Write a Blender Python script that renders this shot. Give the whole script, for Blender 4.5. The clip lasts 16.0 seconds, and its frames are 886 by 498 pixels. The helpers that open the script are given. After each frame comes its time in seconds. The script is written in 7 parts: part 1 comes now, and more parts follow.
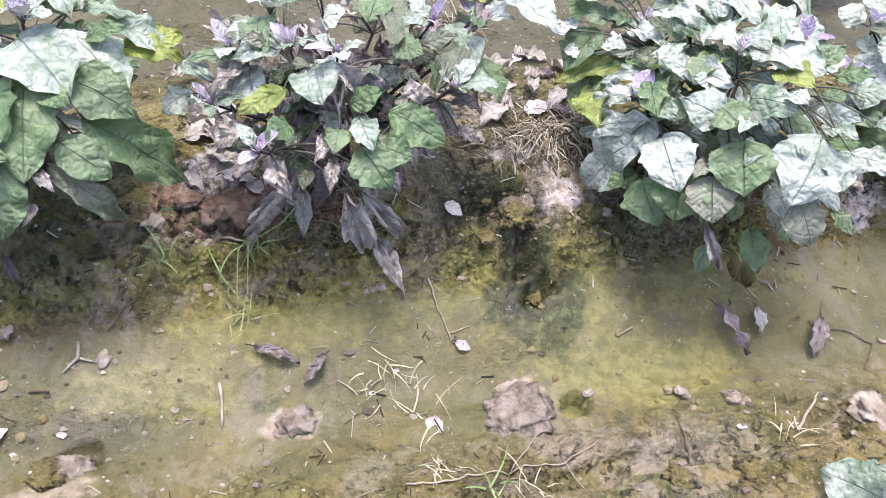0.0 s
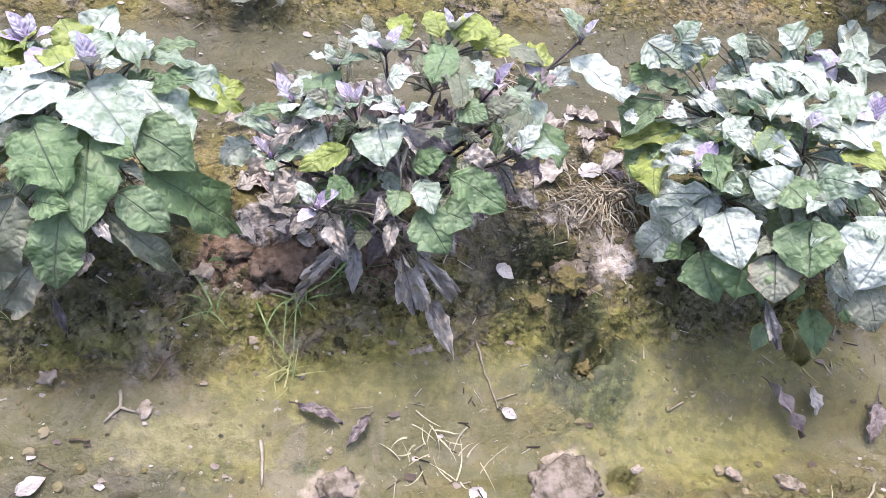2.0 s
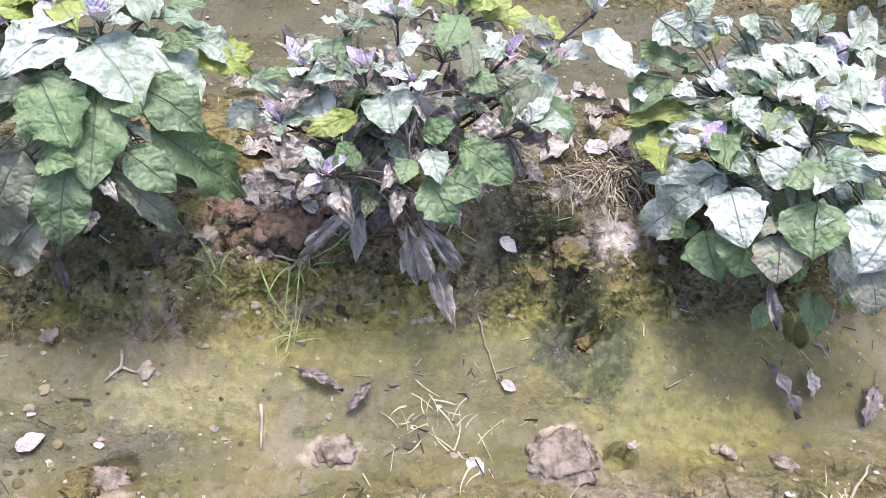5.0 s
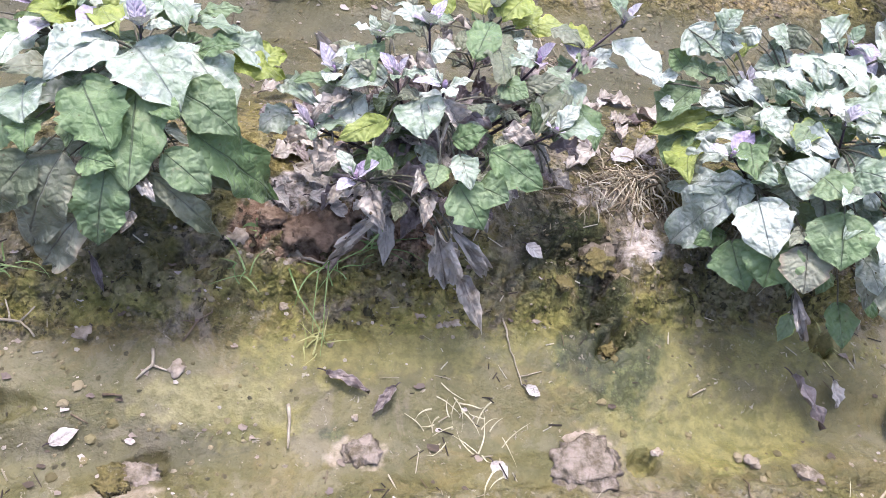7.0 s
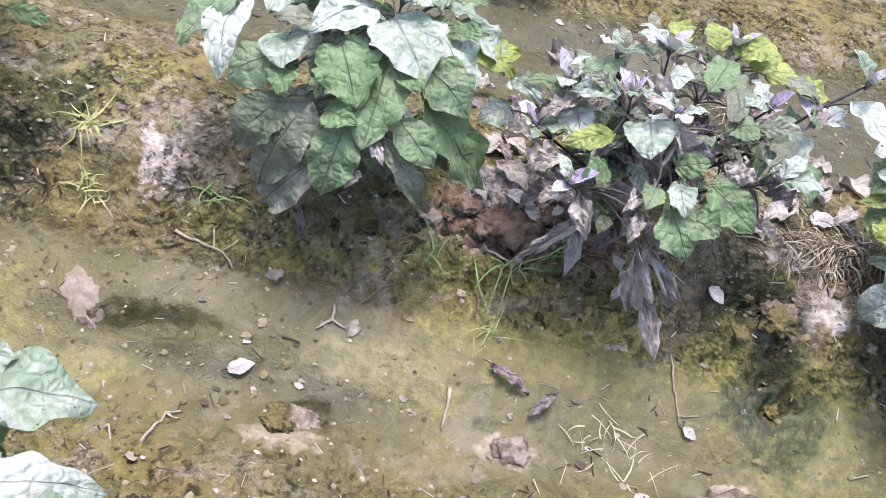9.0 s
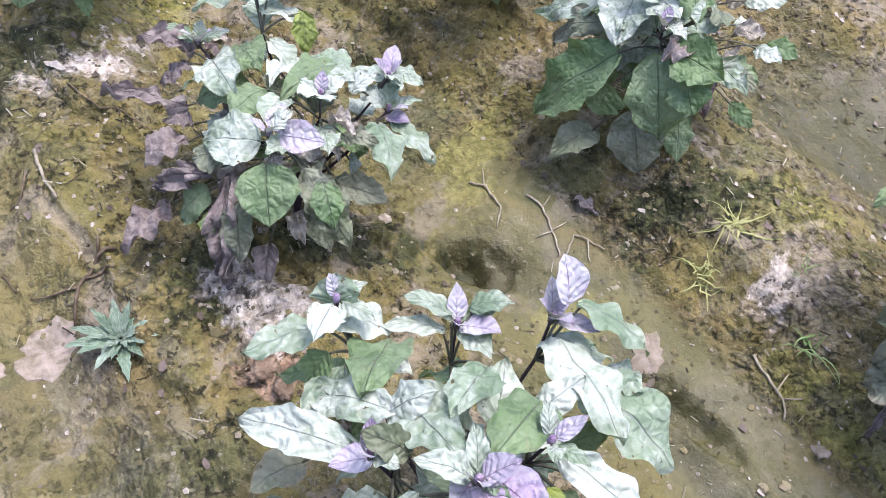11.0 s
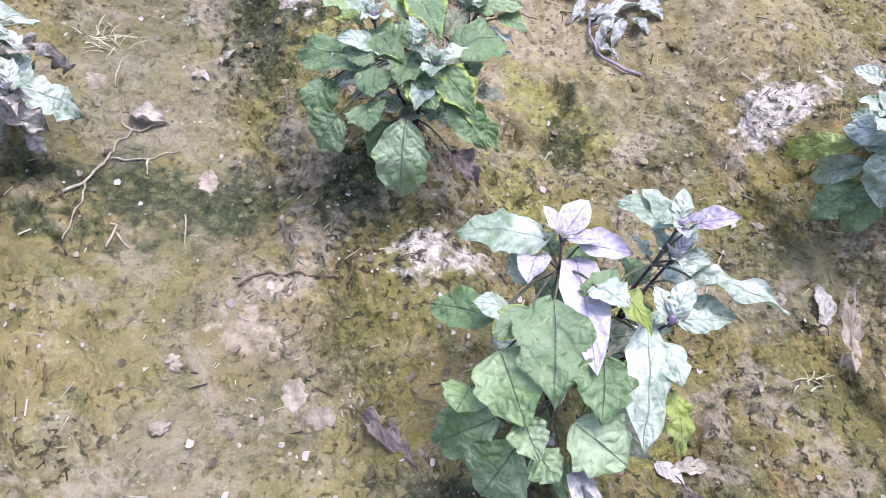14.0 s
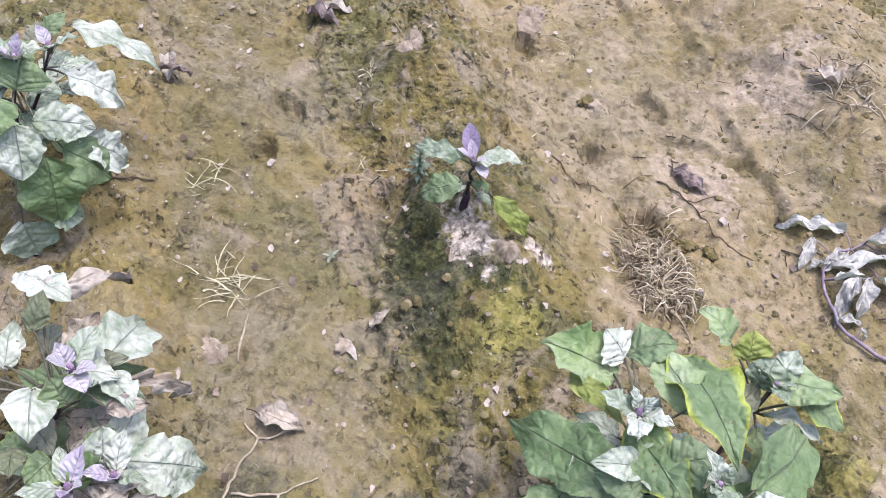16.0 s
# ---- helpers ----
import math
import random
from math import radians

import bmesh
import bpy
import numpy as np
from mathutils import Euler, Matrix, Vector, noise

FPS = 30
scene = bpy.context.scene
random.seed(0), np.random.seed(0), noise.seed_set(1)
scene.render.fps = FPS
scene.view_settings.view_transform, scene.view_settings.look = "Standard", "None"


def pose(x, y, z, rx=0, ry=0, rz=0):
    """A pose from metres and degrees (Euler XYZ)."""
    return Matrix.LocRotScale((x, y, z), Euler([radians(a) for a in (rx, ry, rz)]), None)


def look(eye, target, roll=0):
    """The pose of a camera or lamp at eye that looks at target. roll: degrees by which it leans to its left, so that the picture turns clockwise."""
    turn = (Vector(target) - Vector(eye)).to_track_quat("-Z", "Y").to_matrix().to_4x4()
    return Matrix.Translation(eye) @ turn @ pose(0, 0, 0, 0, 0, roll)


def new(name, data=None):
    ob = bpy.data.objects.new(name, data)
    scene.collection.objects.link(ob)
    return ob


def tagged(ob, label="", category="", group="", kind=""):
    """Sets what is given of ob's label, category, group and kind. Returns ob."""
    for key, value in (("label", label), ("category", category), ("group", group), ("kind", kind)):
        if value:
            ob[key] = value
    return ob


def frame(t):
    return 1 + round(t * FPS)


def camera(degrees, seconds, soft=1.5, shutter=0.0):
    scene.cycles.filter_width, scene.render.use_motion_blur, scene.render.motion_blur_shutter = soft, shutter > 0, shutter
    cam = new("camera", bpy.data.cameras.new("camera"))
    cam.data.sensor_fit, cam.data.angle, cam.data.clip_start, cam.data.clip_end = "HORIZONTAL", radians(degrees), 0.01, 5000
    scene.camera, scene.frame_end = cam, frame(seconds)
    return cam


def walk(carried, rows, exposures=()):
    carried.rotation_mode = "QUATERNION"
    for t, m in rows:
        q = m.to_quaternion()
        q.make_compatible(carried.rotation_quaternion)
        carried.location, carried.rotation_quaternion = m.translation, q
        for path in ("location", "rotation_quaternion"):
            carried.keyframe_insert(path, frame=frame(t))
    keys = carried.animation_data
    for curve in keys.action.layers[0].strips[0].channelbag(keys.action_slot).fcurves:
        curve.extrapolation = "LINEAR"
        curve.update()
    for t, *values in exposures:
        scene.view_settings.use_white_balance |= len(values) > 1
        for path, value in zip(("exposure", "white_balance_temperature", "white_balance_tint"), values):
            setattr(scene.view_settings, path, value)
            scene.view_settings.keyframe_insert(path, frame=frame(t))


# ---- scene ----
cam = camera(56.0, 16.0, soft=0.8)
PATH = [
    (0, (0.048, 0.145, 1.27), (0.143, 1.436, -0.255), 9.8),
    (0.5, (0.029, 0.166, 1.281), (0.148, 1.486, -0.217), 11.6),
    (1, (0.012, 0.181, 1.284), (0.128, 1.528, -0.189), 11.7),
    (1.5, (-0.006, 0.189, 1.281), (0.087, 1.548, -0.183), 11.4),
    (2, (-0.016, 0.193, 1.274), (0.021, 1.545, -0.2), 10.7),
    (2.5, (-0.026, 0.187, 1.276), (0.019, 1.53, -0.206), 11.9),
    (3, (-0.024, 0.187, 1.27), (0.047, 1.515, -0.223), 13.0),
    (3.5, (-0.024, 0.187, 1.266), (0.048, 1.494, -0.246), 13.1),
    (4, (-0.02, 0.182, 1.258), (0.047, 1.487, -0.256), 13.1),
    (6.5, (-0.048, 0.181, 1.269), (-0.015, 1.515, -0.221), 13.2),
    (7, (-0.049, 0.168, 1.269), (-0.032, 1.488, -0.234), 12.8),
    (7.5, (-0.061, 0.161, 1.266), (-0.039, 1.486, -0.232), 12.7),
    (8, (-0.125, 0.151, 1.262), (-0.107, 1.464, -0.246), 13.7),
    (8.2, (-0.16, 0.142, 1.26), (-0.17, 1.462, -0.243), 14.6),
    (10.3, (-0.187, -0.03, 1.197), (-1.054, 0.9, -0.347), 14.6),
    (10.5, (-0.205, -0.051, 1.199), (-1.161, 0.769, -0.354), 13.9),
    (10.8, (-0.262, -0.084, 1.206), (-1.314, 0.634, -0.337), 13.9),
    (11, (-0.323, -0.117, 1.209), (-1.418, 0.583, -0.311), 14.6),
    (11.2, (-0.386, -0.153, 1.22), (-1.518, 0.546, -0.273), 14.9),
    (11.5, (-0.461, -0.215, 1.229), (-1.651, 0.455, -0.232), 14.3),
    (11.7, (-0.508, -0.249, 1.231), (-1.728, 0.38, -0.224), 13.6),
    (12, (-0.625, -0.268, 1.217), (-1.885, 0.174, -0.272), 9.8),
    (12.2, (-0.701, -0.28, 1.21), (-1.963, 0.029, -0.31), 7.2),
    (12.5, (-0.843, -0.275, 1.168), (-2.122, -0.127, -0.362), 4.3),
    (12.7, (-0.948, -0.266, 1.186), (-2.208, -0.177, -0.364), 3.5),
    (13, (-1.04, -0.258, 1.176), (-2.301, -0.198, -0.376), 3.7),
    (13.4, (-1.132, -0.265, 1.179), (-2.395, -0.178, -0.37), 4.7),
    (13.5, (-1.162, -0.269, 1.174), (-2.436, -0.172, -0.365), 4.8),
    (13.8, (-1.276, -0.319, 1.181), (-2.563, -0.162, -0.342), 5.7),
    (14, (-1.37, -0.375, 1.206), (-2.657, -0.181, -0.312), 6.3),
    (14.2, (-1.434, -0.419, 1.205), (-2.726, -0.203, -0.306), 6.9),
    (14.5, (-1.545, -0.466, 1.209), (-2.841, -0.244, -0.298), 7.3),
    (14.7, (-1.633, -0.485, 1.197), (-2.946, -0.299, -0.301), 6.1),
    (15, (-1.818, -0.501, 1.199), (-3.149, -0.391, -0.289), 4.9),
    (15.2, (-1.904, -0.522, 1.207), (-3.244, -0.446, -0.276), 4.6),
    (15.5, (-1.982, -0.548, 1.226), (-3.316, -0.504, -0.263), 5.8),
    (15.8, (-2.041, -0.595, 1.216), (-3.367, -0.535, -0.279), 7.5),
    (16, (-2.093, -0.645, 1.223), (-3.401, -0.553, -0.287), 7.9),
]
walk(cam, [(t, look(eye, target, roll)) for t, eye, target, roll in PATH],
     exposures=[(0.0, 1.88, 5900, 13), (8.2, 1.9, 5870, 13), (10.3, 1.66, 5800, 11), (11.2, 1.66, 5780, 10), (12.5, 1.76, 5600, 12), (14.0, 1.72, 5550, 12), (15.0, 1.76, 5750, 12), (16.0, 1.5, 5950, 12)])

# ---- light: hazy afternoon sun from behind the far rows, and the sky ----
SUN_AZIMUTH, SUN_ELEVATION = radians(106.0), radians(79.0)     # azimuth from +x towards +y
world = bpy.data.worlds.new("sky")
scene.world = world
world.use_nodes = True
wt = world.node_tree
sky = wt.nodes.new("ShaderNodeTexSky")
sky.sky_type, sky.sun_disc = "NISHITA", False
sky.sun_elevation, sky.sun_rotation = SUN_ELEVATION, radians(90.0) - SUN_AZIMUTH
sky.air_density, sky.dust_density = 1.0, 6.0
wt.nodes["Background"].inputs["Strength"].default_value = 0.15
wt.links.new(sky.outputs[0], wt.nodes["Background"].inputs["Color"])
sun_dir = Vector((math.cos(SUN_AZIMUTH) * math.cos(SUN_ELEVATION), math.sin(SUN_AZIMUTH) * math.cos(SUN_ELEVATION), math.sin(SUN_ELEVATION)))
sun = new("sun", bpy.data.lights.new("sun", "SUN"))
sun.data.energy, sun.data.angle, sun.data.color = 1.15, radians(18.0), (1.0, 0.92, 0.79)
sun.matrix_world = look(sun_dir * 30, (0, 0, 0))


# ---- node helpers ----
class Mat:
    """A node material; each method adds a node and returns its output."""
    def __init__(self, name):
        self.m = bpy.data.materials.new(name)
        self.m.use_nodes = True
        self.t = self.m.node_tree
        self.b = self.t.nodes["Principled BSDF"]

    def put(self, socket, value):
        if isinstance(value, bpy.types.NodeSocket):
            self.t.links.new(value, socket)
        elif isinstance(value, (tuple, list)) and len(value) == 3 and socket.type == "RGBA":
            socket.default_value = (*value, 1)
        else:
            socket.default_value = value

    def set(self, **kw):
        for k, v in kw.items():
            self.put(self.b.inputs[k.replace("_", " ")], v)

    def coord(self, which="Object"):
        return self.t.nodes.new("ShaderNodeTexCoord").outputs[which]

    def noise(self, scale, detail=4.0, rough=0.55, vec=None, distortion=0.0):
        n = self.t.nodes.new("ShaderNodeTexNoise")
        n.inputs["Scale"].default_value, n.inputs["Detail"].default_value = scale, detail
        n.inputs["Roughness"].default_value, n.inputs["Distortion"].default_value = rough, distortion
        if vec is not None:
            self.t.links.new(vec, n.inputs["Vector"])
        return n.outputs["Fac"]

    def voronoi(self, scale, feature="F1", vec=None):
        n = self.t.nodes.new("ShaderNodeTexVoronoi")
        n.feature = feature
        n.inputs["Scale"].default_value = scale
        if vec is not None:
            self.t.links.new(vec, n.inputs["Vector"])
        return n.outputs["Distance"]

    def ramp(self, fac, lo, hi, a=0.0, b=1.0):
        n = self.t.nodes.new("ShaderNodeMapRange")
        n.interpolation_type = "SMOOTHSTEP"
        self.put(n.inputs[0], fac)
        for i, v in zip((1, 2, 3, 4), (lo, hi, a, b)):
            self.put(n.inputs[i], v)
        return n.outputs[0]

    def math(self, op, a, b=0.0, c=0.0):
        n = self.t.nodes.new("ShaderNodeMath")
        n.operation = op
        for i, v in enumerate((a, b, c)):
            self.put(n.inputs[i], v)
        return n.outputs[0]

    def mix(self, fac, a, b):
        n = self.t.nodes.new("ShaderNodeMix")
        n.data_type = "RGBA"
        self.put(n.inputs[0], fac), self.put(n.inputs[6], a), self.put(n.inputs[7], b)
        return n.outputs[2]

    def scaled(self, fac, colour):
        n = self.t.nodes.new("ShaderNodeVectorMath")
        n.operation = "SCALE"
        self.put(n.inputs[0], colour), self.put(n.inputs["Scale"], fac)
        return n.outputs[0]

    def attr(self, name):
        n = self.t.nodes.new("ShaderNodeAttribute")
        n.attribute_name = name
        return n.outputs["Fac"]

    def random(self):
        return self.t.nodes.new("ShaderNodeObjectInfo").outputs["Random"]

    def bump(self, height, strength=0.4, distance=0.005):
        n = self.t.nodes.new("ShaderNodeBump")
        n.inputs["Strength"].default_value, n.inputs["Distance"].default_value = strength, distance
        self.t.links.new(height, n.inputs["Height"])
        self.t.links.new(n.outputs[0], self.b.inputs["Normal"])


# ---- materials ----
def soil_material():
    """Damp field soil: blotches of olive, brown and grey silt, with algal patches, moss, clay and a pale crust where
    the marks say; some marks also paint shade, and lightening against it, as colour.
    """
    m = Mat("damp_field_soil")
    v = m.coord()
    fine, grit = m.noise(55, 5, 0.65, v), m.noise(260, 3, 0.6, v)
    mid = m.noise(9, 5, 0.62, v, 0.5)
    smooth, calm, pan = m.attr("smooth"), m.attr("calm"), m.attr("pan")
    busy = m.ramp(calm, 0.0, 1.0, 1.0, 0.25)
    col = m.mix(m.ramp(mid, 0.36, 0.64), (0.150, 0.124, 0.043), (0.285, 0.218, 0.098))
    col = m.mix(m.math("MULTIPLY", m.ramp(m.noise(3.1, 5, 0.65, v, 0.8), 0.48, 0.60), 0.75), col, (0.150, 0.150, 0.062))
    col = m.mix(m.math("MULTIPLY", m.ramp(m.noise(5.3, 5, 0.68, v, 1.2), 0.54, 0.64), 0.8), col, (0.34, 0.275, 0.185))
    col = m.mix(m.math("MULTIPLY", m.ramp(m.noise(7.7, 6, 0.7, v, 0.7), 0.56, 0.68), 0.8), col, (0.080, 0.085, 0.036))
    col = m.mix(m.math("MULTIPLY", smooth, 0.75), col, m.mix(m.ramp(m.noise(4.2, 5, 0.6, v, 1.0), 0.35, 0.65), (0.128, 0.116, 0.046), (0.190, 0.168, 0.086)))
    col = m.mix(m.math("MULTIPLY", m.math("MULTIPLY", m.ramp(fine, 0.5, 0.68), 0.32), busy), col, (0.38, 0.32, 0.23))
    col = m.mix(m.math("MULTIPLY", m.math("MULTIPLY", m.ramp(m.noise(26, 6, 0.72, v, 0.6), 0.55, 0.65), busy), 0.58), col, (0.050, 0.045, 0.022))
    col = m.mix(m.math("MULTIPLY", m.math("MULTIPLY", m.ramp(m.noise(150, 4, 0.7, v), 0.56, 0.66), 0.35), busy), col, m.scaled(0.45, col))
    col = m.mix(m.math("MULTIPLY", m.ramp(m.noise(2.3, 6, 0.7, v, 1.4), 0.52, 0.62), 0.6), col, m.mix(fine, (0.24, 0.17, 0.06), (0.40, 0.29, 0.14)))
    col = m.mix(m.math("MULTIPLY", m.ramp(m.noise(11, 7, 0.72, v, 0.6), 0.545, 0.575), 0.38), col, (0.36, 0.315, 0.255))
    col = m.mix(m.math("MULTIPLY", m.ramp(m.noise(8.3, 7, 0.74, v, 0.9), 0.555, 0.585), 0.55), col, (0.070, 0.066, 0.028))
    col = m.mix(m.math("MULTIPLY", m.ramp(m.noise(120, 3, 0.7, v), 0.61, 0.65), 0.4), col, m.scaled(0.3, col))
    col = m.mix(m.math("MULTIPLY", m.ramp(m.noise(95, 3, 0.7, v), 0.63, 0.68), 0.3), col, (0.50, 0.44, 0.37))
    col = m.mix(m.math("MULTIPLY", m.math("MULTIPLY", m.ramp(m.noise(4.5, 7, 0.72, v, 1.0), 0.47, 0.60), 0.55), busy), col, m.scaled(0.45, col))
    col = m.mix(m.math("MULTIPLY", m.ramp(m.noise(1.9, 5, 0.62, v, 1.2), 0.44, 0.60), 0.5), col, m.mix(fine, (0.17, 0.145, 0.030), (0.33, 0.27, 0.085)))
    col = m.mix(m.math("MULTIPLY", m.ramp(m.noise(3.7, 6, 0.68, v, 1.1), 0.55, 0.62), 0.5), col, (0.40, 0.325, 0.285))
    col = m.mix(m.math("MULTIPLY", smooth, 0.6), col, m.mix(m.ramp(m.noise(7, 5, 0.6, v, 1.0), 0.35, 0.65), (0.068, 0.066, 0.026), (0.124, 0.114, 0.058)))
    col = m.mix(m.math("MULTIPLY", pan, m.ramp(m.noise(5, 4, 0.6, v, 0.8), 0.3, 0.6, 0.4, 0.75)), col, m.mix(m.ramp(m.noise(11, 5, 0.6, v, 0.6), 0.35, 0.65), (0.235, 0.185, 0.095), (0.40, 0.315, 0.225)))
    jag = m.math("ADD", m.math("MULTIPLY", m.math("SUBTRACT", m.noise(34, 5, 0.65, v), 0.5), 1.1), m.math("MULTIPLY", m.math("SUBTRACT", fine, 0.5), 0.8))
    rag = lambda name, lo=0.42, hi=0.62: m.ramp(m.math("ADD", m.attr(name), jag), lo, hi)
    # yellow-green: algal patches, plus lightening painted where the plants shade the ridge
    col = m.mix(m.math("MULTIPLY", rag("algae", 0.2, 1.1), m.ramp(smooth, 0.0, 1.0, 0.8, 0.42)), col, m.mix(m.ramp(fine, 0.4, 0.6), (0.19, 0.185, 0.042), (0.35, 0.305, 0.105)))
    # moss; some of its ovals are shade put in with this colour
    col = m.mix(m.math("MULTIPLY", rag("moss", 0.25, 1.15), 0.88), col, m.mix(m.ramp(m.noise(48, 5, 0.75, v), 0.46, 0.66), (0.016, 0.027, 0.010), (0.125, 0.135, 0.055)))
    col = m.mix(m.math("MULTIPLY", rag("silt", 0.3, 1.2), m.ramp(smooth, 0.0, 1.0, 0.42, 0.2)), col, m.mix(m.ramp(fine, 0.35, 0.7), (0.235, 0.20, 0.145), (0.38, 0.33, 0.275)))
    col = m.mix(m.math("MULTIPLY", rag("dry", 0.3, 1.3), 0.7), col, m.mix(m.ramp(fine, 0.3, 0.7), (0.36, 0.28, 0.225), (0.56, 0.46, 0.40)))
    col = m.mix(rag("clay", 0.3, 0.95), col, m.mix(m.ramp(fine, 0.35, 0.65), (0.22, 0.125, 0.08), (0.44, 0.30, 0.215)))
    dusty = m.math("ADD", m.math("ADD", m.attr("crust"), jag), m.math("MULTIPLY", m.math("SUBTRACT", m.noise(90, 5, 0.75, v), 0.5), 1.3))
    col = m.mix(m.ramp(dusty, 0.3, 1.15), col, m.mix(m.ramp(fine, 0.35, 0.65), (0.48, 0.40, 0.36), (0.76, 0.67, 0.63)))
    chips = m.math("MULTIPLY", m.ramp(m.noise(70, 4, 0.6, v, 0.8), 0.63, 0.67), m.ramp(m.noise(11, 2, 0.5, v), 0.45, 0.6))
    col = m.mix(m.math("MULTIPLY", chips, 0.75), col, (0.46, 0.40, 0.34))
    # small hollows, with their shade painted in as near-black colour
    shaded_pits = m.math("MULTIPLY", m.ramp(m.noise(46, 5, 0.66, v, 0.4), 0.57, 0.61), m.ramp(m.noise(8, 3, 0.5, v), 0.40, 0.52))
    shaded_pits = m.math("MULTIPLY", shaded_pits, m.math("MULTIPLY", m.ramp(smooth, 0.0, 0.8, 1.0, 0.0), m.ramp(pan, 0.0, 1.0, 1.0, 0.25)))
    col = m.mix(m.math("MULTIPLY", shaded_pits, 0.8), col, (0.032, 0.028, 0.015))
    # crevice shade as colour: dark where the fine relief is low
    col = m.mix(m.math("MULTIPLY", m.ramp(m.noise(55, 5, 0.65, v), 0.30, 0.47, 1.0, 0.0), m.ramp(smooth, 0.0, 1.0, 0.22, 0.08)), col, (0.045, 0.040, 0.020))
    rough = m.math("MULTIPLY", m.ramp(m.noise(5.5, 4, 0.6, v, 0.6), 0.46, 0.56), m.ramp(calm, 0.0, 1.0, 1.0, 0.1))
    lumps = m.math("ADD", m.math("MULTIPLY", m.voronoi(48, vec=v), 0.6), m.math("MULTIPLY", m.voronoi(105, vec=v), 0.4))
    # shade in the gaps between lumps, also put into the colour
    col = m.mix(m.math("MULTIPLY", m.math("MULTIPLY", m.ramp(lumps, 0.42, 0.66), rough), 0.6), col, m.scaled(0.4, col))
    wet = m.attr("wet")
    col = m.mix(m.math("MULTIPLY", wet, 0.75), col, m.scaled(0.45, col))
    col = m.mix(1.0, col, m.scaled(0.6, col))             # damp soil is darker than dry
    gloss = m.math("ADD", m.math("MULTIPLY", wet, 0.5), m.math("MULTIPLY", smooth, 0.35))
    m.set(Base_Color=col, Roughness=m.ramp(m.math("SUBTRACT", fine, gloss), -0.1, 0.7, 0.35, 0.9), Specular_IOR_Level=0.2)
    h = m.math("ADD", m.math("MULTIPLY", fine, 0.6), m.math("MULTIPLY", grit, 0.12))
    h = m.math("ADD", h, m.math("MULTIPLY", m.noise(18, 4, 0.6, v), 1.3))
    h = m.math("SUBTRACT", m.math("ADD", h, m.math("MULTIPLY", chips, 0.15)), m.math("MULTIPLY", shaded_pits, 0.9))
    h = m.math("SUBTRACT", h, m.math("MULTIPLY", m.math("MULTIPLY", lumps, rough), 0.9))
    h = m.math("MULTIPLY", h, m.ramp(calm, 0.0, 1.0, 1.0, 0.33))
    m.bump(h, 1.0, 0.024)
    return m.m


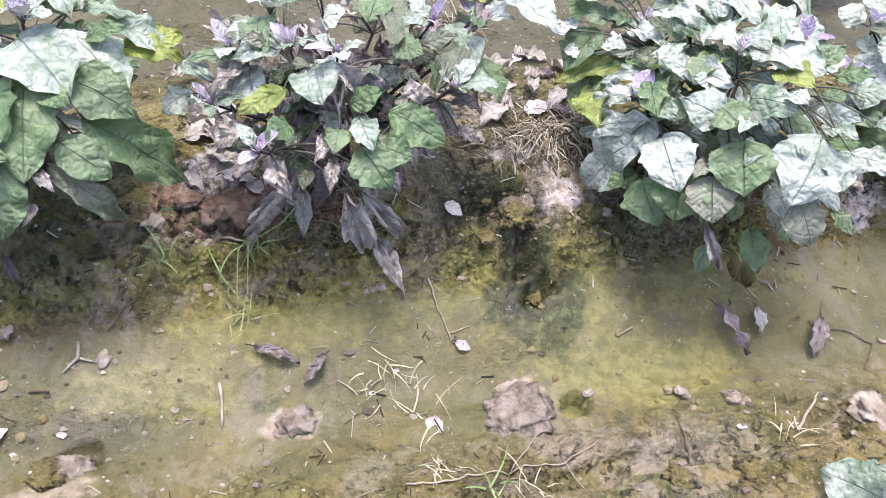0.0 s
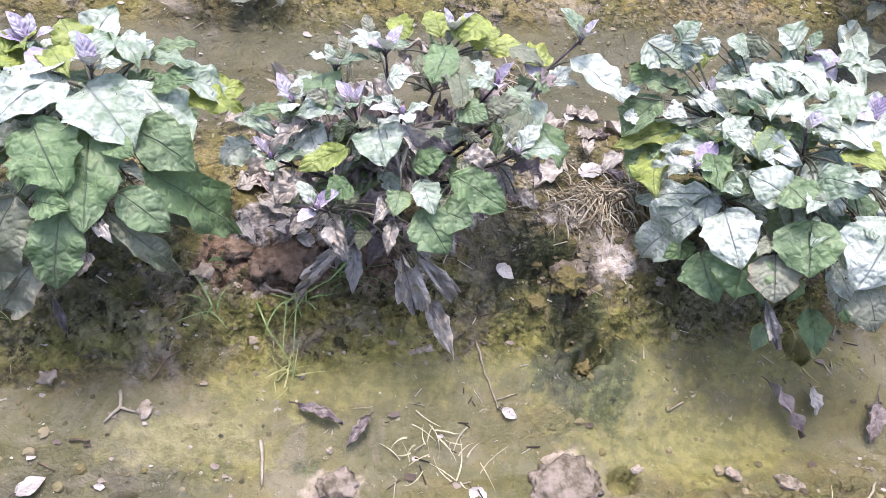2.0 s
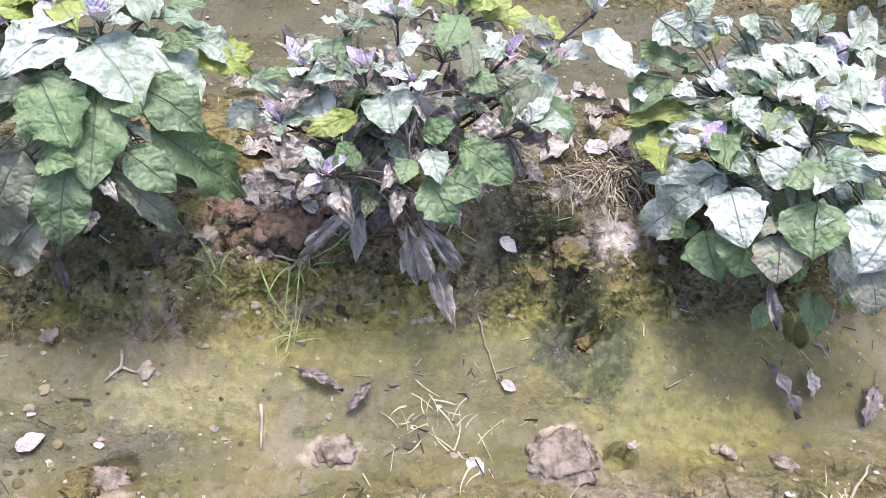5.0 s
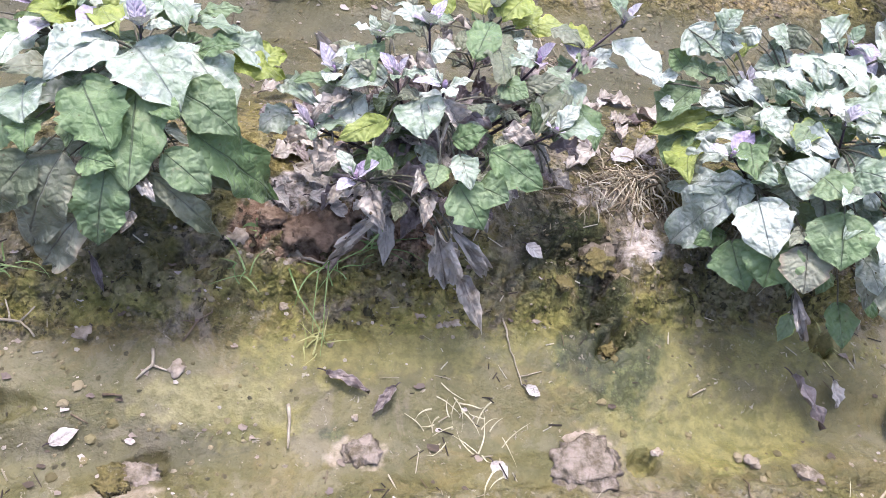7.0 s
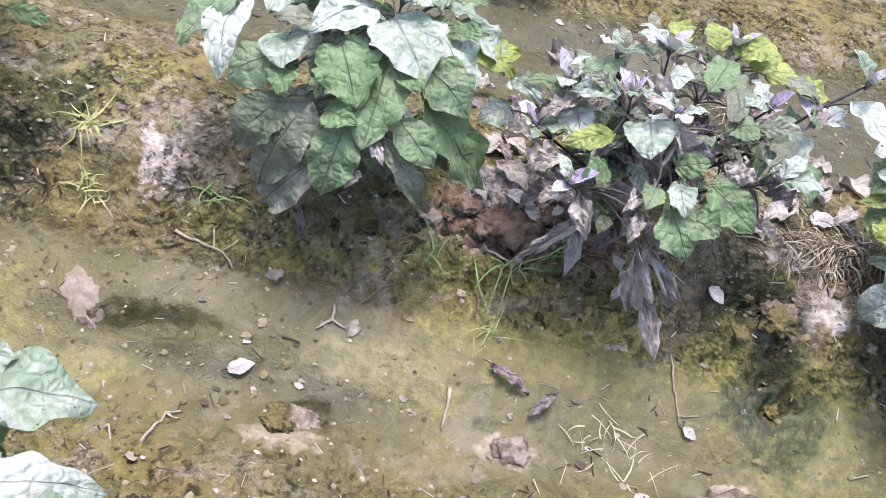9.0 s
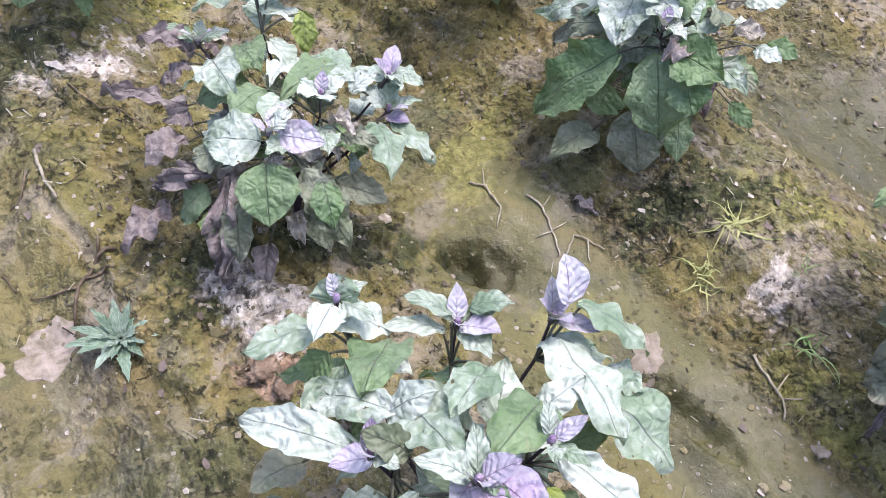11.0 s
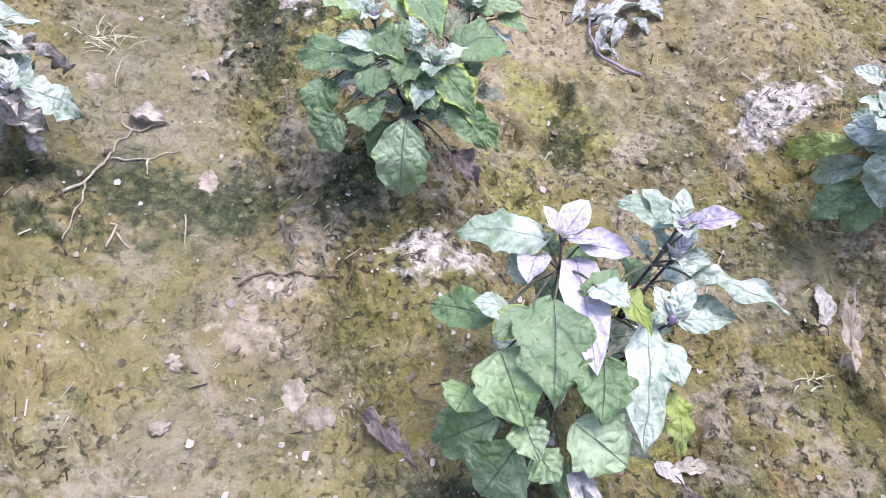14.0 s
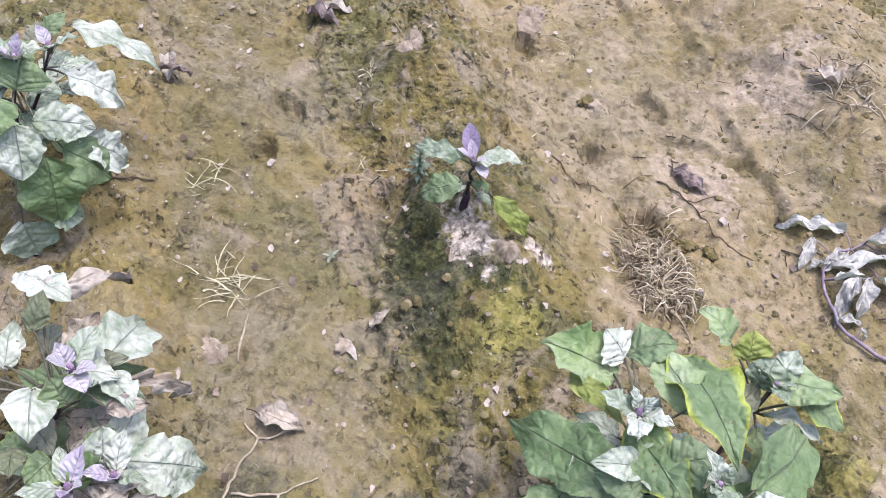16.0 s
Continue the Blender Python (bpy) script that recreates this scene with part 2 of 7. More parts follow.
def leaf_material(name, dark, light, vein, dust, dusty, edge=None, spots=0.15, share=(0.8, 1.05)):
    """A hairy eggplant leaf: quilted between its veins, with a pale bloom of hairs and dust. Yellow edges and the
    palest bloom hold backlight and highlights as colour.
    """
    m = Mat(name)
    uv = m.t.nodes.new("ShaderNodeSeparateXYZ")
    m.t.links.new(m.coord("UV"), uv.inputs[0])
    u, w = uv.outputs[0], m.math("ABSOLUTE", m.math("SUBTRACT", uv.outputs[1], 0.5))
    v = m.coord()
    wob = m.math("MULTIPLY", m.math("SUBTRACT", m.noise(24, 2, 0.5, v), 0.5), 0.5)
    lat = m.math("ABSOLUTE", m.math("SUBTRACT", m.math("FRACT", m.math("ADD", wob, m.math("SUBTRACT", m.math("MULTIPLY", u, 5.0), m.math("MULTIPLY", w, 3.4)))), 0.5))
    side = m.ramp(lat, 0.0, 0.045, 1.0, 0.0)
    rib = m.ramp(w, 0.004, 0.022, 1.0, 0.0)
    veins = m.math("MAXIMUM", rib, m.math("MULTIPLY", side, m.ramp(w, 0.05, 0.5, 0.34, 0.05)))
    big, fine = m.noise(22, 4, 0.6, v), m.noise(140, 4, 0.6, v)
    quilt = m.ramp(lat, 0.0, 0.4)
    rnd = m.random()
    col = m.mix(m.ramp(big, 0.3, 0.7), dark, light)
    col = m.mix(m.math("MULTIPLY", rnd, 0.4), col, m.scaled(0.6, light))
    bloom = m.math("ADD", m.math("MULTIPLY", m.noise(11, 3, 0.55, v, 0.4), 0.62), m.math("MULTIPLY", m.noise(75, 5, 0.68, v), 0.34))
    bloom = m.math("ADD", bloom, m.math("MULTIPLY", quilt, 0.05))
    bloom = m.math("ADD", bloom, m.math("MULTIPLY", m.math("SUBTRACT", rnd, 0.5), 0.16))
    col = m.mix(m.math("MULTIPLY", m.ramp(bloom, 0.36, 0.66), dusty), col, dust)
    net = m.voronoi(68, "DISTANCE_TO_EDGE", v)
    col = m.mix(m.ramp(net, 0.0, 0.12, 0.12, 0.0), col, m.scaled(0.55, col))
    col = m.mix(m.ramp(m.noise(26, 3, 0.6, v), 0.36, 0.62, 0.3, 0.0), col, m.scaled(0.62, col))
    # yellow margins stand for backlight, brown ones are dried leaf
    if edge:
        col = m.mix(m.math("MULTIPLY", m.ramp(m.math("ADD", w, m.math("MULTIPLY", big, 0.3)), 0.53, 0.66), m.ramp(rnd, *share)), col, edge)
    worn = m.math("MULTIPLY", m.ramp(m.noise(38, 5, 0.7, v, 0.8), 0.60, 0.68), m.ramp(m.noise(9, 2, 0.5, v), 0.38, 0.58))
    col = m.mix(m.math("MULTIPLY", worn, spots * 2.6), col, m.mix(fine, (0.16, 0.12, 0.08), (0.38, 0.32, 0.24)))
    col = m.mix(m.math("MULTIPLY", veins, 0.6), col, vein)
    col = m.mix(m.ramp(m.noise(110, 3, 0.5, v), 0.74 - spots * 0.3, 0.79 - spots * 0.3), col, (0.10, 0.065, 0.035))
    col = m.scaled(0.6, col)
    m.set(Base_Color=col, Roughness=m.ramp(fine, 0.3, 0.7, 0.45, 0.65), Specular_IOR_Level=0.35,
          Sheen_Weight=0.1, Sheen_Roughness=0.45, Sheen_Tint=(0.95, 1.0, 0.97))
    h = m.math("SUBTRACT", m.math("ADD", m.math("MULTIPLY", quilt, 0.25), m.math("ADD", m.math("MULTIPLY", m.noise(95, 3, 0.5, v), 0.6), m.math("MULTIPLY", m.ramp(net, 0.0, 0.3), 0.35))), m.math("MULTIPLY", rib, 0.7))
    h = m.math("ADD", h, m.math("MULTIPLY", big, 0.7))
    m.bump(h, 0.8, 0.0055)
    # light that comes through the blade
    thin = m.t.nodes.new("ShaderNodeBsdfTranslucent")
    m.put(thin.inputs["Color"], m.mix(0.5, col, edge or (0.30, 0.42, 0.06)))
    both = m.t.nodes.new("ShaderNodeMixShader")
    both.inputs[0].default_value = 0.17
    m.t.links.new(m.b.outputs[0], both.inputs[1])
    m.t.links.new(thin.outputs[0], both.inputs[2])
    m.t.links.new(both.outputs[0], m.t.nodes["Material Output"].inputs["Surface"])
    return m.m


def plain_material(name, a, b, scale=60, rough=0.8, bump=0.4, depth=0.003):
    m = Mat(name)
    v = m.coord()
    n = m.noise(scale, 5, 0.62, v)
    col = m.mix(m.ramp(n, 0.3, 0.7), a, b)
    col = m.mix(m.math("MULTIPLY", m.random(), 0.4), col, m.scaled(0.6, a))
    m.set(Base_Color=m.scaled(0.6, col), Roughness=rough, Specular_IOR_Level=0.2)
    m.bump(m.noise(scale * 2.2, 6, 0.7, v), bump, depth)
    return m.m


SOIL = soil_material()
GREEN = leaf_material("green_leaf", (0.085, 0.155, 0.060), (0.200, 0.300, 0.125), (0.085, 0.10, 0.07), (0.40, 0.46, 0.33), 0.32, edge=(0.36, 0.42, 0.05))
# the sun shining through the margin is painted as a yellow edge
BACKLIT_EDGE = leaf_material("backlit_edge_leaf", (0.070, 0.140, 0.048), (0.17, 0.282, 0.095), (0.10, 0.12, 0.07), (0.40, 0.47, 0.33), 0.28, edge=(0.42, 0.49, 0.07), share=(-1.0, -0.5))
# hair bloom, whitened further to paint the highlights on upper leaves
PALE = leaf_material("pale_lit_bloom_leaf", (0.15, 0.225, 0.135), (0.34, 0.42, 0.30), (0.24, 0.26, 0.25), (0.78, 0.81, 0.76), 0.85, spots=0.2)
YOUNG = leaf_material("young_purple_leaf", (0.42, 0.28, 0.52), (0.64, 0.575, 0.73), (0.36, 0.13, 0.43), (0.85, 0.82, 0.88), 0.6, spots=0.0)
# for yellowing leaves, and for backlit ones whose glow is put into the colour
YELLOW = leaf_material("yellow_and_backlit_leaf", (0.18, 0.24, 0.045), (0.38, 0.44, 0.08), (0.26, 0.29, 0.10), (0.52, 0.56, 0.26), 0.3, edge=(0.58, 0.60, 0.06))
OLD = leaf_material("old_grey_leaf", (0.105, 0.135, 0.070), (0.225, 0.25, 0.15), (0.10, 0.09, 0.08), (0.44, 0.43, 0.36), 0.5, edge=(0.34, 0.26, 0.19), spots=0.22)
DEAD = leaf_material("dead_leaf", (0.33, 0.27, 0.22), (0.62, 0.54, 0.47), (0.20, 0.14, 0.12), (0.76, 0.69, 0.65), 0.75, edge=(0.18, 0.12, 0.11), spots=0.22)
FRESH = leaf_material("fresh_green_leaf", (0.135, 0.235, 0.075), (0.28, 0.40, 0.15), (0.13, 0.17, 0.10), (0.58, 0.65, 0.47), 0.6, spots=0.08)
BLEACHED = leaf_material("bleached_dry_leaf", (0.50, 0.43, 0.42), (0.72, 0.64, 0.62), (0.42, 0.34, 0.34), (0.86, 0.80, 0.80), 0.6, spots=0.1)
DRYING = leaf_material("drying_purple_leaf", (0.15, 0.105, 0.11), (0.34, 0.265, 0.26), (0.10, 0.06, 0.07), (0.56, 0.48, 0.49), 0.5, edge=(0.10, 0.06, 0.06), spots=0.2)
PURPLE = leaf_material("dark_purple_leaf", (0.10, 0.06, 0.16), (0.24, 0.17, 0.34), (0.08, 0.04, 0.12), (0.42, 0.36, 0.52), 0.3, spots=0.0)
STEM = plain_material("purple_brown_stem", (0.035, 0.022, 0.035), (0.095, 0.065, 0.085), 90, 0.6)
STALK = plain_material("leaf_stalk", (0.09, 0.09, 0.06), (0.20, 0.18, 0.15), 90, 0.6)
BUD = plain_material("purple_bud", (0.28, 0.17, 0.34), (0.50, 0.40, 0.55), 120, 0.6)
TONES = (GREEN, PALE, YOUNG, DEAD, YELLOW, OLD, FRESH, PURPLE, BLEACHED, DRYING, BACKLIT_EDGE)


# ---- ground: ridges and furrows ----
ROW = radians(16.0)                                   # the rows run at this angle to x
ALONG, ACROSS = (math.cos(ROW), math.sin(ROW)), (-math.sin(ROW), math.cos(ROW))
KNOTS_Q = [-1.62, -1.34, -1.15, -0.95, -0.75, -0.55, -0.42, -0.32, -0.20, 0.00, 0.10, 0.15, 0.21, 0.34, 0.46, 0.59, 0.72, 0.80, 0.85, 0.92, 1.05, 1.12, 1.19, 1.30, 1.44, 1.58, 1.70, 1.90, 2.04, 2.20, 2.40, 2.60, 2.90]
KNOTS_Z = [0.02, 0.10, 0.07, 0.00, 0.01, 0.07, 0.09, 0.07, 0.00, -0.013, -0.008, 0.005, 0.055, 0.085, 0.09, 0.035, -0.01, -0.035, -0.03, 0.00, 0.025, 0.07, 0.095, 0.125, 0.12, 0.06, 0.01, 0.00, 0.05, 0.11, 0.10, 0.02, 0.00]
# farther along the rows the furrow beyond the middle ridge is wider and deeper
WIDE_Q = [0.30, 0.42, 0.50, 0.60, 0.68, 0.80, 0.95, 1.08, 1.20, 1.30, 1.42, 1.58, 1.70]
WIDE_Z = [0.06, 0.09, 0.045, -0.02, -0.058, -0.066, -0.080, -0.058, -0.025, 0.05, 0.09, 0.06, 0.01]


TABLES = {}


def lattice_noise(x, y, seed):
    """Smooth noise from 0 to 1 on a lattice of 1 m."""
    if seed not in TABLES:
        TABLES[seed] = np.random.RandomState(seed).rand(256, 256)
    table = TABLES[seed]
    ix, iy = np.floor(x).astype(int), np.floor(y).astype(int)
    fx, fy = x - ix, y - iy
    fx, fy = fx * fx * fx * (fx * (fx * 6 - 15) + 10), fy * fy * fy * (fy * (fy * 6 - 15) + 10)
    a, b = table[ix % 256, iy % 256], table[(ix + 1) % 256, iy % 256]
    c, d = table[ix % 256, (iy + 1) % 256], table[(ix + 1) % 256, (iy + 1) % 256]
    return (a * (1 - fx) + b * fx) * (1 - fy) + (c * (1 - fx) + d * fx) * fy


def layered(x, y, scale, octaves, seed, gain=0.5):
    total, amp, norm = 0.0, 1.0, 0.0
    for i in range(octaves):
        total = total + amp * (lattice_noise(x * scale, y * scale, seed + i) - 0.5)
        norm, amp, scale = norm + amp, amp * gain, scale * 2.03
    return total / norm * 2


def crumbled(x, y):
    """Broken ground: sharp little steps and cracks in patches."""
    patch = rise(layered(x, y, 2.7, 3, 201), -0.15, 0.3)
    step = rise(layered(x, y, 9, 4, 211, 0.6), -0.06, 0.02) + rise(layered(x, y, 16, 3, 221, 0.6), 0.0, 0.08) * 0.6
    return patch * (step - 0.8)


def rise(x, lo, hi):
    t = np.clip((x - lo) / (hi - lo), 0, 1)
    return t * t * (3 - 2 * t)


def ragged(x, y, value, seed):
    """An oval's soft edge broken up by noise."""
    n = 0.9 * layered(x, y, 13, 4, seed, 0.62) + 0.45 * layered(x, y, 70, 2, seed + 9)
    return rise(value + n * 0.75 * (value > 0) * (1 - 0.35 * value), 0.05, 0.75)


def blob(x, y, cx, cy, rx, ry, turn=0.0):
    """1 at the middle of a soft oval, 0 outside it."""
    c, s = math.cos(radians(turn)), math.sin(radians(turn))
    u, v = ((x - cx) * c + (y - cy) * s) / rx, (-(x - cx) * s + (y - cy) * c) / ry
    return np.clip(1 - np.sqrt(u * u + v * v), 0, 1)
# ovals of the surface: x, y, half-length, half-width, turn
MARKS = {}
MARKS["crust"] = [
    (0.345, 1.325, 0.060, 0.045, 100.0),
    (-0.214, 1.321, 0.125, 0.067, -158.0),
    (0.249, 1.401, 0.076, 0.04, -155.0),
    (-0.304, 1.273, 0.052, 0.043, -170.0),
    (-0.322, 1.252, 0.081, 0.059, -158.0),
    (-0.895, 0.983, 0.09, 0.054, 124.0),
    (1.021, 1.445, 0.087, 0.057, -139.0),
    (-1.748, -0.126, 0.128, 0.071, 98.0),
    (-1.1, 0.081, 0.079, 0.064, -167.0),
    (-2.32, -0.247, 0.092, 0.08, -71.0),
    (-2.788, 0.592, 0.089, 0.077, 134.0),
    (-3.127, -0.517, 0.1, 0.056, -159.0),
    (-3.107, -0.494, 0.067, 0.059, -147.0),
    (-3.12, -0.394, 0.054, 0.048, -25.0),
    (-2.266, 0.745, 0.122, 0.104, -101.0),
    (-2.751, 0.57, 0.107, 0.068, 110.0),
    (-1.142, 0.055, 0.08, 0.057, -121.0),
]
MARKS["moss"] = [
    # two footprint hollows: their inner shade painted with the moss colour
    (-2.804, 0.108, 0.103, 0.052, -19.0),
    (-2.974, 0.127, 0.07, 0.049, -32.0),
    (0.294, 1.165, 0.12, 0.05, 83.0),
    (0.279, 1.138, 0.093, 0.043, 83.0),
    # shade beneath the small drying eggplant, painted as moss colour
    (-1.22, 0.253, 0.114, 0.06, -100.0),
    (-1.117, 0.004, 0.071, 0.059, -107.0),
    # large shadowed patch of the near furrow, painted as moss colour
    (-2.54, -0.774, 0.306, 0.129, 89.0),
    # ridge's left flank: moss, and the flank's own shade painted in
    (-3.034, -0.598, 0.223, 0.068, 3.0),
    (-2.423, -0.974, 0.1, 0.068, 77.0),
    (-1.858, -0.279, 0.135, 0.062, 92.0),
    (0.345, 1.121, 0.103, 0.065, 81.0),
    (0.287, 1.175, 0.173, 0.075, 80.0),
    (0.206, 1.287, 0.104, 0.078, -135.0),
    (-0.159, 0.847, 0.039, 0.025, -165.0),
    (0.156, 1.245, 0.120, 0.060, -156.0),
    (-1.741, -0.3, 0.156, 0.106, 97.0),
    (-1.77, -0.236, 0.157, 0.072, 105.0),
    # next three: mossy flank, darkened for the side turned from the sun
    (-3.088, -0.626, 0.214, 0.085, 176.0),
    (-2.488, -0.386, 0.156, 0.091, 167.0),
    (-3.005, -0.588, 0.231, 0.086, 3.0),
    # same under-plant shade again, in moss colour
    (-1.229, 0.255, 0.146, 0.071, -100.0),
    (-1.197, 0.023, 0.092, 0.074, -99.0),
    (-1.177, 0.495, 0.076, 0.059, -163.0),
    (-1.117, 0.916, 0.152, 0.08, -92.0),
    (-3.043, -0.502, 0.093, 0.06, -97.0),
]
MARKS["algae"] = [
    # these seven lighten the ridge face and foot against the plants' shade
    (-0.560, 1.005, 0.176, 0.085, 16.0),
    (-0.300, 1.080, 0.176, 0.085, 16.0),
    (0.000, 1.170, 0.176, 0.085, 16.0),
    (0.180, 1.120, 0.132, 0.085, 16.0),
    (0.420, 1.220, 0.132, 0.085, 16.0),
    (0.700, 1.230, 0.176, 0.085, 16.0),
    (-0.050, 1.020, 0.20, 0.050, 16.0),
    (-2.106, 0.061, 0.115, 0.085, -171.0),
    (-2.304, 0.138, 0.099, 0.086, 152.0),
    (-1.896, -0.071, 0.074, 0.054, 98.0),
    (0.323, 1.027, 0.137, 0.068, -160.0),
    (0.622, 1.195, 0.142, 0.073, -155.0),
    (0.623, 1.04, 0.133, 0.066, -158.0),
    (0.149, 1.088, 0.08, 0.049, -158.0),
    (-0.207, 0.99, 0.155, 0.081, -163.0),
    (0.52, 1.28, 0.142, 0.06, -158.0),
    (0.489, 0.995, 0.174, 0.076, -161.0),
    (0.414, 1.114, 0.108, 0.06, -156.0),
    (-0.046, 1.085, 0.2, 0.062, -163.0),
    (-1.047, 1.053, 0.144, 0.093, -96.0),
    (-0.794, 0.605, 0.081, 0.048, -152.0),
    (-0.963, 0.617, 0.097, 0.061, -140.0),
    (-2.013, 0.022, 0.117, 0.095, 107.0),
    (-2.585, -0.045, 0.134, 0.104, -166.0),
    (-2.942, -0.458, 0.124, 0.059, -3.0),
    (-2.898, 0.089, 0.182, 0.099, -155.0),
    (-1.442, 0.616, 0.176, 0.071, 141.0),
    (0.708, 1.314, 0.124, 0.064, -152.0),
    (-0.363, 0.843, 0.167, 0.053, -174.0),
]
MARKS["silt"] = [
    # first five: pinkish silt painted on to lighten the plant-shaded bank
    (-0.377, 1.105, 0.133, 0.052, -162.0),
    (-0.157, 1.173, 0.122, 0.052, -161.0),
    (-0.801, 0.999, 0.073, 0.06, 179.0),
    (0.073, 1.216, 0.106, 0.06, -157.0),
    (0.583, 1.311, 0.182, 0.054, -161.0),
    (-0.589, 1.056, 0.118, 0.051, -163.0),
    (0.887, 1.468, 0.128, 0.087, 53.0),
    (-0.551, 1.032, 0.115, 0.051, -176.0),
    (-3.711, -0.218, 0.405, 0.148, 95.0),
    (-3.515, -0.982, 0.264, 0.111, 93.0),
    (-2.701, -0.814, 0.253, 0.101, 92.0),
    (-0.391, 0.854, 0.163, 0.064, -166.0),
    (-0.716, 0.825, 0.099, 0.064, -173.0),
    (-0.096, 0.823, 0.108, 0.055, -164.0),
    (-0.245, 0.722, 0.082, 0.033, -167.0),
    (-2.338, -0.514, 0.107, 0.066, -93.0),
    (-2.863, -0.777, 0.174, 0.138, 92.0),
    (-3.757, -0.064, 0.3, 0.229, -158.0),
    (-1.93, -0.692, 0.238, 0.129, 88.0),
    (-2.836, -0.834, 0.233, 0.186, 77.0),
    (-3.751, 0.258, 0.282, 0.183, 122.0),
    (0.601, 0.825, 0.165, 0.051, -172.0),
    (-1.782, -0.57, 0.22, 0.098, -93.0),
    (-2.336, 0.51, 0.207, 0.127, 104.0),
    (-3.577, -0.228, 0.3, 0.21, -135.0),
]
MARKS["dry"] = [
    (0.337, 1.331, 0.087, 0.07, 114.0),
    (0.267, 1.255, 0.056, 0.042, 64.0),
    (-0.9, 1.022, 0.12, 0.063, 109.0),
    (-1.61, 0.803, 0.09, 0.057, -75.0),
    (-2.763, 0.265, 0.098, 0.044, 136.0),
    (-0.096, 0.823, 0.049, 0.026, -164.0),
    (0.289, 0.924, 0.048, 0.032, -157.0),
    (-3.476, 0.008, 0.141, 0.109, -143.0),
    (-3.8, 0.237, 0.148, 0.141, -170.0),
    (-1.758, -0.567, 0.089, 0.06, -98.0),
    (-2.324, -0.513, 0.086, 0.055, -93.0),
    (-0.445, 0.662, 0.06, 0.027, -167.0),
    (-2.208, -0.564, 0.069, 0.06, 70.0),
]
MARKS["clay"] = [
    (-0.27, 1.189, 0.094, 0.086, -131.0),
    (-0.374, 1.167, 0.063, 0.045, -154.0),
    (-0.97, 0.04, 0.069, 0.042, -134.0),
    (-0.986, 0.033, 0.058, 0.045, -124.0),
    (-0.104, 1.229, 0.069, 0.054, -146.0),
]
MARKS["wet"] = [
    (-0.483, 1.874, 0.188, 0.112, -154.0),
    (-0.617, 1.932, 0.139, 0.136, 85.0),
    (-0.478, 1.873, 0.164, 0.09, -167.0),
    (1.204, 2.334, 0.254, 0.125, 63.0),
    (-0.627, 0.718, 0.179, 0.028, -166.0),
    (-0.396, 0.766, 0.102, 0.033, -169.0),
    (-0.607, 0.712, 0.168, 0.03, -166.0),
    (-0.41, 0.714, 0.053, 0.024, -167.0),
    # the next three darken the gully notch and the hollow near x -1.17
    (0.278, 1.148, 0.143, 0.054, 84.0),
    (-1.173, 0.506, 0.091, 0.057, -145.0),
    (-1.173, 0.505, 0.074, 0.058, -163.0),
    (-0.558, 1.058, 0.147, 0.039, -163.0),
    (-0.804, 0.717, 0.122, 0.039, -158.0),
]
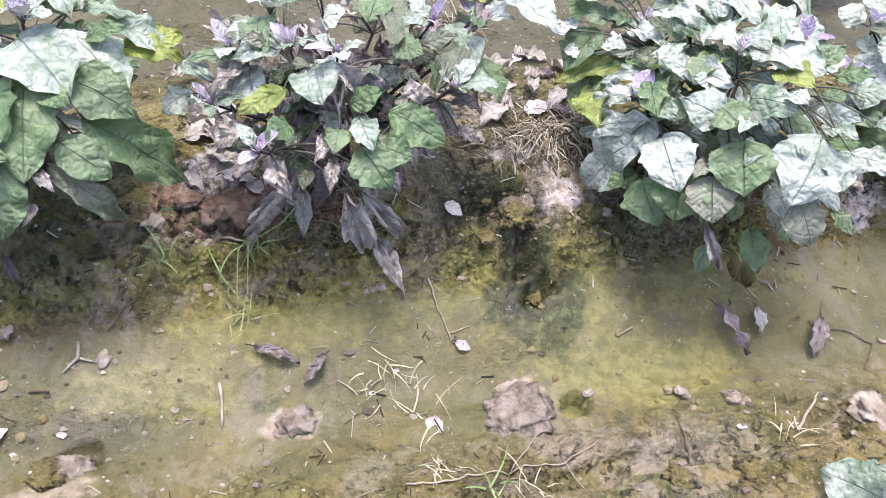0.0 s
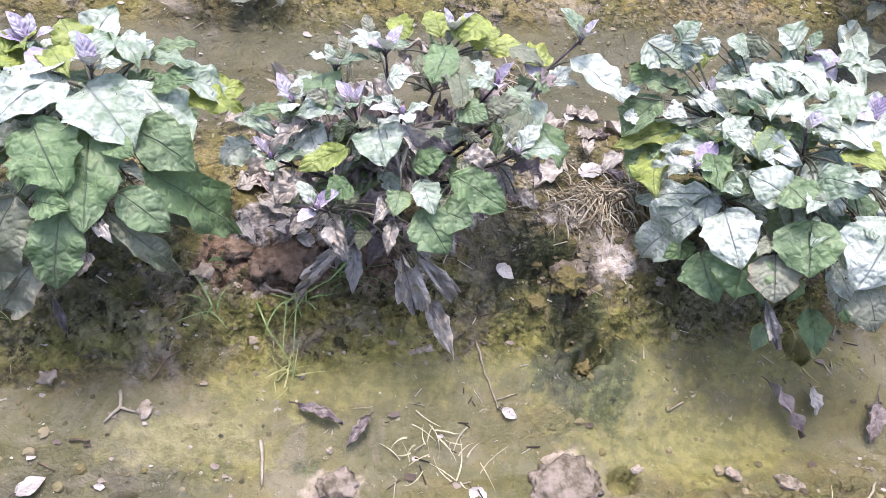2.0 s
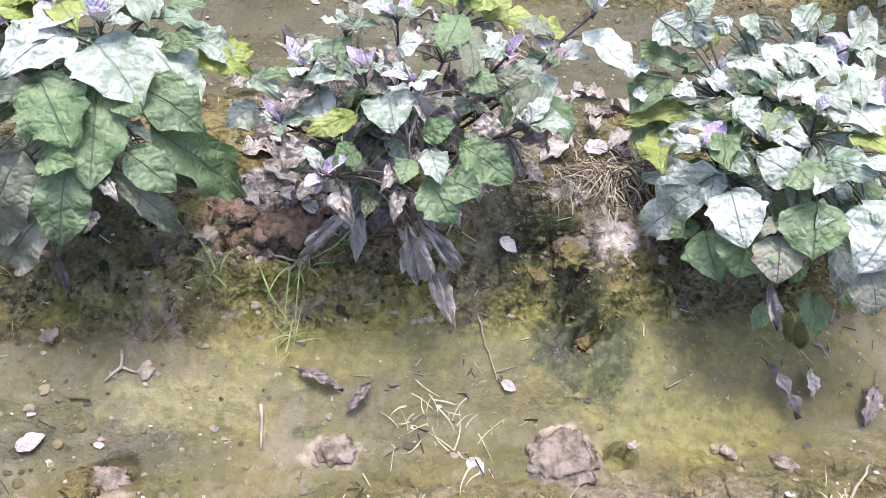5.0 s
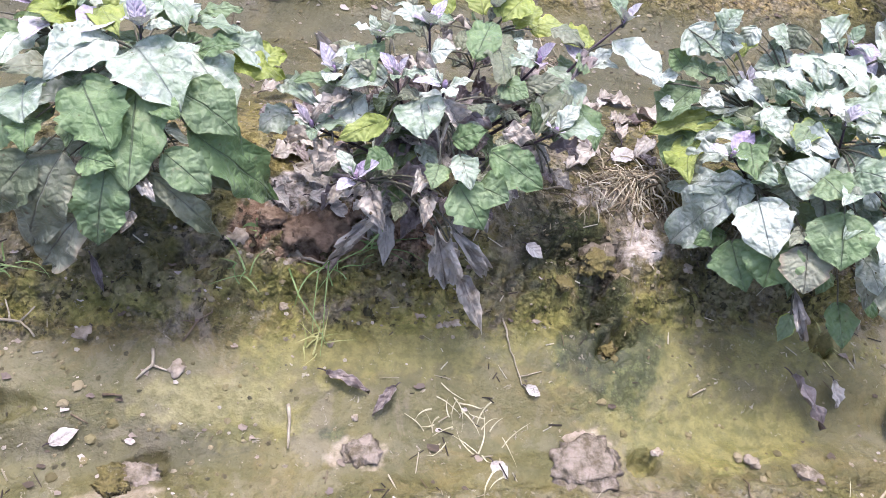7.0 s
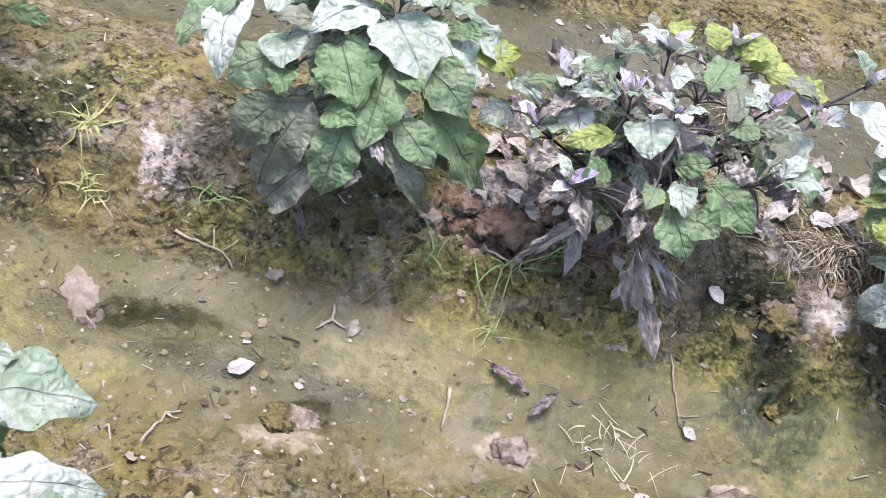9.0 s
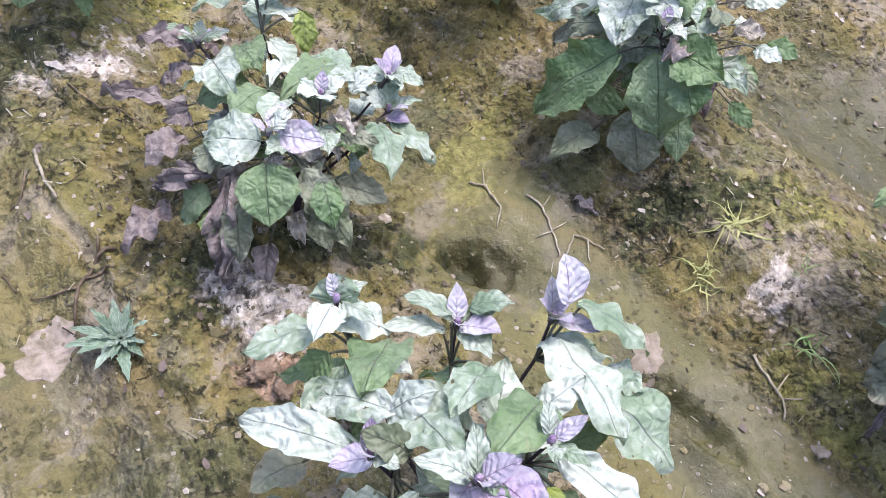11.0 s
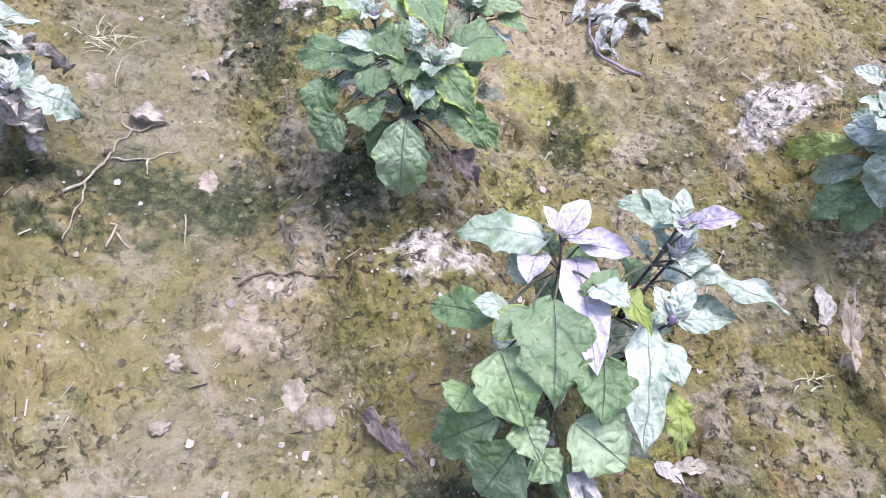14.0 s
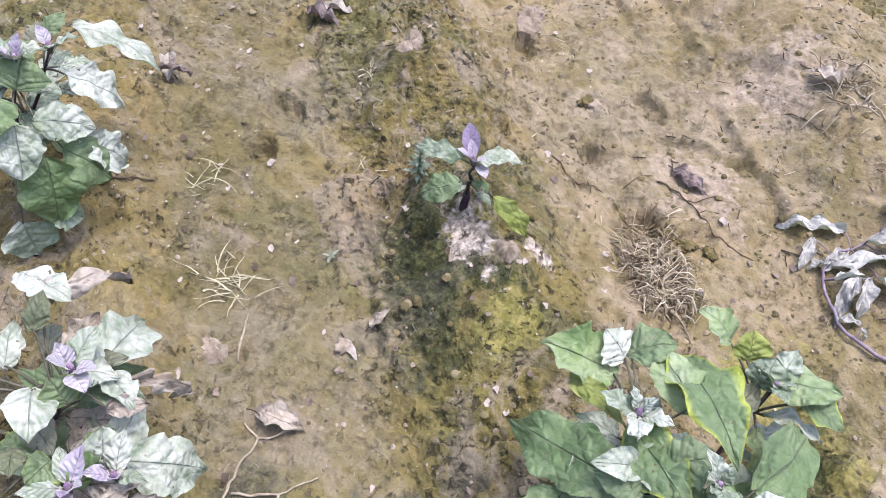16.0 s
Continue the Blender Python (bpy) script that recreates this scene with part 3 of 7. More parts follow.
# hollows (and, with a minus, clods): x, y, half-length, half-width, turn, depth
PITS = [
    (0.392, 0.918, 0.030, 0.022, -144.0, 0.05),
    (-0.423, 0.728, 0.040, 0.024, -169.0, 0.026),
    (-2.804, 0.108, 0.122, 0.058, -18.0, 0.032),
    (-2.974, 0.127, 0.079, 0.059, -39.0, 0.024),
    (-3.372, -0.968, 0.047, 0.039, 13.0, 0.018),
    (-3.927, -0.372, 0.061, 0.048, -27.0, 0.02),
    (-3.562, -0.215, 0.061, 0.05, 136.0, 0.018),
    (-3.493, -0.928, 0.063, 0.036, 10.0, 0.014),
    (-2.975, -0.863, 0.049, 0.03, 12.0, 0.012),
    (-1.163, 0.513, 0.093, 0.051, -130.0, 0.03),
    (-1.164, 0.482, 0.048, 0.039, -168.0, 0.02),
    (0.454, 0.775, 0.114, 0.032, -163.0, 0.02),
    (0.290, 1.225, 0.075, 0.024, 80.0, 0.045),
    (0.318, 1.135, 0.045, 0.020, 60.0, 0.040),
    (0.345, 1.160, 0.030, 0.016, 100.0, 0.036),
    (0.735, 1.240, 0.035, 0.022, 100.0, 0.045),
    (0.225, 1.290, 0.060, 0.022, 30.0, 0.036),
    (-0.300, 1.135, 0.100, 0.022, 16.0, 0.026),
    (-0.130, 1.160, 0.070, 0.020, 20.0, 0.036),
    (-0.470, 1.080, 0.080, 0.022, 20.0, 0.022),
    (0.560, 1.290, 0.090, 0.022, 14.0, 0.024),
    (-3.384, -0.959, 0.034, 0.026, 13.0, 0.045),
    (-3.508, -0.918, 0.045, 0.020, 40.0, 0.036),
    (-3.954, -0.369, 0.036, 0.026, 10.0, 0.045),
    (-3.501, -0.460, 0.030, 0.024, 10.0, 0.036),
    (-3.351, -0.120, 0.060, 0.035, 120.0, 0.050),
    (-2.799, -0.037, 0.042, 0.030, 10.0, 0.050),
    (-2.981, 0.121, 0.040, 0.032, 10.0, 0.045),
    (-2.020, 0.180, 0.100, 0.022, -40.0, 0.024),
    (-1.990, 0.330, 0.090, 0.022, 60.0, 0.020),
    (-1.870, 0.440, 0.110, 0.024, 40.0, 0.024),
    (-2.100, 0.335, 0.080, 0.022, 95.0, 0.022),
    (-1.184, 0.493, 0.050, 0.030, 40.0, 0.030),
    (-0.765, 0.718, 0.090, 0.022, 30.0, 0.020),
    (-3.600, 0.020, 0.120, 0.026, 60.0, 0.020),
    (-3.740, -0.060, 0.060, 0.030, 30.0, 0.036),
    # added hollow, standing for deep shade under the drying eggplant's leaves
    (-1.165, 0.115, 0.055, 0.038, 30.0, 0.040),
    (-3.560, -0.225, 0.030, 0.026, 20.0, 0.040),
    (-3.300, -0.020, 0.070, 0.030, 120.0, 0.034),
    (-3.860, 0.120, 0.120, 0.050, 70.0, 0.022),
    (-0.077, 0.829, 0.059, 0.041, -162.0, -0.008),
    (-2.073, 0.296, 0.064, 0.044, -115.0, 0.02),
    (-2.235, 0.279, 0.068, 0.055, 174.0, -0.02),
    (-3.345, -0.142, 0.082, 0.062, 120.0, 0.03),
    (-3.306, -0.018, 0.07, 0.052, 124.0, -0.02),
    (-0.74, 0.737, 0.11, 0.028, -162.0, 0.02),
]


# across the rows: place, height of the step, seed
LEDGES = [(0.19, 0.026, 101), (0.30, 0.018, 111), (0.60, -0.030, 121), (0.72, -0.022, 131), (0.83, -0.026, 141), (1.08, 0.040, 151), (1.16, 0.034, 161), (1.25, 0.026, 171), (-0.33, -0.03, 181)]


def behind(s, q):
    """1 in the wet furrow behind the second ridge."""
    return rise(q, 1.58, 1.70) * (1 - rise(q, 1.98, 2.10)) * rise(s, -1.3, -0.7)


def silted(s, q):
    """1 where standing water has left the furrow floor smooth."""
    return rise(q, 0.58, 0.84) * (1 - rise(q, 0.98, 1.07)) * rise(s, -1.6, -0.8) + behind(s, q) + 0.5 * rise(q, -0.25, -0.1) * (1 - rise(q, 0.05, 0.2))


def soft_pan(s, q):
    """1 on the smooth silt at the far end of the wide furrow."""
    return rise(-s, 2.3, 3.0) * rise(s, -6.0, -4.8) * rise(q, 0.48, 0.65) * (1 - rise(q, 1.55, 1.75))


def ground_height(x, y):
    x, y = np.asarray(x, float), np.asarray(y, float)
    q, s = x * ACROSS[0] + y * ACROSS[1], x * ALONG[0] + y * ALONG[1]
    qq = q + 0.035 * layered(s, q * 0.3, 1.6, 3, 11) + 0.02 * layered(s, q, 6.0, 3, 17)
    left = qq + np.interp(s, [-3.2, -2.4, -1.7, -1.2, -0.6], [-0.07, -0.05, 0.0, 0.07, 0.10]) * (1 - rise(q, 0.3, 0.5))
    z = np.interp(left, KNOTS_Q, KNOTS_Z)
    wide = np.interp(qq, WIDE_Q, WIDE_Z)
    z = z + (wide - z) * rise(-s, 1.0, 1.9) * rise(q, 0.38, 0.5) * (1 - rise(q, 1.5, 1.7))
    far = 0.045 + 0.05 * np.cos((qq - 0.39) * 2 * np.pi / 0.92)
    z = np.where((q < -1.5) | (q > 2.8), far, z)
    z = z + 0.055 * rise(-s, 3.3, 3.75) * (1 - rise(q, 0.3, 0.6))
    calm = 1 - 0.9 * np.clip(silted(s, q), 0, 1) - 0.45 * soft_pan(s, q)
    z = z + 0.010 * (0.2 + 0.8 * calm) * layered(x, y, 3.5, 4, 21) + calm * (0.010 + 0.009 * rise(-s, 0.6, 1.4) + 0.006 * rise(-s, 2.3, 3.0)) * layered(x, y, 13, 3, 31) - calm * 0.006 * np.exp(-(layered(x, y, 14, 3, 41) / 0.08) ** 2) * rise(layered(x, y, 4, 2, 43), -0.1, 0.25) + calm * (0.005 + 0.004 * rise(-s, 0.6, 1.4) + 0.004 * rise(-s, 2.3, 3.0)) * layered(x, y, 52, 2, 45) + calm * 0.010 * rise(-s, 0.4, 1.2) * crumbled(x, y)
    rough = np.exp(-((q - 1.13) / 0.09) ** 2) * (1 - rise(-s, 1.4, 2.0)) + 0.7 * np.exp(-((q - 0.66) / 0.12) ** 2)
    z = z + rough * (0.028 * layered(x, y, 11, 4, 51, 0.65) + 0.012 * crumbled(x, y) + 0.010 * layered(x, y, 40, 3, 53, 0.6) - 0.016 * np.exp(-(layered(x, y, 9, 3, 57) / 0.12) ** 2))
    for q0, height, seed in LEDGES:                    # small eroded steps along the ridges
        edge = q - q0 + 0.07 * layered(s, q * 0.5, 2.6, 4, seed, 0.62) + 0.012 * layered(s, q, 20, 2, seed + 5)
        z = z + height * (1 - silted(s, q)) * (0.7 + 0.3 * rise(s, -2.7, -1.9) + 0.6 * rise(s, -2.5, -2.2) * (1 - rise(s, -1.6, -1.3))) * rise(layered(s, q, 2.4, 2, seed + 8), -0.3, 0.25) * (rise(edge, -0.007, 0.007) - rise(edge, -0.09, 0.09))
    for cx, cy, rx, ry, turn, depth in PITS:
        b = blob(x, y, cx, cy, rx * 1.2, ry * 1.2, turn)
        z = z - depth * 0.85 * rise(b * (1 + (1.5 if depth < 0.035 else 2.4) * layered(x, y, 26, 4, 71, 0.62)), 0.03, 0.42 if depth < 0.035 else 0.2)
    return z


def ground_at(x, y):
    return float(ground_height([x], [y])[0])


def build_ground():
    fine = 0.0065
    def axis(lo, hi):
        mid = list(np.arange(lo, hi, fine))
        grow, a, b = fine, mid[0], mid[-1]
        left, right = [], []
        while b < 400 or a > -400:
            grow = grow * 1.18
            a, b = a - grow, b + grow
            left.append(a), right.append(b)
        return np.array(left[::-1] + mid + right)
    ss, qs = axis(-4.6, 2.0), axis(-1.1, 2.5)
    S, Q = np.meshgrid(ss, qs, indexing="ij")
    X, Y = S * ALONG[0] + Q * ACROSS[0], S * ALONG[1] + Q * ACROSS[1]
    Z = ground_height(X, Y)
    n, k = len(ss), len(qs)
    co = np.stack([X, Y, Z], -1).reshape(-1, 3)
    i = np.arange(n * k).reshape(n, k)
    faces = np.stack([i[:-1, :-1], i[1:, :-1], i[1:, 1:], i[:-1, 1:]], -1).reshape(-1, 4)
    me = bpy.data.meshes.new("ground")
    me.vertices.add(len(co)), me.loops.add(faces.size), me.polygons.add(len(faces))
    me.vertices.foreach_set("co", co.ravel())
    me.loops.foreach_set("vertex_index", faces.ravel())
    me.polygons.foreach_set("loop_start", np.arange(0, faces.size, 4))
    me.polygons.foreach_set("use_smooth", np.ones(len(faces), bool))
    me.update(calc_edges=True)
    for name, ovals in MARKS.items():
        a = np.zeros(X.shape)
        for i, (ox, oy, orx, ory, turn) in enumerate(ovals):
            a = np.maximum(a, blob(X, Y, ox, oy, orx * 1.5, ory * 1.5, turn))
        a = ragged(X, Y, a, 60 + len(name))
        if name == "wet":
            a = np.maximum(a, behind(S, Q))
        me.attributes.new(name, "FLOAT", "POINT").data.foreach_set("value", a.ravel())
    soft = soft_pan(S, Q)
    bed = rise(-S, 0.9, 1.4) * rise(Q, -0.5, -0.3) * (1 - rise(Q, 0.12, 0.26))     # the trodden furrow between the near rows
    for name, a in (("smooth", silted(S, Q)), ("pan", np.maximum(soft, 0.3 * bed)), ("calm", np.clip(np.maximum(silted(S, Q), 0.34 * rise(-S, 1.0, 1.6) + np.maximum(0.36 * soft, 0.2 * bed)), 0, 1))):
        me.attributes.new(name, "FLOAT", "POINT").data.foreach_set("value", a.ravel())
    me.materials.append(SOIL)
    return tagged(new("ground", me), "damp olive-brown field soil in ridges and furrows with moss", "ground", kind="structure")


ground = build_ground()


# ---- mesh helpers ----
def part(name, bm, material, parent, label=""):
    me = bpy.data.meshes.new(name)
    bm.to_mesh(me)
    bm.free()
    for mat in material if isinstance(material, (tuple, list)) else (material,):
        me.materials.append(mat)
    ob = new(name, me)
    if parent is not None:
        ob.parent = parent
    if label:
        tagged(ob, label)
    return ob


def tube(bm, points, radii, sides=6, index=0):
    """A tapered tube along the points, added to bm."""
    pts = [Vector(p) for p in points]
    rings = []
    side = None
    for i, p in enumerate(pts):
        d = (pts[min(i + 1, len(pts) - 1)] - pts[max(i - 1, 0)]).normalized()
        if side is None:
            side = d.orthogonal().normalized()
        side = (side - d * side.dot(d)).normalized()
        up = d.cross(side)
        rings.append([bm.verts.new(p + (side * math.cos(a) + up * math.sin(a)) * radii[i]) for a in (2 * math.pi * k / sides for k in range(sides))])
    for a, b in zip(rings, rings[1:]):
        for k in range(sides):
            f = bm.faces.new((a[k], a[(k + 1) % sides], b[(k + 1) % sides], b[k]))
            f.smooth, f.material_index = True, index
    for ring, flip in ((rings[0], True), (rings[-1], False)):
        f = bm.faces.new(ring[::-1] if flip else ring)
        f.material_index = index
    return bm


def bend(a, b, sag, n=6):
    """Points from a to b that rise by sag in the middle."""
    a, b = Vector(a), Vector(b)
    return [a.lerp(b, i / n) + Vector((0, 0, sag * 4 * (i / n) * (1 - i / n))) for i in range(n + 1)]


def blade(bm, base, tip, width, outward, rng, lobes=0.10, arch=0.14, cup=0.12, ripple=0.05, curl=0.0, crumple=0.0, nu=22, nv=8):
    """An eggplant leaf: oval with shallow lobes, arched along its midrib, wavy at the margin. outward: the way that its face looks."""
    base, tip = Vector(base), Vector(tip)
    axis = tip - base
    length = max(axis.length, 1e-4)
    ax = axis / length
    n = Vector(outward)
    n = n - ax * n.dot(ax)
    n = n.normalized() if n.length > 1e-3 else ax.orthogonal().normalized()
    side = n.cross(ax).normalized()
    uvs = bm.loops.layers.uv.verify()
    ph, ph2, skew = rng.uniform(0, 6.28), rng.uniform(0, 6.28), rng.uniform(-0.06, 0.06)
    count = rng.choice((2.6, 3.1, 3.6))
    belly, point = rng.uniform(0.74, 0.9), rng.uniform(0.0, 0.35)
    twist = rng.uniform(-0.25, 0.25)
    rows = []
    for i in range(nu + 1):
        u = i / nu
        prof = math.sin(math.pi * min(1, u * 0.996 + 0.004) ** belly) ** (0.70 + point * u * u)
        row = []
        for j in range(nv + 1):
            v = 2 * j / nv - 1
            turn = 2 * math.pi * count * u + (ph if v > 0 else ph2)
            wave = 0.75 * math.sin(turn + 0.35 * math.sin(turn)) + 0.4 * math.sin(1.9 * turn + ph2 + v)
            lobe = 1 + lobes * wave * math.sin(math.pi * u) ** 0.7
            half = width / 2 * prof * lobe * (1 + skew * (1 if v > 0 else -1))
            lift = arch * length * 4 * u * (1 - u) * 0.6 - arch * length * 0.55 * u * u
            lift += (cup * abs(v) ** 1.3 - curl * v * v * 1.6) * half
            lift += ripple * length * (abs(v) ** 2) * math.sin(count * math.pi * u * 1.6 + ph + (1.7 if v > 0 else 0))
            lift += twist * v * half * u
            if crumple:
                lift += crumple * length * noise.noise(Vector((u * 4.5 + ph, v * 2.6 + ph2, 0)))
            p = base + ax * (length * (u - 0.03 * abs(v) * (1 - u))) + side * (half * v) + n * lift
            row.append(bm.verts.new(p))
        rows.append(row)
    for i in range(nu):
        for j in range(nv):
            f = bm.faces.new((rows[i][j], rows[i + 1][j], rows[i + 1][j + 1], rows[i][j + 1]))
            f.smooth = True
            for loop, (du, dv) in zip(f.loops, ((0, 0), (1, 0), (1, 1), (0, 1))):
                loop[uvs].uv = ((i + du) / nu, (j + dv) / nv)
    return bm


def thing(name, at, label, category, group=""):
    ob = new(name)
    ob.location = at
    ob.empty_display_size = 0.05
    return tagged(ob, label, category, group)


LEAF_NAMES = {0: ("leaf", ""), 1: ("leaf", "pale silvery leaf"), 2: ("young_leaf", "young purple leaf"), 3: ("dead_leaf", "withered brown leaf"),
              4: ("leaf", "yellow-green leaf"), 5: ("leaf", "old grey-green leaf"), 6: ("leaf", "fresh bright green leaf"), 7: ("young_leaf", "dark purple folded leaf"), 8: ("dry_leaf", "bleached dry leaf"), 10: ("leaf", "green leaf with a yellow backlit edge"), 9: ("drying_leaf", "drying purple-brown leaf")}


def add_leaf(plant, rng, base, tip, width, tone, foot, centre, face=(0, 0, 0)):
    """A leaf with its stalk; base, tip, foot (where the stalk leaves the stem) and centre are relative to the plant."""
    base, tip, foot = Vector(base), Vector(tip), Vector(foot)
    mid = (base + tip) / 2
    out = mid - Vector(centre)
    out.z *= 0.6
    out = out.normalized() * 0.6 + Vector((0, 0, 0.6)) + Vector(face)
    bm = bmesh.new()
    if tone in (3, 8, 9):
        blade(bm, base, tip, width, out, rng, lobes=0.14, arch=rng.uniform(0.1, 0.4), cup=rng.uniform(0.3, 1.2), ripple=0.10, curl=rng.uniform(-0.3, 0.7), crumple=0.24)
    elif tone in (2, 7):
        blade(bm, base, tip, width, out, rng, lobes=0.04, arch=0.06, cup=0.35, ripple=0.02, nu=8, nv=6)
    else:
        blade(bm, base, tip, width, out, rng, lobes=rng.uniform(0.06, 0.15), arch=rng.uniform(0.08, 0.24), cup=rng.uniform(-0.15, 0.3), ripple=rng.uniform(0.03, 0.075), crumple=0.06)
    into = base.lerp(tip, 0.04)
    name, label = LEAF_NAMES[tone]
    ob = part(name, bm, TONES[tone], plant, label)
    part("leaf_stalk", tube(bmesh.new(), bend(foot, into, 0.12 * (into - foot).length, 5), [0.0022, 0.0020, 0.0019, 0.0018, 0.0016, 0.0015], 5), STALK, ob)
    return ob


def more_leaves(bush, leaves):
    """Leaves of a bush, each by base, tip, width and tone."""
    plant, rng, nodes, centre, face = bush
    for bx, by, bz, tx, ty, tz, w, tone in leaves:
        base = Vector((bx, by, bz))
        foot = min(nodes, key=lambda p: (p - base).length + 0.6 * max(0, p.z - base.z))
        add_leaf(plant, rng, base, (tx, ty, tz), w * (1.3 - 2.0 * w if tone in (0, 1, 5, 6, 10) else 0.85 if tone in (3, 9) else 1.2), tone, foot, centre, face)


def eggplant(at, height, radius, shoots, leaves=(), extra=14, seed=1, sick=0.2, label="", face=(0, 0, 0.5), leaf=1.0, spread=0.85, tips=2):
    """An eggplant bush. at: its foot; shoots: tips of its branches relative to the foot; leaves: base, tip, width, tone; extra: further leaves inside."""
    rng = random.Random(seed)
    x, y = at
    plant = thing("eggplant", (x, y, ground_at(x, y) - 0.005), label, "eggplant plant", "eggplants in the rows")
    crotch = Vector((rng.uniform(-0.01, 0.01), rng.uniform(-0.01, 0.01), height * 0.28))
    bm = bmesh.new()
    tube(bm, [(0, 0, -0.03), (0.004, 0, height * 0.1), (0, 0.003, height * 0.2), crotch], [0.010, 0.008, 0.0075, 0.007], 8)
    part("stem", bm, STEM, plant)
    limbs = []
    for tip in shoots:
        tip = Vector(tip)
        path = bend(crotch, tip, -0.05 * tip.length, 6)
        path = [p + Vector((rng.uniform(-1, 1), rng.uniform(-1, 1), 0)) * 0.006 * (0 < i < 6) for i, p in enumerate(path)]
        limbs.append(path)
        part("branch", tube(bmesh.new(), path, [0.0042, 0.0037, 0.0033, 0.003, 0.0026, 0.0022, 0.0019], 6), STEM, plant)
        for k in range(rng.randint(4, 6)):
            a, el = k * 2.4 + rng.uniform(-0.3, 0.3) + seed, rng.uniform(0.25, 1.15)
            size = rng.uniform(0.034, 0.064) * (1.15 - 0.4 * el)
            d = Vector((math.cos(a) * math.cos(el), math.sin(a) * math.cos(el), math.sin(el)))
            base = tip + d * 0.008
            add_leaf(plant, rng, base, base + d * size, size * rng.uniform(0.5, 0.72), tips if el > 0.75 or rng.random() < 0.25 else 1, tip - Vector((0, 0, 0.01)), tip - Vector((0, 0, 0.03)))
        bm = bmesh.new()
        bmesh.ops.create_uvsphere(bm, u_segments=7, v_segments=5, radius=0.006, matrix=Matrix.Translation(tip + Vector((0, 0, 0.006))) @ Matrix.Diagonal((0.8, 0.8, 1.5, 1)))
        part("bud", bm, BUD, plant)
    centre = Vector((0, 0, height * 0.35))
    nodes = [p for path in limbs for p in path[1:-1]] + [crotch * 0.8, crotch]
    more_leaves((plant, rng, nodes, centre, face), leaves)
    for path in limbs:                                # leaves along the upper branches
        for i in (1, 2, 3, 3, 4, 4, 5, 5) if sick > 0.6 else (1, 2, 2, 3, 3, 3, 4, 4, 4, 4, 5, 5, 5, 5) if radius > 0.25 else (2, 3, 4, 4, 5, 5):
            a = rng.uniform(0, 6.283)
            d = Vector((math.cos(a), math.sin(a), rng.uniform(-0.35, 0.25))).normalized()
            base = path[i] + d * rng.uniform(0.012, 0.03)
            size = min(radius, 0.24) * rng.uniform(0.24, 0.46)
            r = rng.random()
            dry = sick > 0.3 and r < sick * (0.85 if sick > 0.6 else 0.4)
            size *= 0.75 if dry else 1.0
            add_leaf(plant, rng, base, base + d * size, size * rng.uniform(0.48, 0.64), (3 if r < 0.3 else 9) if dry else 1 if r < 0.75 else 0, path[i], centre)
    for k in range(extra):
        f = (k + 0.5) / extra
        a = k * 2.39996 + seed * 0.7
        el = -0.55 + 1.15 * f
        length = rng.uniform(0.06, 0.115) * leaf * (rng.uniform(0.6, 1.0) if sick > 0.6 else 1.0)
        r1 = radius * spread * rng.uniform(0.6, 1.05) * (1.0 if f < 0.6 else 1.25 - 0.42 * f)
        r0 = max(0.1 * radius, r1 - length)
        zz = height * (0.2 + 0.72 * f)
        base = Vector((math.cos(a) * r0, math.sin(a) * r0, zz))
        a2 = a + rng.uniform(-0.35, 0.35)
        tip = base + Vector((math.cos(a2), math.sin(a2), math.tan(el) * 0.9)).normalized() * length
        tip.z = max(0.02, tip.z)
        r = rng.random()
        # the pale tone, with its painted highlight, goes to upper leaves only
        tone = (3 if k % 3 else 9) if r < sick * (1.2 - f) and f < 0.75 else 5 if r < sick * 1.3 + 0.25 * (1 - f) else 0 if r < 0.85 - 0.5 * f else 1 if f > 0.35 else 0
        foot = min(nodes, key=lambda p: (p - base).length)
        add_leaf(plant, rng, base, tip, (tip - base).length * rng.uniform(0.50, 0.68), tone, foot, centre, face)
    return plant, rng, nodes, centre, face

# ---- the eggplants ----
# eggplant at s -0.25, q 1.28
bush = eggplant((-0.597, 1.163), 0.36, 0.27, [(0.045, 0.003, 0.36), (-0.154, 0.066, 0.311), (-0.067, 0.047, 0.352)], [
    (0.043, -0.021, 0.339, 0.141, -0.104, 0.321, 0.116, 1),
    (0.096, 0.029, 0.324, 0.208, -0.062, 0.284, 0.087, 1),
    (0.117, 0.11, 0.29, 0.221, 0.132, 0.22, 0.06, 1),
    (0.081, 0.13, 0.296, 0.155, 0.126, 0.301, 0.035, 1),
    (0.069, 0.168, 0.284, 0.139, 0.193, 0.298, 0.029, 0),
    (0.012, 0.161, 0.296, 0.102, 0.041, 0.355, 0.049, 1),
    (0.007, -0.017, 0.343, -0.047, -0.122, 0.346, 0.073, 1),
    (-0.118, 0.11, 0.305, -0.087, -0.016, 0.362, 0.05, 4),
    (-0.052, 0.062, 0.331, 0.022, -0.026, 0.373, 0.052, 4),
    (-0.004, -0.103, 0.323, 0.071, -0.192, 0.296, 0.092, 0),
    (0.071, -0.089, 0.318, 0.102, -0.22, 0.249, 0.087, 0),
    (0.121, -0.058, 0.308, 0.219, -0.075, 0.266, 0.076, 0),
], 30, 3, 0.1, "large eggplant with broad green leaves hanging over a ridge edge", (0.2, -0.44, 0.44), 1.0, 0.85)
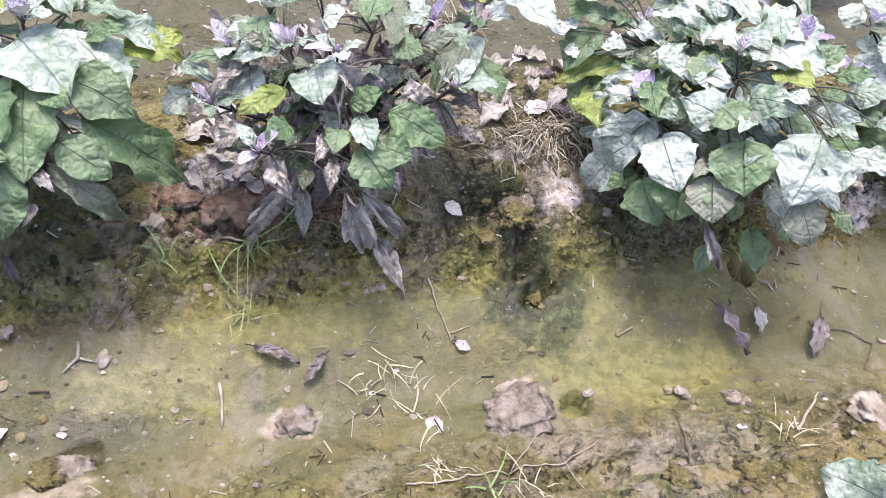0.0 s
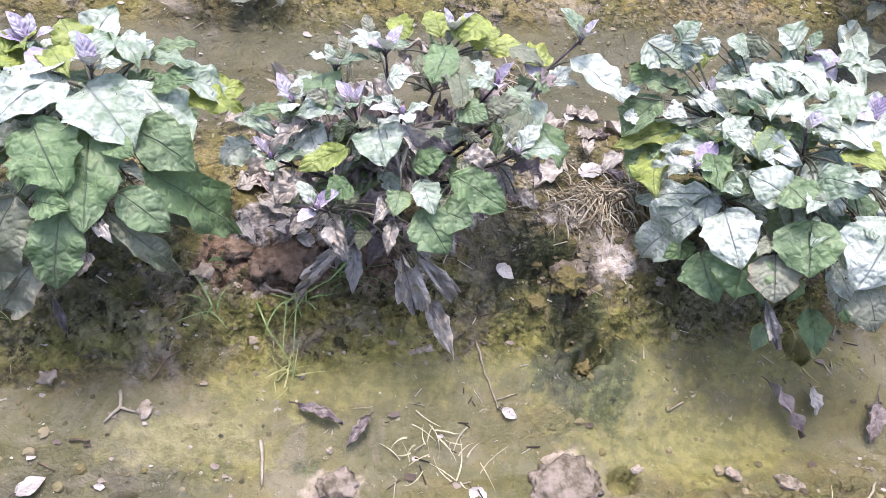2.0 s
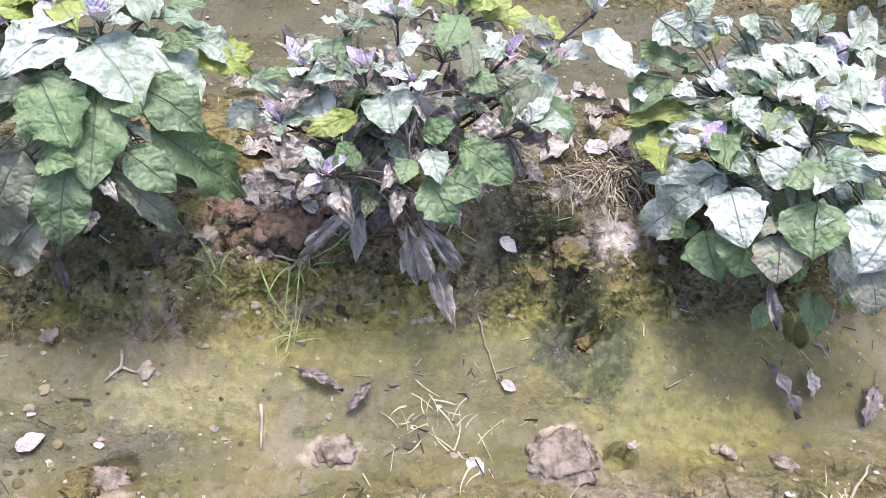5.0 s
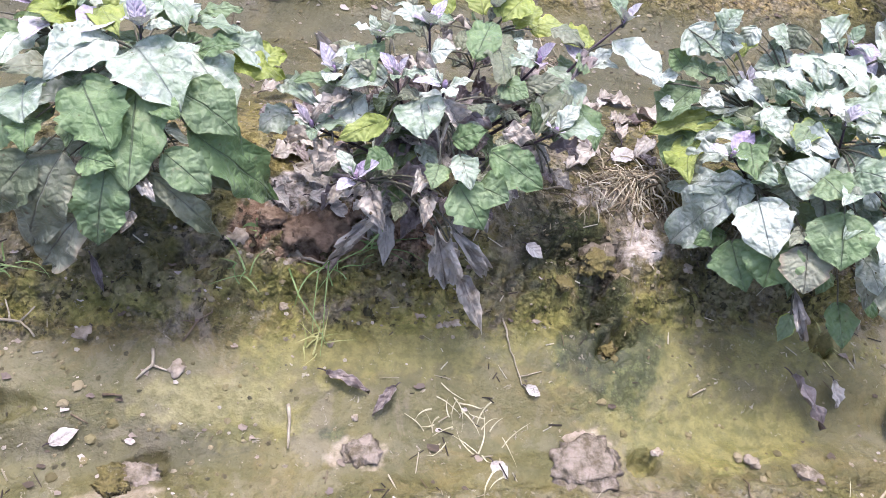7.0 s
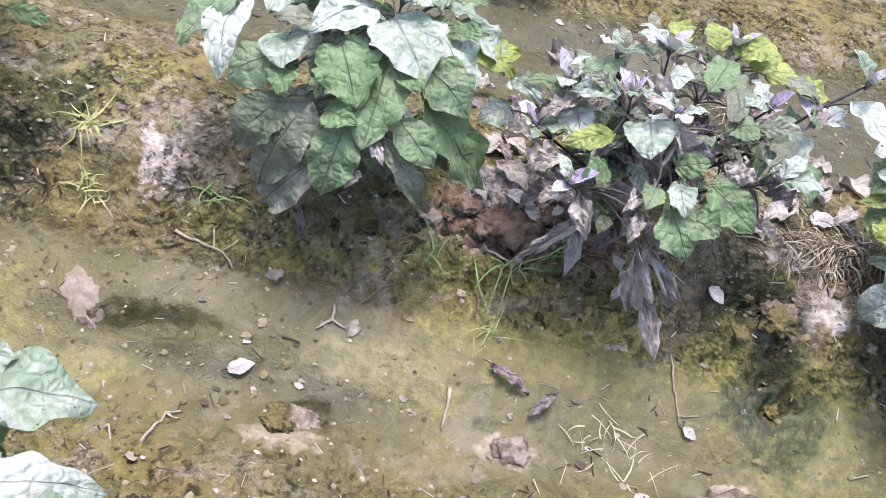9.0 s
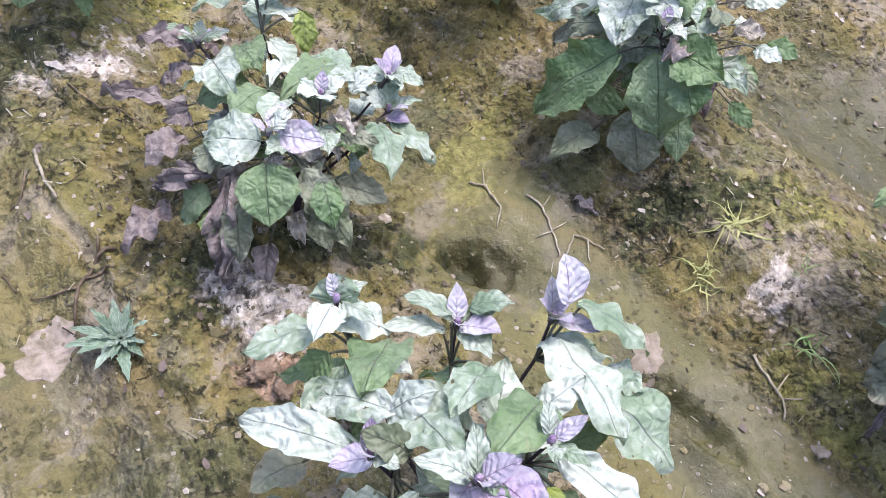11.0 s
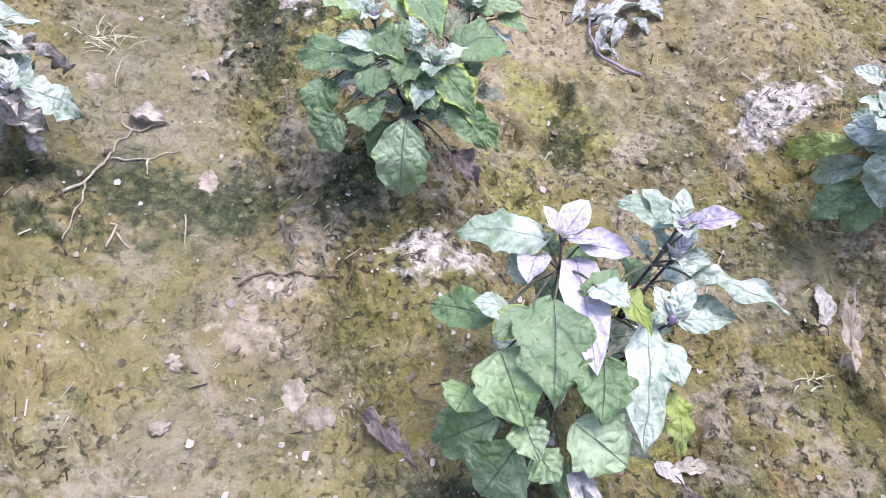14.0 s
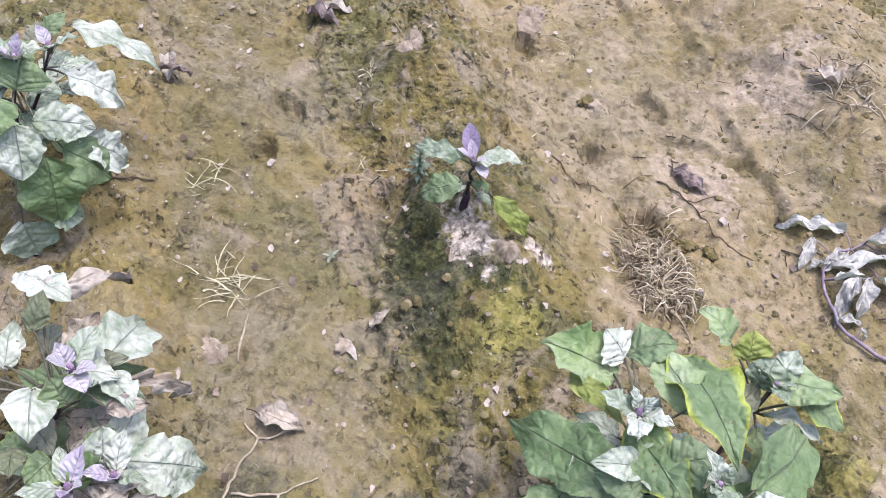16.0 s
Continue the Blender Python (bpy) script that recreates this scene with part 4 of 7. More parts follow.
more_leaves(bush, [
    (0.148, -0.101, 0.273, 0.27, -0.037, 0.093, 0.083, 0),
    (0.127, -0.145, 0.259, 0.201, -0.162, 0.215, 0.055, 0),
    (0.118, -0.172, 0.235, 0.213, -0.157, 0.106, 0.036, 5),
    (0.057, -0.19, 0.25, 0.059, -0.263, 0.156, 0.069, 0),
    (-0.005, -0.188, 0.263, -0.062, -0.256, 0.102, 0.083, 5),
    (0.022, -0.229, 0.18, -0.056, -0.246, 0.053, 0.071, 5),
    (-0.047, -0.194, 0.249, -0.107, -0.248, 0.162, 0.069, 5),
    (-0.095, -0.143, 0.28, -0.15, -0.194, 0.245, 0.07, 0),
    (-0.062, -0.159, 0.281, -0.045, -0.215, 0.281, 0.04, 0),
    (-0.089, -0.109, 0.304, -0.054, -0.186, 0.307, 0.068, 1),
    (-0.224, -0.013, 0.259, -0.185, -0.178, 0.22, 0.075, 1),
    (-0.214, 0.04, 0.301, -0.261, -0.019, 0.285, 0.046, 1),
])
more_leaves(bush, [
    (0.024, -0.189, 0.261, 0.079, -0.207, 0.279, 0.043, 0),
    (0.105, -0.184, 0.23, 0.134, -0.212, 0.234, 0.024, 3),
    (0.093, -0.208, 0.188, 0.095, -0.249, 0.188, 0.028, 3),
    (-0.242, -0.005, 0.281, -0.278, -0.138, 0.215, 0.082, 0),
    (0.011, 0.042, 0.34, 0.031, 0.115, 0.352, 0.058, 1),
    (-0.019, 0.048, 0.338, -0.021, -0.047, 0.37, 0.056, 2),
    (0.045, 0.071, 0.33, 0.086, 0.147, 0.324, 0.049, 1),
    (-0.032, -0.008, 0.341, -0.049, -0.085, 0.359, 0.055, 1),
    (-0.1, 0.021, 0.323, -0.101, -0.066, 0.351, 0.048, 2),
    (-0.14, 0.002, 0.304, -0.131, -0.101, 0.327, 0.058, 1),
])
# backlit leaves, their glow given by the yellow tone
more_leaves(bush, [
    (-0.060, 0.020, 0.335, -0.120, -0.010, 0.365, 0.060, 4),
    (-0.090, 0.050, 0.330, -0.060, 0.010, 0.375, 0.055, 4),
    (0.000, 0.060, 0.330, -0.040, 0.100, 0.370, 0.055, 4),
    (0.150, 0.090, 0.260, 0.235, 0.130, 0.225, 0.045, 4),
    (0.170, 0.130, 0.240, 0.225, 0.170, 0.240, 0.040, 4),
])

# eggplant at s 0.28, q 1.28
bush = eggplant((-0.085, 1.306), 0.36, 0.28, [(-0.081, -0.088, 0.34), (-0.004, -0.098, 0.348), (0.049, 0.171, 0.33), (-0.11, -0.22, 0.231), (0.271, 0.146, 0.376), (0.139, 0.045, 0.328), (-0.189, -0.052, 0.294), (-0.204, -0.13, 0.238), (0.228, 0.106, 0.296), (0.186, -0.079, 0.289), (-0.053, 0.044, 0.356), (-0.13, 0.009, 0.336)], [
    (-0.039, -0.105, 0.321, -0.013, -0.186, 0.318, 0.069, 1),
    (-0.1, -0.065, 0.318, -0.177, -0.095, 0.307, 0.042, 1),
    (-0.143, 0.025, 0.304, -0.129, -0.097, 0.334, 0.055, 0),
    (-0.066, -0.185, 0.262, -0.095, -0.223, 0.263, 0.037, 0),
    (0.028, -0.156, 0.296, 0.074, -0.152, 0.329, 0.034, 0),
    (0.042, -0.171, 0.282, 0.068, -0.226, 0.272, 0.037, 1),
    (0.089, -0.149, 0.284, 0.183, -0.171, 0.251, 0.058, 0),
    (0.014, -0.188, 0.271, 0.011, -0.239, 0.267, 0.033, 0),
    (0.048, -0.201, 0.25, 0.103, -0.249, 0.212, 0.066, 0),
    (0.08, -0.193, 0.247, 0.13, -0.213, 0.252, 0.052, 0),
    (0.082, -0.04, 0.329, 0.127, -0.065, 0.343, 0.039, 0),
    (0.053, 0.114, 0.315, 0.09, -0.059, 0.357, 0.055, 5),
], 95, 4, 0.75, "sickly eggplant with many withered curled leaves on a ridge", (-0.02, -0.49, 0.43), 0.62, 0.88)
more_leaves(bush, [
    (-0.041, -0.018, 0.34, -0.004, -0.027, 0.373, 0.042, 1),
    (0.172, 0.109, 0.278, 0.223, -0.003, 0.286, 0.061, 1),
    (0.262, 0.129, 0.344, 0.36, 0.068, 0.326, 0.061, 1),
    (0.225, 0.062, 0.246, 0.279, 0.001, 0.212, 0.06, 0),
    (0.154, 0.153, 0.328, 0.217, 0.135, 0.328, 0.042, 5),
    (-0.079, -0.138, 0.295, -0.15, -0.181, 0.272, 0.034, 4),
    (-0.264, -0.029, 0.168, -0.313, -0.072, 0.156, 0.059, 1),
    (-0.284, 0.004, 0.201, -0.209, -0.103, 0.275, 0.035, 1),
    (0.031, -0.237, 0.176, 0.067, -0.231, 0.034, 0.059, 3),
    (0.069, -0.23, 0.168, 0.136, -0.211, 0.05, 0.036, 3),
    (0.084, -0.209, 0.044, 0.139, -0.296, 0.022, 0.041, 3),
    (0.009, -0.219, 0.23, 0.01, -0.268, 0.214, 0.028, 3),
])
more_leaves(bush, [
    (-0.085, -0.214, 0.208, -0.053, -0.271, 0.189, 0.043, 3),
    (-0.08, -0.227, 0.156, -0.142, -0.237, 0.036, 0.025, 3),
    (0.045, 0.179, 0.341, 0.09, 0.169, 0.334, 0.058, 4),
    (0.102, 0.183, 0.36, 0.065, 0.134, 0.34, 0.052, 4),
    (-0.172, -0.017, 0.285, -0.25, 0.063, 0.242, 0.042, 3),
    (-0.153, -0.085, 0.283, -0.205, -0.134, 0.259, 0.037, 3),
    (0.026, -0.128, 0.312, -0.001, -0.128, 0.35, 0.04, 3),
    (-0.056, -0.04, 0.335, -0.015, -0.093, 0.361, 0.037, 3),
    (0.101, -0.115, 0.3, 0.153, -0.122, 0.31, 0.041, 3),
    (-0.14, -0.166, 0.234, -0.185, -0.201, 0.201, 0.041, 3),
    (0.198, 0.088, 0.263, 0.17, -0.092, 0.313, 0.045, 5),
    (0.033, 0.001, 0.341, 0.049, 0.106, 0.354, 0.049, 0),
])
# sunlit leaves at the back, with the light through them as yellow colour
more_leaves(bush, [
    (0.030, 0.180, 0.310, 0.000, 0.240, 0.330, 0.045, 4),
    (0.070, 0.190, 0.310, 0.110, 0.250, 0.315, 0.050, 4),
    (0.120, 0.180, 0.300, 0.180, 0.215, 0.310, 0.045, 4),
    (0.180, 0.160, 0.300, 0.240, 0.200, 0.300, 0.045, 4),
    (-0.030, 0.170, 0.300, -0.070, 0.225, 0.310, 0.040, 4),
    (0.090, 0.150, 0.320, 0.130, 0.190, 0.345, 0.040, 4),
])

# eggplant at s 1.03, q 1.15
bush = eggplant((0.672, 1.389), 0.4, 0.3, [(-0.243, -0.048, 0.285), (-0.194, 0.17, 0.276), (-0.133, 0.186, 0.316), (-0.045, 0.205, 0.395), (0.031, 0.013, 0.402), (-0.089, -0.033, 0.39)], [
    (-0.237, 0.001, 0.252, -0.297, 0.045, 0.171, 0.039, 1),
    (-0.204, -0.07, 0.285, -0.19, -0.136, 0.324, 0.036, 1),
    (-0.218, -0.082, 0.26, -0.306, 0.027, 0.119, 0.043, 1),
    (-0.229, -0.094, 0.228, -0.283, -0.068, 0.056, 0.095, 1),
    (-0.194, -0.125, 0.264, -0.171, -0.23, 0.242, 0.084, 1),
    (-0.209, -0.15, 0.181, -0.18, -0.239, 0.156, 0.074, 0),
    (-0.155, -0.186, 0.243, -0.163, -0.251, 0.187, 0.092, 0),
    (-0.114, -0.205, 0.257, -0.11, -0.273, 0.217, 0.073, 5),
    (-0.075, -0.17, 0.316, -0.075, -0.26, 0.276, 0.099, 0),
    (0.057, -0.157, 0.331, 0.006, -0.268, 0.279, 0.114, 1),
    (0.082, -0.169, 0.315, 0.09, -0.24, 0.296, 0.062, 1),
    (-0.111, -0.133, 0.326, -0.178, -0.112, 0.345, 0.064, 1),
], 80, 5, 0.12, "dense eggplant with silvery green leaves and purple shoots on a ridge", (-0.25, -0.46, 0.39), 0.8, 1.0)
more_leaves(bush, [
    (-0.068, -0.105, 0.354, -0.004, -0.149, 0.383, 0.053, 1),
    (-0.041, 0.028, 0.377, 0.009, -0.072, 0.409, 0.068, 1),
    (-0.037, 0.167, 0.334, -0.141, 0.006, 0.387, 0.069, 1),
    (-0.094, 0.206, 0.367, -0.106, 0.089, 0.388, 0.082, 1),
    (-0.124, 0.199, 0.341, -0.195, 0.198, 0.316, 0.044, 1),
    (-0.183, 0.166, 0.274, -0.264, 0.181, 0.278, 0.042, 1),
    (-0.184, 0.153, 0.257, -0.262, 0.144, 0.233, 0.049, 1),
    (-0.206, 0.135, 0.231, -0.365, 0.1, 0.184, 0.044, 4),
    (-0.287, 0.172, 0.265, -0.348, 0.116, 0.199, 0.085, 0),
    (-0.283, 0.114, 0.199, -0.317, 0.06, 0.147, 0.078, 0),
    (-0.159, 0.021, 0.335, -0.222, 0.013, 0.335, 0.034, 1),
    (-0.163, -0.01, 0.333, -0.108, -0.106, 0.382, 0.043, 1),
])
more_leaves(bush, [
    (-0.209, 0.005, 0.293, -0.218, -0.117, 0.308, 0.056, 0),
    (0.007, 0.184, 0.394, 0.049, 0.18, 0.423, 0.038, 1),
    (-0.335, 0.229, 0.347, -0.287, 0.206, 0.313, 0.071, 1),
    (-0.274, 0.185, 0.284, -0.332, 0.191, 0.289, 0.046, 0),
    (-0.066, 0.214, 0.398, -0.105, 0.236, 0.421, 0.07, 1),
    (0.024, 0.162, 0.368, -0.018, -0.017, 0.415, 0.056, 1),
    (-0.141, 0.217, 0.364, -0.189, 0.235, 0.381, 0.058, 1),
    (-0.103, -0.236, 0.179, -0.057, -0.285, 0.105, 0.027, 3),
    (0.033, -0.235, 0.251, 0.068, -0.289, 0.202, 0.066, 5),
    (-0.119, -0.108, 0.335, -0.092, -0.178, 0.353, 0.06, 0),
    (-0.017, -0.046, 0.377, 0.026, -0.107, 0.399, 0.052, 4),
    (-0.27, 0.232, 0.357, -0.248, 0.251, 0.398, 0.064, 1),
])
more_leaves(bush, [
    (-0.27, 0.232, 0.357, -0.256, 0.201, 0.309, 0.069, 1),
    (-0.202, 0.224, 0.356, -0.235, 0.202, 0.314, 0.029, 4),
    (-0.169, 0.226, 0.37, -0.156, 0.213, 0.352, 0.035, 1),
    (-0.132, 0.232, 0.397, -0.143, 0.215, 0.36, 0.07, 5),
    (-0.282, 0.193, 0.293, -0.22, 0.181, 0.286, 0.035, 0),
    (-0.168, 0.192, 0.315, -0.131, 0.058, 0.386, 0.04, 1),
    (-0.218, 0.175, 0.278, -0.201, 0.032, 0.35, 0.029, 1),
    (-0.175, 0.171, 0.283, -0.148, 0.017, 0.383, 0.027, 1),
    (-0.223, 0.14, 0.233, -0.317, 0.109, 0.192, 0.08, 0),
    (-0.202, 0.001, 0.301, -0.288, 0.101, 0.185, 0.031, 1),
    (-0.274, 0.102, 0.187, -0.295, -0.035, 0.204, 0.069, 4),
    (-0.207, 0.135, 0.23, -0.198, -0.04, 0.351, 0.044, 0),
])
more_leaves(bush, [
    (-0.372, 0.162, 0.253, -0.324, 0.182, 0.276, 0.034, 1),
    (-0.078, 0.194, 0.355, -0.037, 0.069, 0.407, 0.057, 1),
    (-0.045, 0.203, 0.391, 0.015, 0.169, 0.373, 0.047, 2),
    (0.008, 0.184, 0.395, 0.092, 0.156, 0.42, 0.031, 1),
    (-0.064, 0.058, 0.369, -0.04, -0.027, 0.413, 0.048, 1),
    (-0.024, 0.008, 0.38, 0.052, -0.069, 0.405, 0.085, 1),
    (-0.251, 0.21, 0.323, -0.309, 0.219, 0.332, 0.051, 1),
    (-0.32, 0.189, 0.286, -0.359, 0.204, 0.308, 0.046, 0),
    (-0.21, 0.236, 0.377, -0.221, 0.216, 0.338, 0.046, 1),
    (-0.277, 0.159, 0.249, -0.246, 0.109, 0.278, 0.034, 1),
    (-0.306, 0.142, 0.228, -0.352, 0.145, 0.231, 0.034, 1),
    (-0.16, 0.066, 0.326, -0.21, -0.033, 0.343, 0.036, 1),
])
more_leaves(bush, [
    (-0.119, 0.002, 0.357, -0.166, -0.085, 0.362, 0.045, 0),
    (-0.218, -0.034, 0.278, -0.268, -0.021, 0.277, 0.031, 1),
    (-0.087, 0.22, 0.397, -0.048, 0.193, 0.371, 0.047, 1),
])

# eggplant at s 1.55, q 1.21
bush = eggplant((1.153, 1.586), 0.38, 0.27, [(-0.251, -0.037, 0.193), (-0.222, 0.02, 0.271), (-0.175, 0.057, 0.315)], [
    (-0.223, -0.048, 0.122, -0.212, -0.163, 0.192, 0.058, 1),
    (-0.174, 0.147, 0.206, -0.225, 0.178, 0.22, 0.056, 1),
    (-0.21, -0.06, 0.228, -0.24, -0.12, 0.185, 0.076, 1),
    (-0.17, -0.155, 0.186, -0.166, -0.19, 0.076, 0.103, 0),
    (-0.172, -0.053, 0.288, -0.231, -0.037, 0.278, 0.077, 1),
    (-0.144, -0.158, 0.239, -0.107, -0.247, 0.181, 0.113, 0),
], 44, 6, 0.1, "eggplant with grey-green leaves and purple shoot tips", (-0.36, -0.44, 0.32), 1.0, 0.95)

# eggplant at s -0.54, q 0.36
bush = eggplant((-0.616, 0.202), 0.38, 0.235, [(-0.144, 0.135, 0.326), (-0.181, 0.03, 0.3), (-0.036, -0.131, 0.337), (0.036, -0.05, 0.375), (0.022, 0.035, 0.38), (-0.232, -0.107, 0.329)], [
    (-0.147, 0.154, 0.347, -0.185, 0.152, 0.397, 0.043, 2),
    (-0.141, 0.163, 0.349, -0.065, 0.229, 0.34, 0.044, 1),
    (-0.192, 0.027, 0.312, -0.222, -0.027, 0.33, 0.026, 1),
    (-0.188, 0.048, 0.317, -0.176, 0.097, 0.335, 0.033, 1),
    (-0.182, 0.015, 0.295, -0.207, -0.062, 0.301, 0.023, 1),
    (-0.228, -0.105, 0.322, -0.251, -0.104, 0.358, 0.046, 1),
    (-0.217, -0.127, 0.308, -0.207, -0.222, 0.309, 0.043, 1),
    (-0.227, -0.123, 0.321, -0.198, -0.044, 0.294, 0.044, 1),
    (-0.097, 0.027, 0.335, -0.037, -0.049, 0.387, 0.047, 1),
    (-0.189, -0.048, 0.284, -0.111, -0.116, 0.331, 0.064, 0),
    (-0.195, -0.124, 0.282, -0.175, -0.154, 0.261, 0.037, 0),
    (-0.131, 0.131, 0.309, 0.03, 0.135, 0.35, 0.075, 1),
], 27, 7, 0.1, "eggplant with silvery white upper leaves and purple shoots", (0.25, -0.15, 0.58), 0.8, 0.85)
more_leaves(bush, [
    (-0.063, 0.136, 0.295, 0.052, 0.229, 0.268, 0.085, 1),
    (-0.075, 0.183, 0.302, -0.033, 0.216, 0.302, 0.043, 1),
    (-0.037, 0.062, 0.349, 0.024, -0.032, 0.392, 0.056, 0),
    (-0.076, -0.085, 0.327, -0.171, -0.165, 0.258, 0.043, 1),
    (-0.083, -0.095, 0.318, -0.067, -0.055, 0.379, 0.04, 1),
    (-0.074, -0.072, 0.334, 0.016, -0.059, 0.387, 0.051, 1),
    (-0.055, -0.133, 0.302, -0.158, -0.245, 0.263, 0.042, 1),
    (-0.043, -0.124, 0.314, -0.047, -0.17, 0.315, 0.027, 2),
    (0.024, -0.043, 0.356, 0.054, -0.085, 0.373, 0.032, 2),
    (0.03, -0.027, 0.358, 0.096, 0.003, 0.374, 0.046, 2),
    (0.032, 0.054, 0.352, 0.138, 0.148, 0.279, 0.047, 1),
    (0.047, -0.06, 0.347, 0.138, -0.097, 0.323, 0.084, 0),
])
more_leaves(bush, [
    (0.022, -0.124, 0.318, 0.059, -0.191, 0.284, 0.052, 1),
    (-0.106, -0.175, 0.205, -0.092, -0.242, 0.207, 0.046, 5),
    (-0.065, -0.198, 0.181, -0.038, -0.262, 0.18, 0.067, 5),
    (0.017, -0.097, 0.337, 0.073, -0.132, 0.341, 0.044, 1),
    (0.078, -0.023, 0.345, 0.133, -0.044, 0.349, 0.037, 1),
    (0.091, 0.01, 0.34, 0.14, -0.002, 0.349, 0.032, 0),
    (0.1, 0.055, 0.327, 0.166, 0.107, 0.286, 0.058, 1),
    (0.056, 0.021, 0.353, 0.111, 0.019, 0.366, 0.025, 4),
    (0.147, 0.027, 0.296, 0.192, 0.081, 0.268, 0.028, 4),
    (0.063, -0.154, 0.275, 0.102, -0.184, 0.264, 0.052, 0),
    (0.122, -0.042, 0.315, 0.178, -0.032, 0.31, 0.056, 0),
])

# eggplant at s -1.17, q 0.51
bush = eggplant((-1.267, 0.170), 0.3, 0.2, [(0.056, -0.063, 0.284), (-0.19, -0.118, 0.267), (-0.215, -0.018, 0.341), (-0.057, 0.165, 0.265), (-0.021, 0.157, 0.225), (0.007, 0.028, 0.301)], [
    (0.047, -0.074, 0.264, 0.008, -0.153, 0.246, 0.077, 1),
    (0.048, -0.05, 0.272, 0.095, 0.01, 0.289, 0.045, 2),
    (-0.171, -0.102, 0.246, -0.038, -0.092, 0.287, 0.064, 1),
    (-0.176, -0.056, 0.266, -0.086, -0.043, 0.289, 0.057, 0),
    (-0.213, -0.018, 0.337, -0.225, -0.121, 0.316, 0.047, 1),
    (-0.208, -0.001, 0.339, -0.19, 0.051, 0.343, 0.029, 1),
    (-0.201, -0.019, 0.318, -0.161, 0.061, 0.307, 0.033, 1),
    (-0.1, 0.112, 0.268, -0.133, 0.045, 0.26, 0.057, 1),
    (-0.136, 0.029, 0.256, -0.043, -0.038, 0.304, 0.045, 1),
    (-0.098, 0.095, 0.253, -0.008, -0.026, 0.31, 0.055, 0),
    (-0.176, 0.049, 0.321, -0.135, 0.048, 0.265, 0.035, 4),
    (0.022, 0.121, 0.238, 0.124, 0.116, 0.224, 0.059, 1),
], 23, 8, 0.5, "small eggplant with drying purple-brown lower leaves beside pale soil", (0.37, -0.2, 0.5), 0.8, 0.85)
more_leaves(bush, [
    (-0.006, 0.158, 0.214, 0.083, 0.209, 0.194, 0.038, 1),
    (-0.061, 0.158, 0.262, -0.096, 0.11, 0.262, 0.042, 1),
    (-0.063, 0.166, 0.271, -0.023, 0.213, 0.276, 0.038, 1),
    (-0.016, 0.152, 0.217, 0.009, 0.185, 0.223, 0.029, 2),
    (0.082, -0.074, 0.249, 0.161, -0.088, 0.201, 0.083, 0),
    (0.107, -0.022, 0.249, 0.194, 0.03, 0.159, 0.052, 5),
    (0.065, -0.124, 0.219, 0.144, -0.153, 0.027, 0.053, 9),
    (0.1, -0.118, 0.196, 0.15, -0.131, 0.11, 0.043, 5),
    (0.032, -0.151, 0.196, -0.037, -0.233, 0.115, 0.05, 9),
    (-0.086, -0.16, 0.153, -0.072, -0.236, 0.14, 0.074, 9),
    (-0.008, -0.209, 0.095, 0.042, -0.296, 0.073, 0.057, 9),
    (0.05, -0.154, 0.18, 0.017, -0.203, 0.081, 0.045, 0),
])
more_leaves(bush, [
    (0.064, -0.158, 0.144, 0.114, -0.161, 0.155, 0.032, 0),
    (-0.126, -0.154, 0.189, -0.16, -0.275, 0.226, 0.043, 9),
    (-0.105, -0.148, 0.171, -0.119, -0.193, 0.18, 0.034, 9),
    (-0.09, -0.059, 0.251, -0.136, -0.139, 0.201, 0.055, 0),
    (-0.051, -0.038, 0.275, -0.004, -0.106, 0.283, 0.06, 0),
    (-0.183, -0.128, 0.256, -0.207, -0.207, 0.281, 0.056, 9),
    (-0.173, -0.138, 0.242, -0.16, -0.187, 0.221, 0.038, 9),
    (-0.016, -0.023, 0.284, 0.037, -0.066, 0.298, 0.044, 1),
    (-0.075, 0.126, 0.252, -0.031, 0.048, 0.304, 0.033, 1),
    (0.123, 0.001, 0.238, 0.184, 0.005, 0.198, 0.04, 0),
    (0.032, -0.125, 0.231, 0.016, -0.171, 0.221, 0.049, 5),
])

# eggplant at s -1.92, q 0.44
bush = eggplant((-1.972, -0.104), 0.32, 0.2, [(-0.129, 0.001, 0.286), (-0.112, 0.148, 0.328), (0.008, 0.121, 0.279), (-0.089, 0.145, 0.289)], [
    (-0.13, -0.02, 0.284, -0.138, -0.145, 0.298, 0.059, 1),
    (-0.122, 0.023, 0.281, -0.104, 0.095, 0.282, 0.045, 2),
    (-0.111, 0.02, 0.263, 0.1, 0.003, 0.306, 0.052, 2),
    (-0.111, 0.155, 0.334, -0.147, 0.068, 0.345, 0.041, 1),
    (-0.108, 0.166, 0.337, -0.096, 0.216, 0.364, 0.031, 2),
    (-0.069, 0.166, 0.274, -0.003, 0.283, 0.29, 0.032, 1),
    (-0.038, 0.155, 0.228, -0.018, 0.227, 0.255, 0.05, 1),
    (-0.012, -0.032, 0.302, 0.125, -0.048, 0.282, 0.086, 0),
    (0.039, -0.101, 0.267, 0.137, -0.08, 0.255, 0.08, 6),
    (-0.005, -0.101, 0.272, -0.075, -0.184, 0.216, 0.048, 0),
    (-0.003, -0.063, 0.293, 0.036, -0.112, 0.295, 0.038, 0),
    (0.105, -0.107, 0.218, 0.072, -0.181, 0.084, 0.064, 6),
], 16, 9, 0.1, "young eggplant with bright green lower leaves and purple top", (0.42, -0.08, 0.49), 0.8, 0.85)
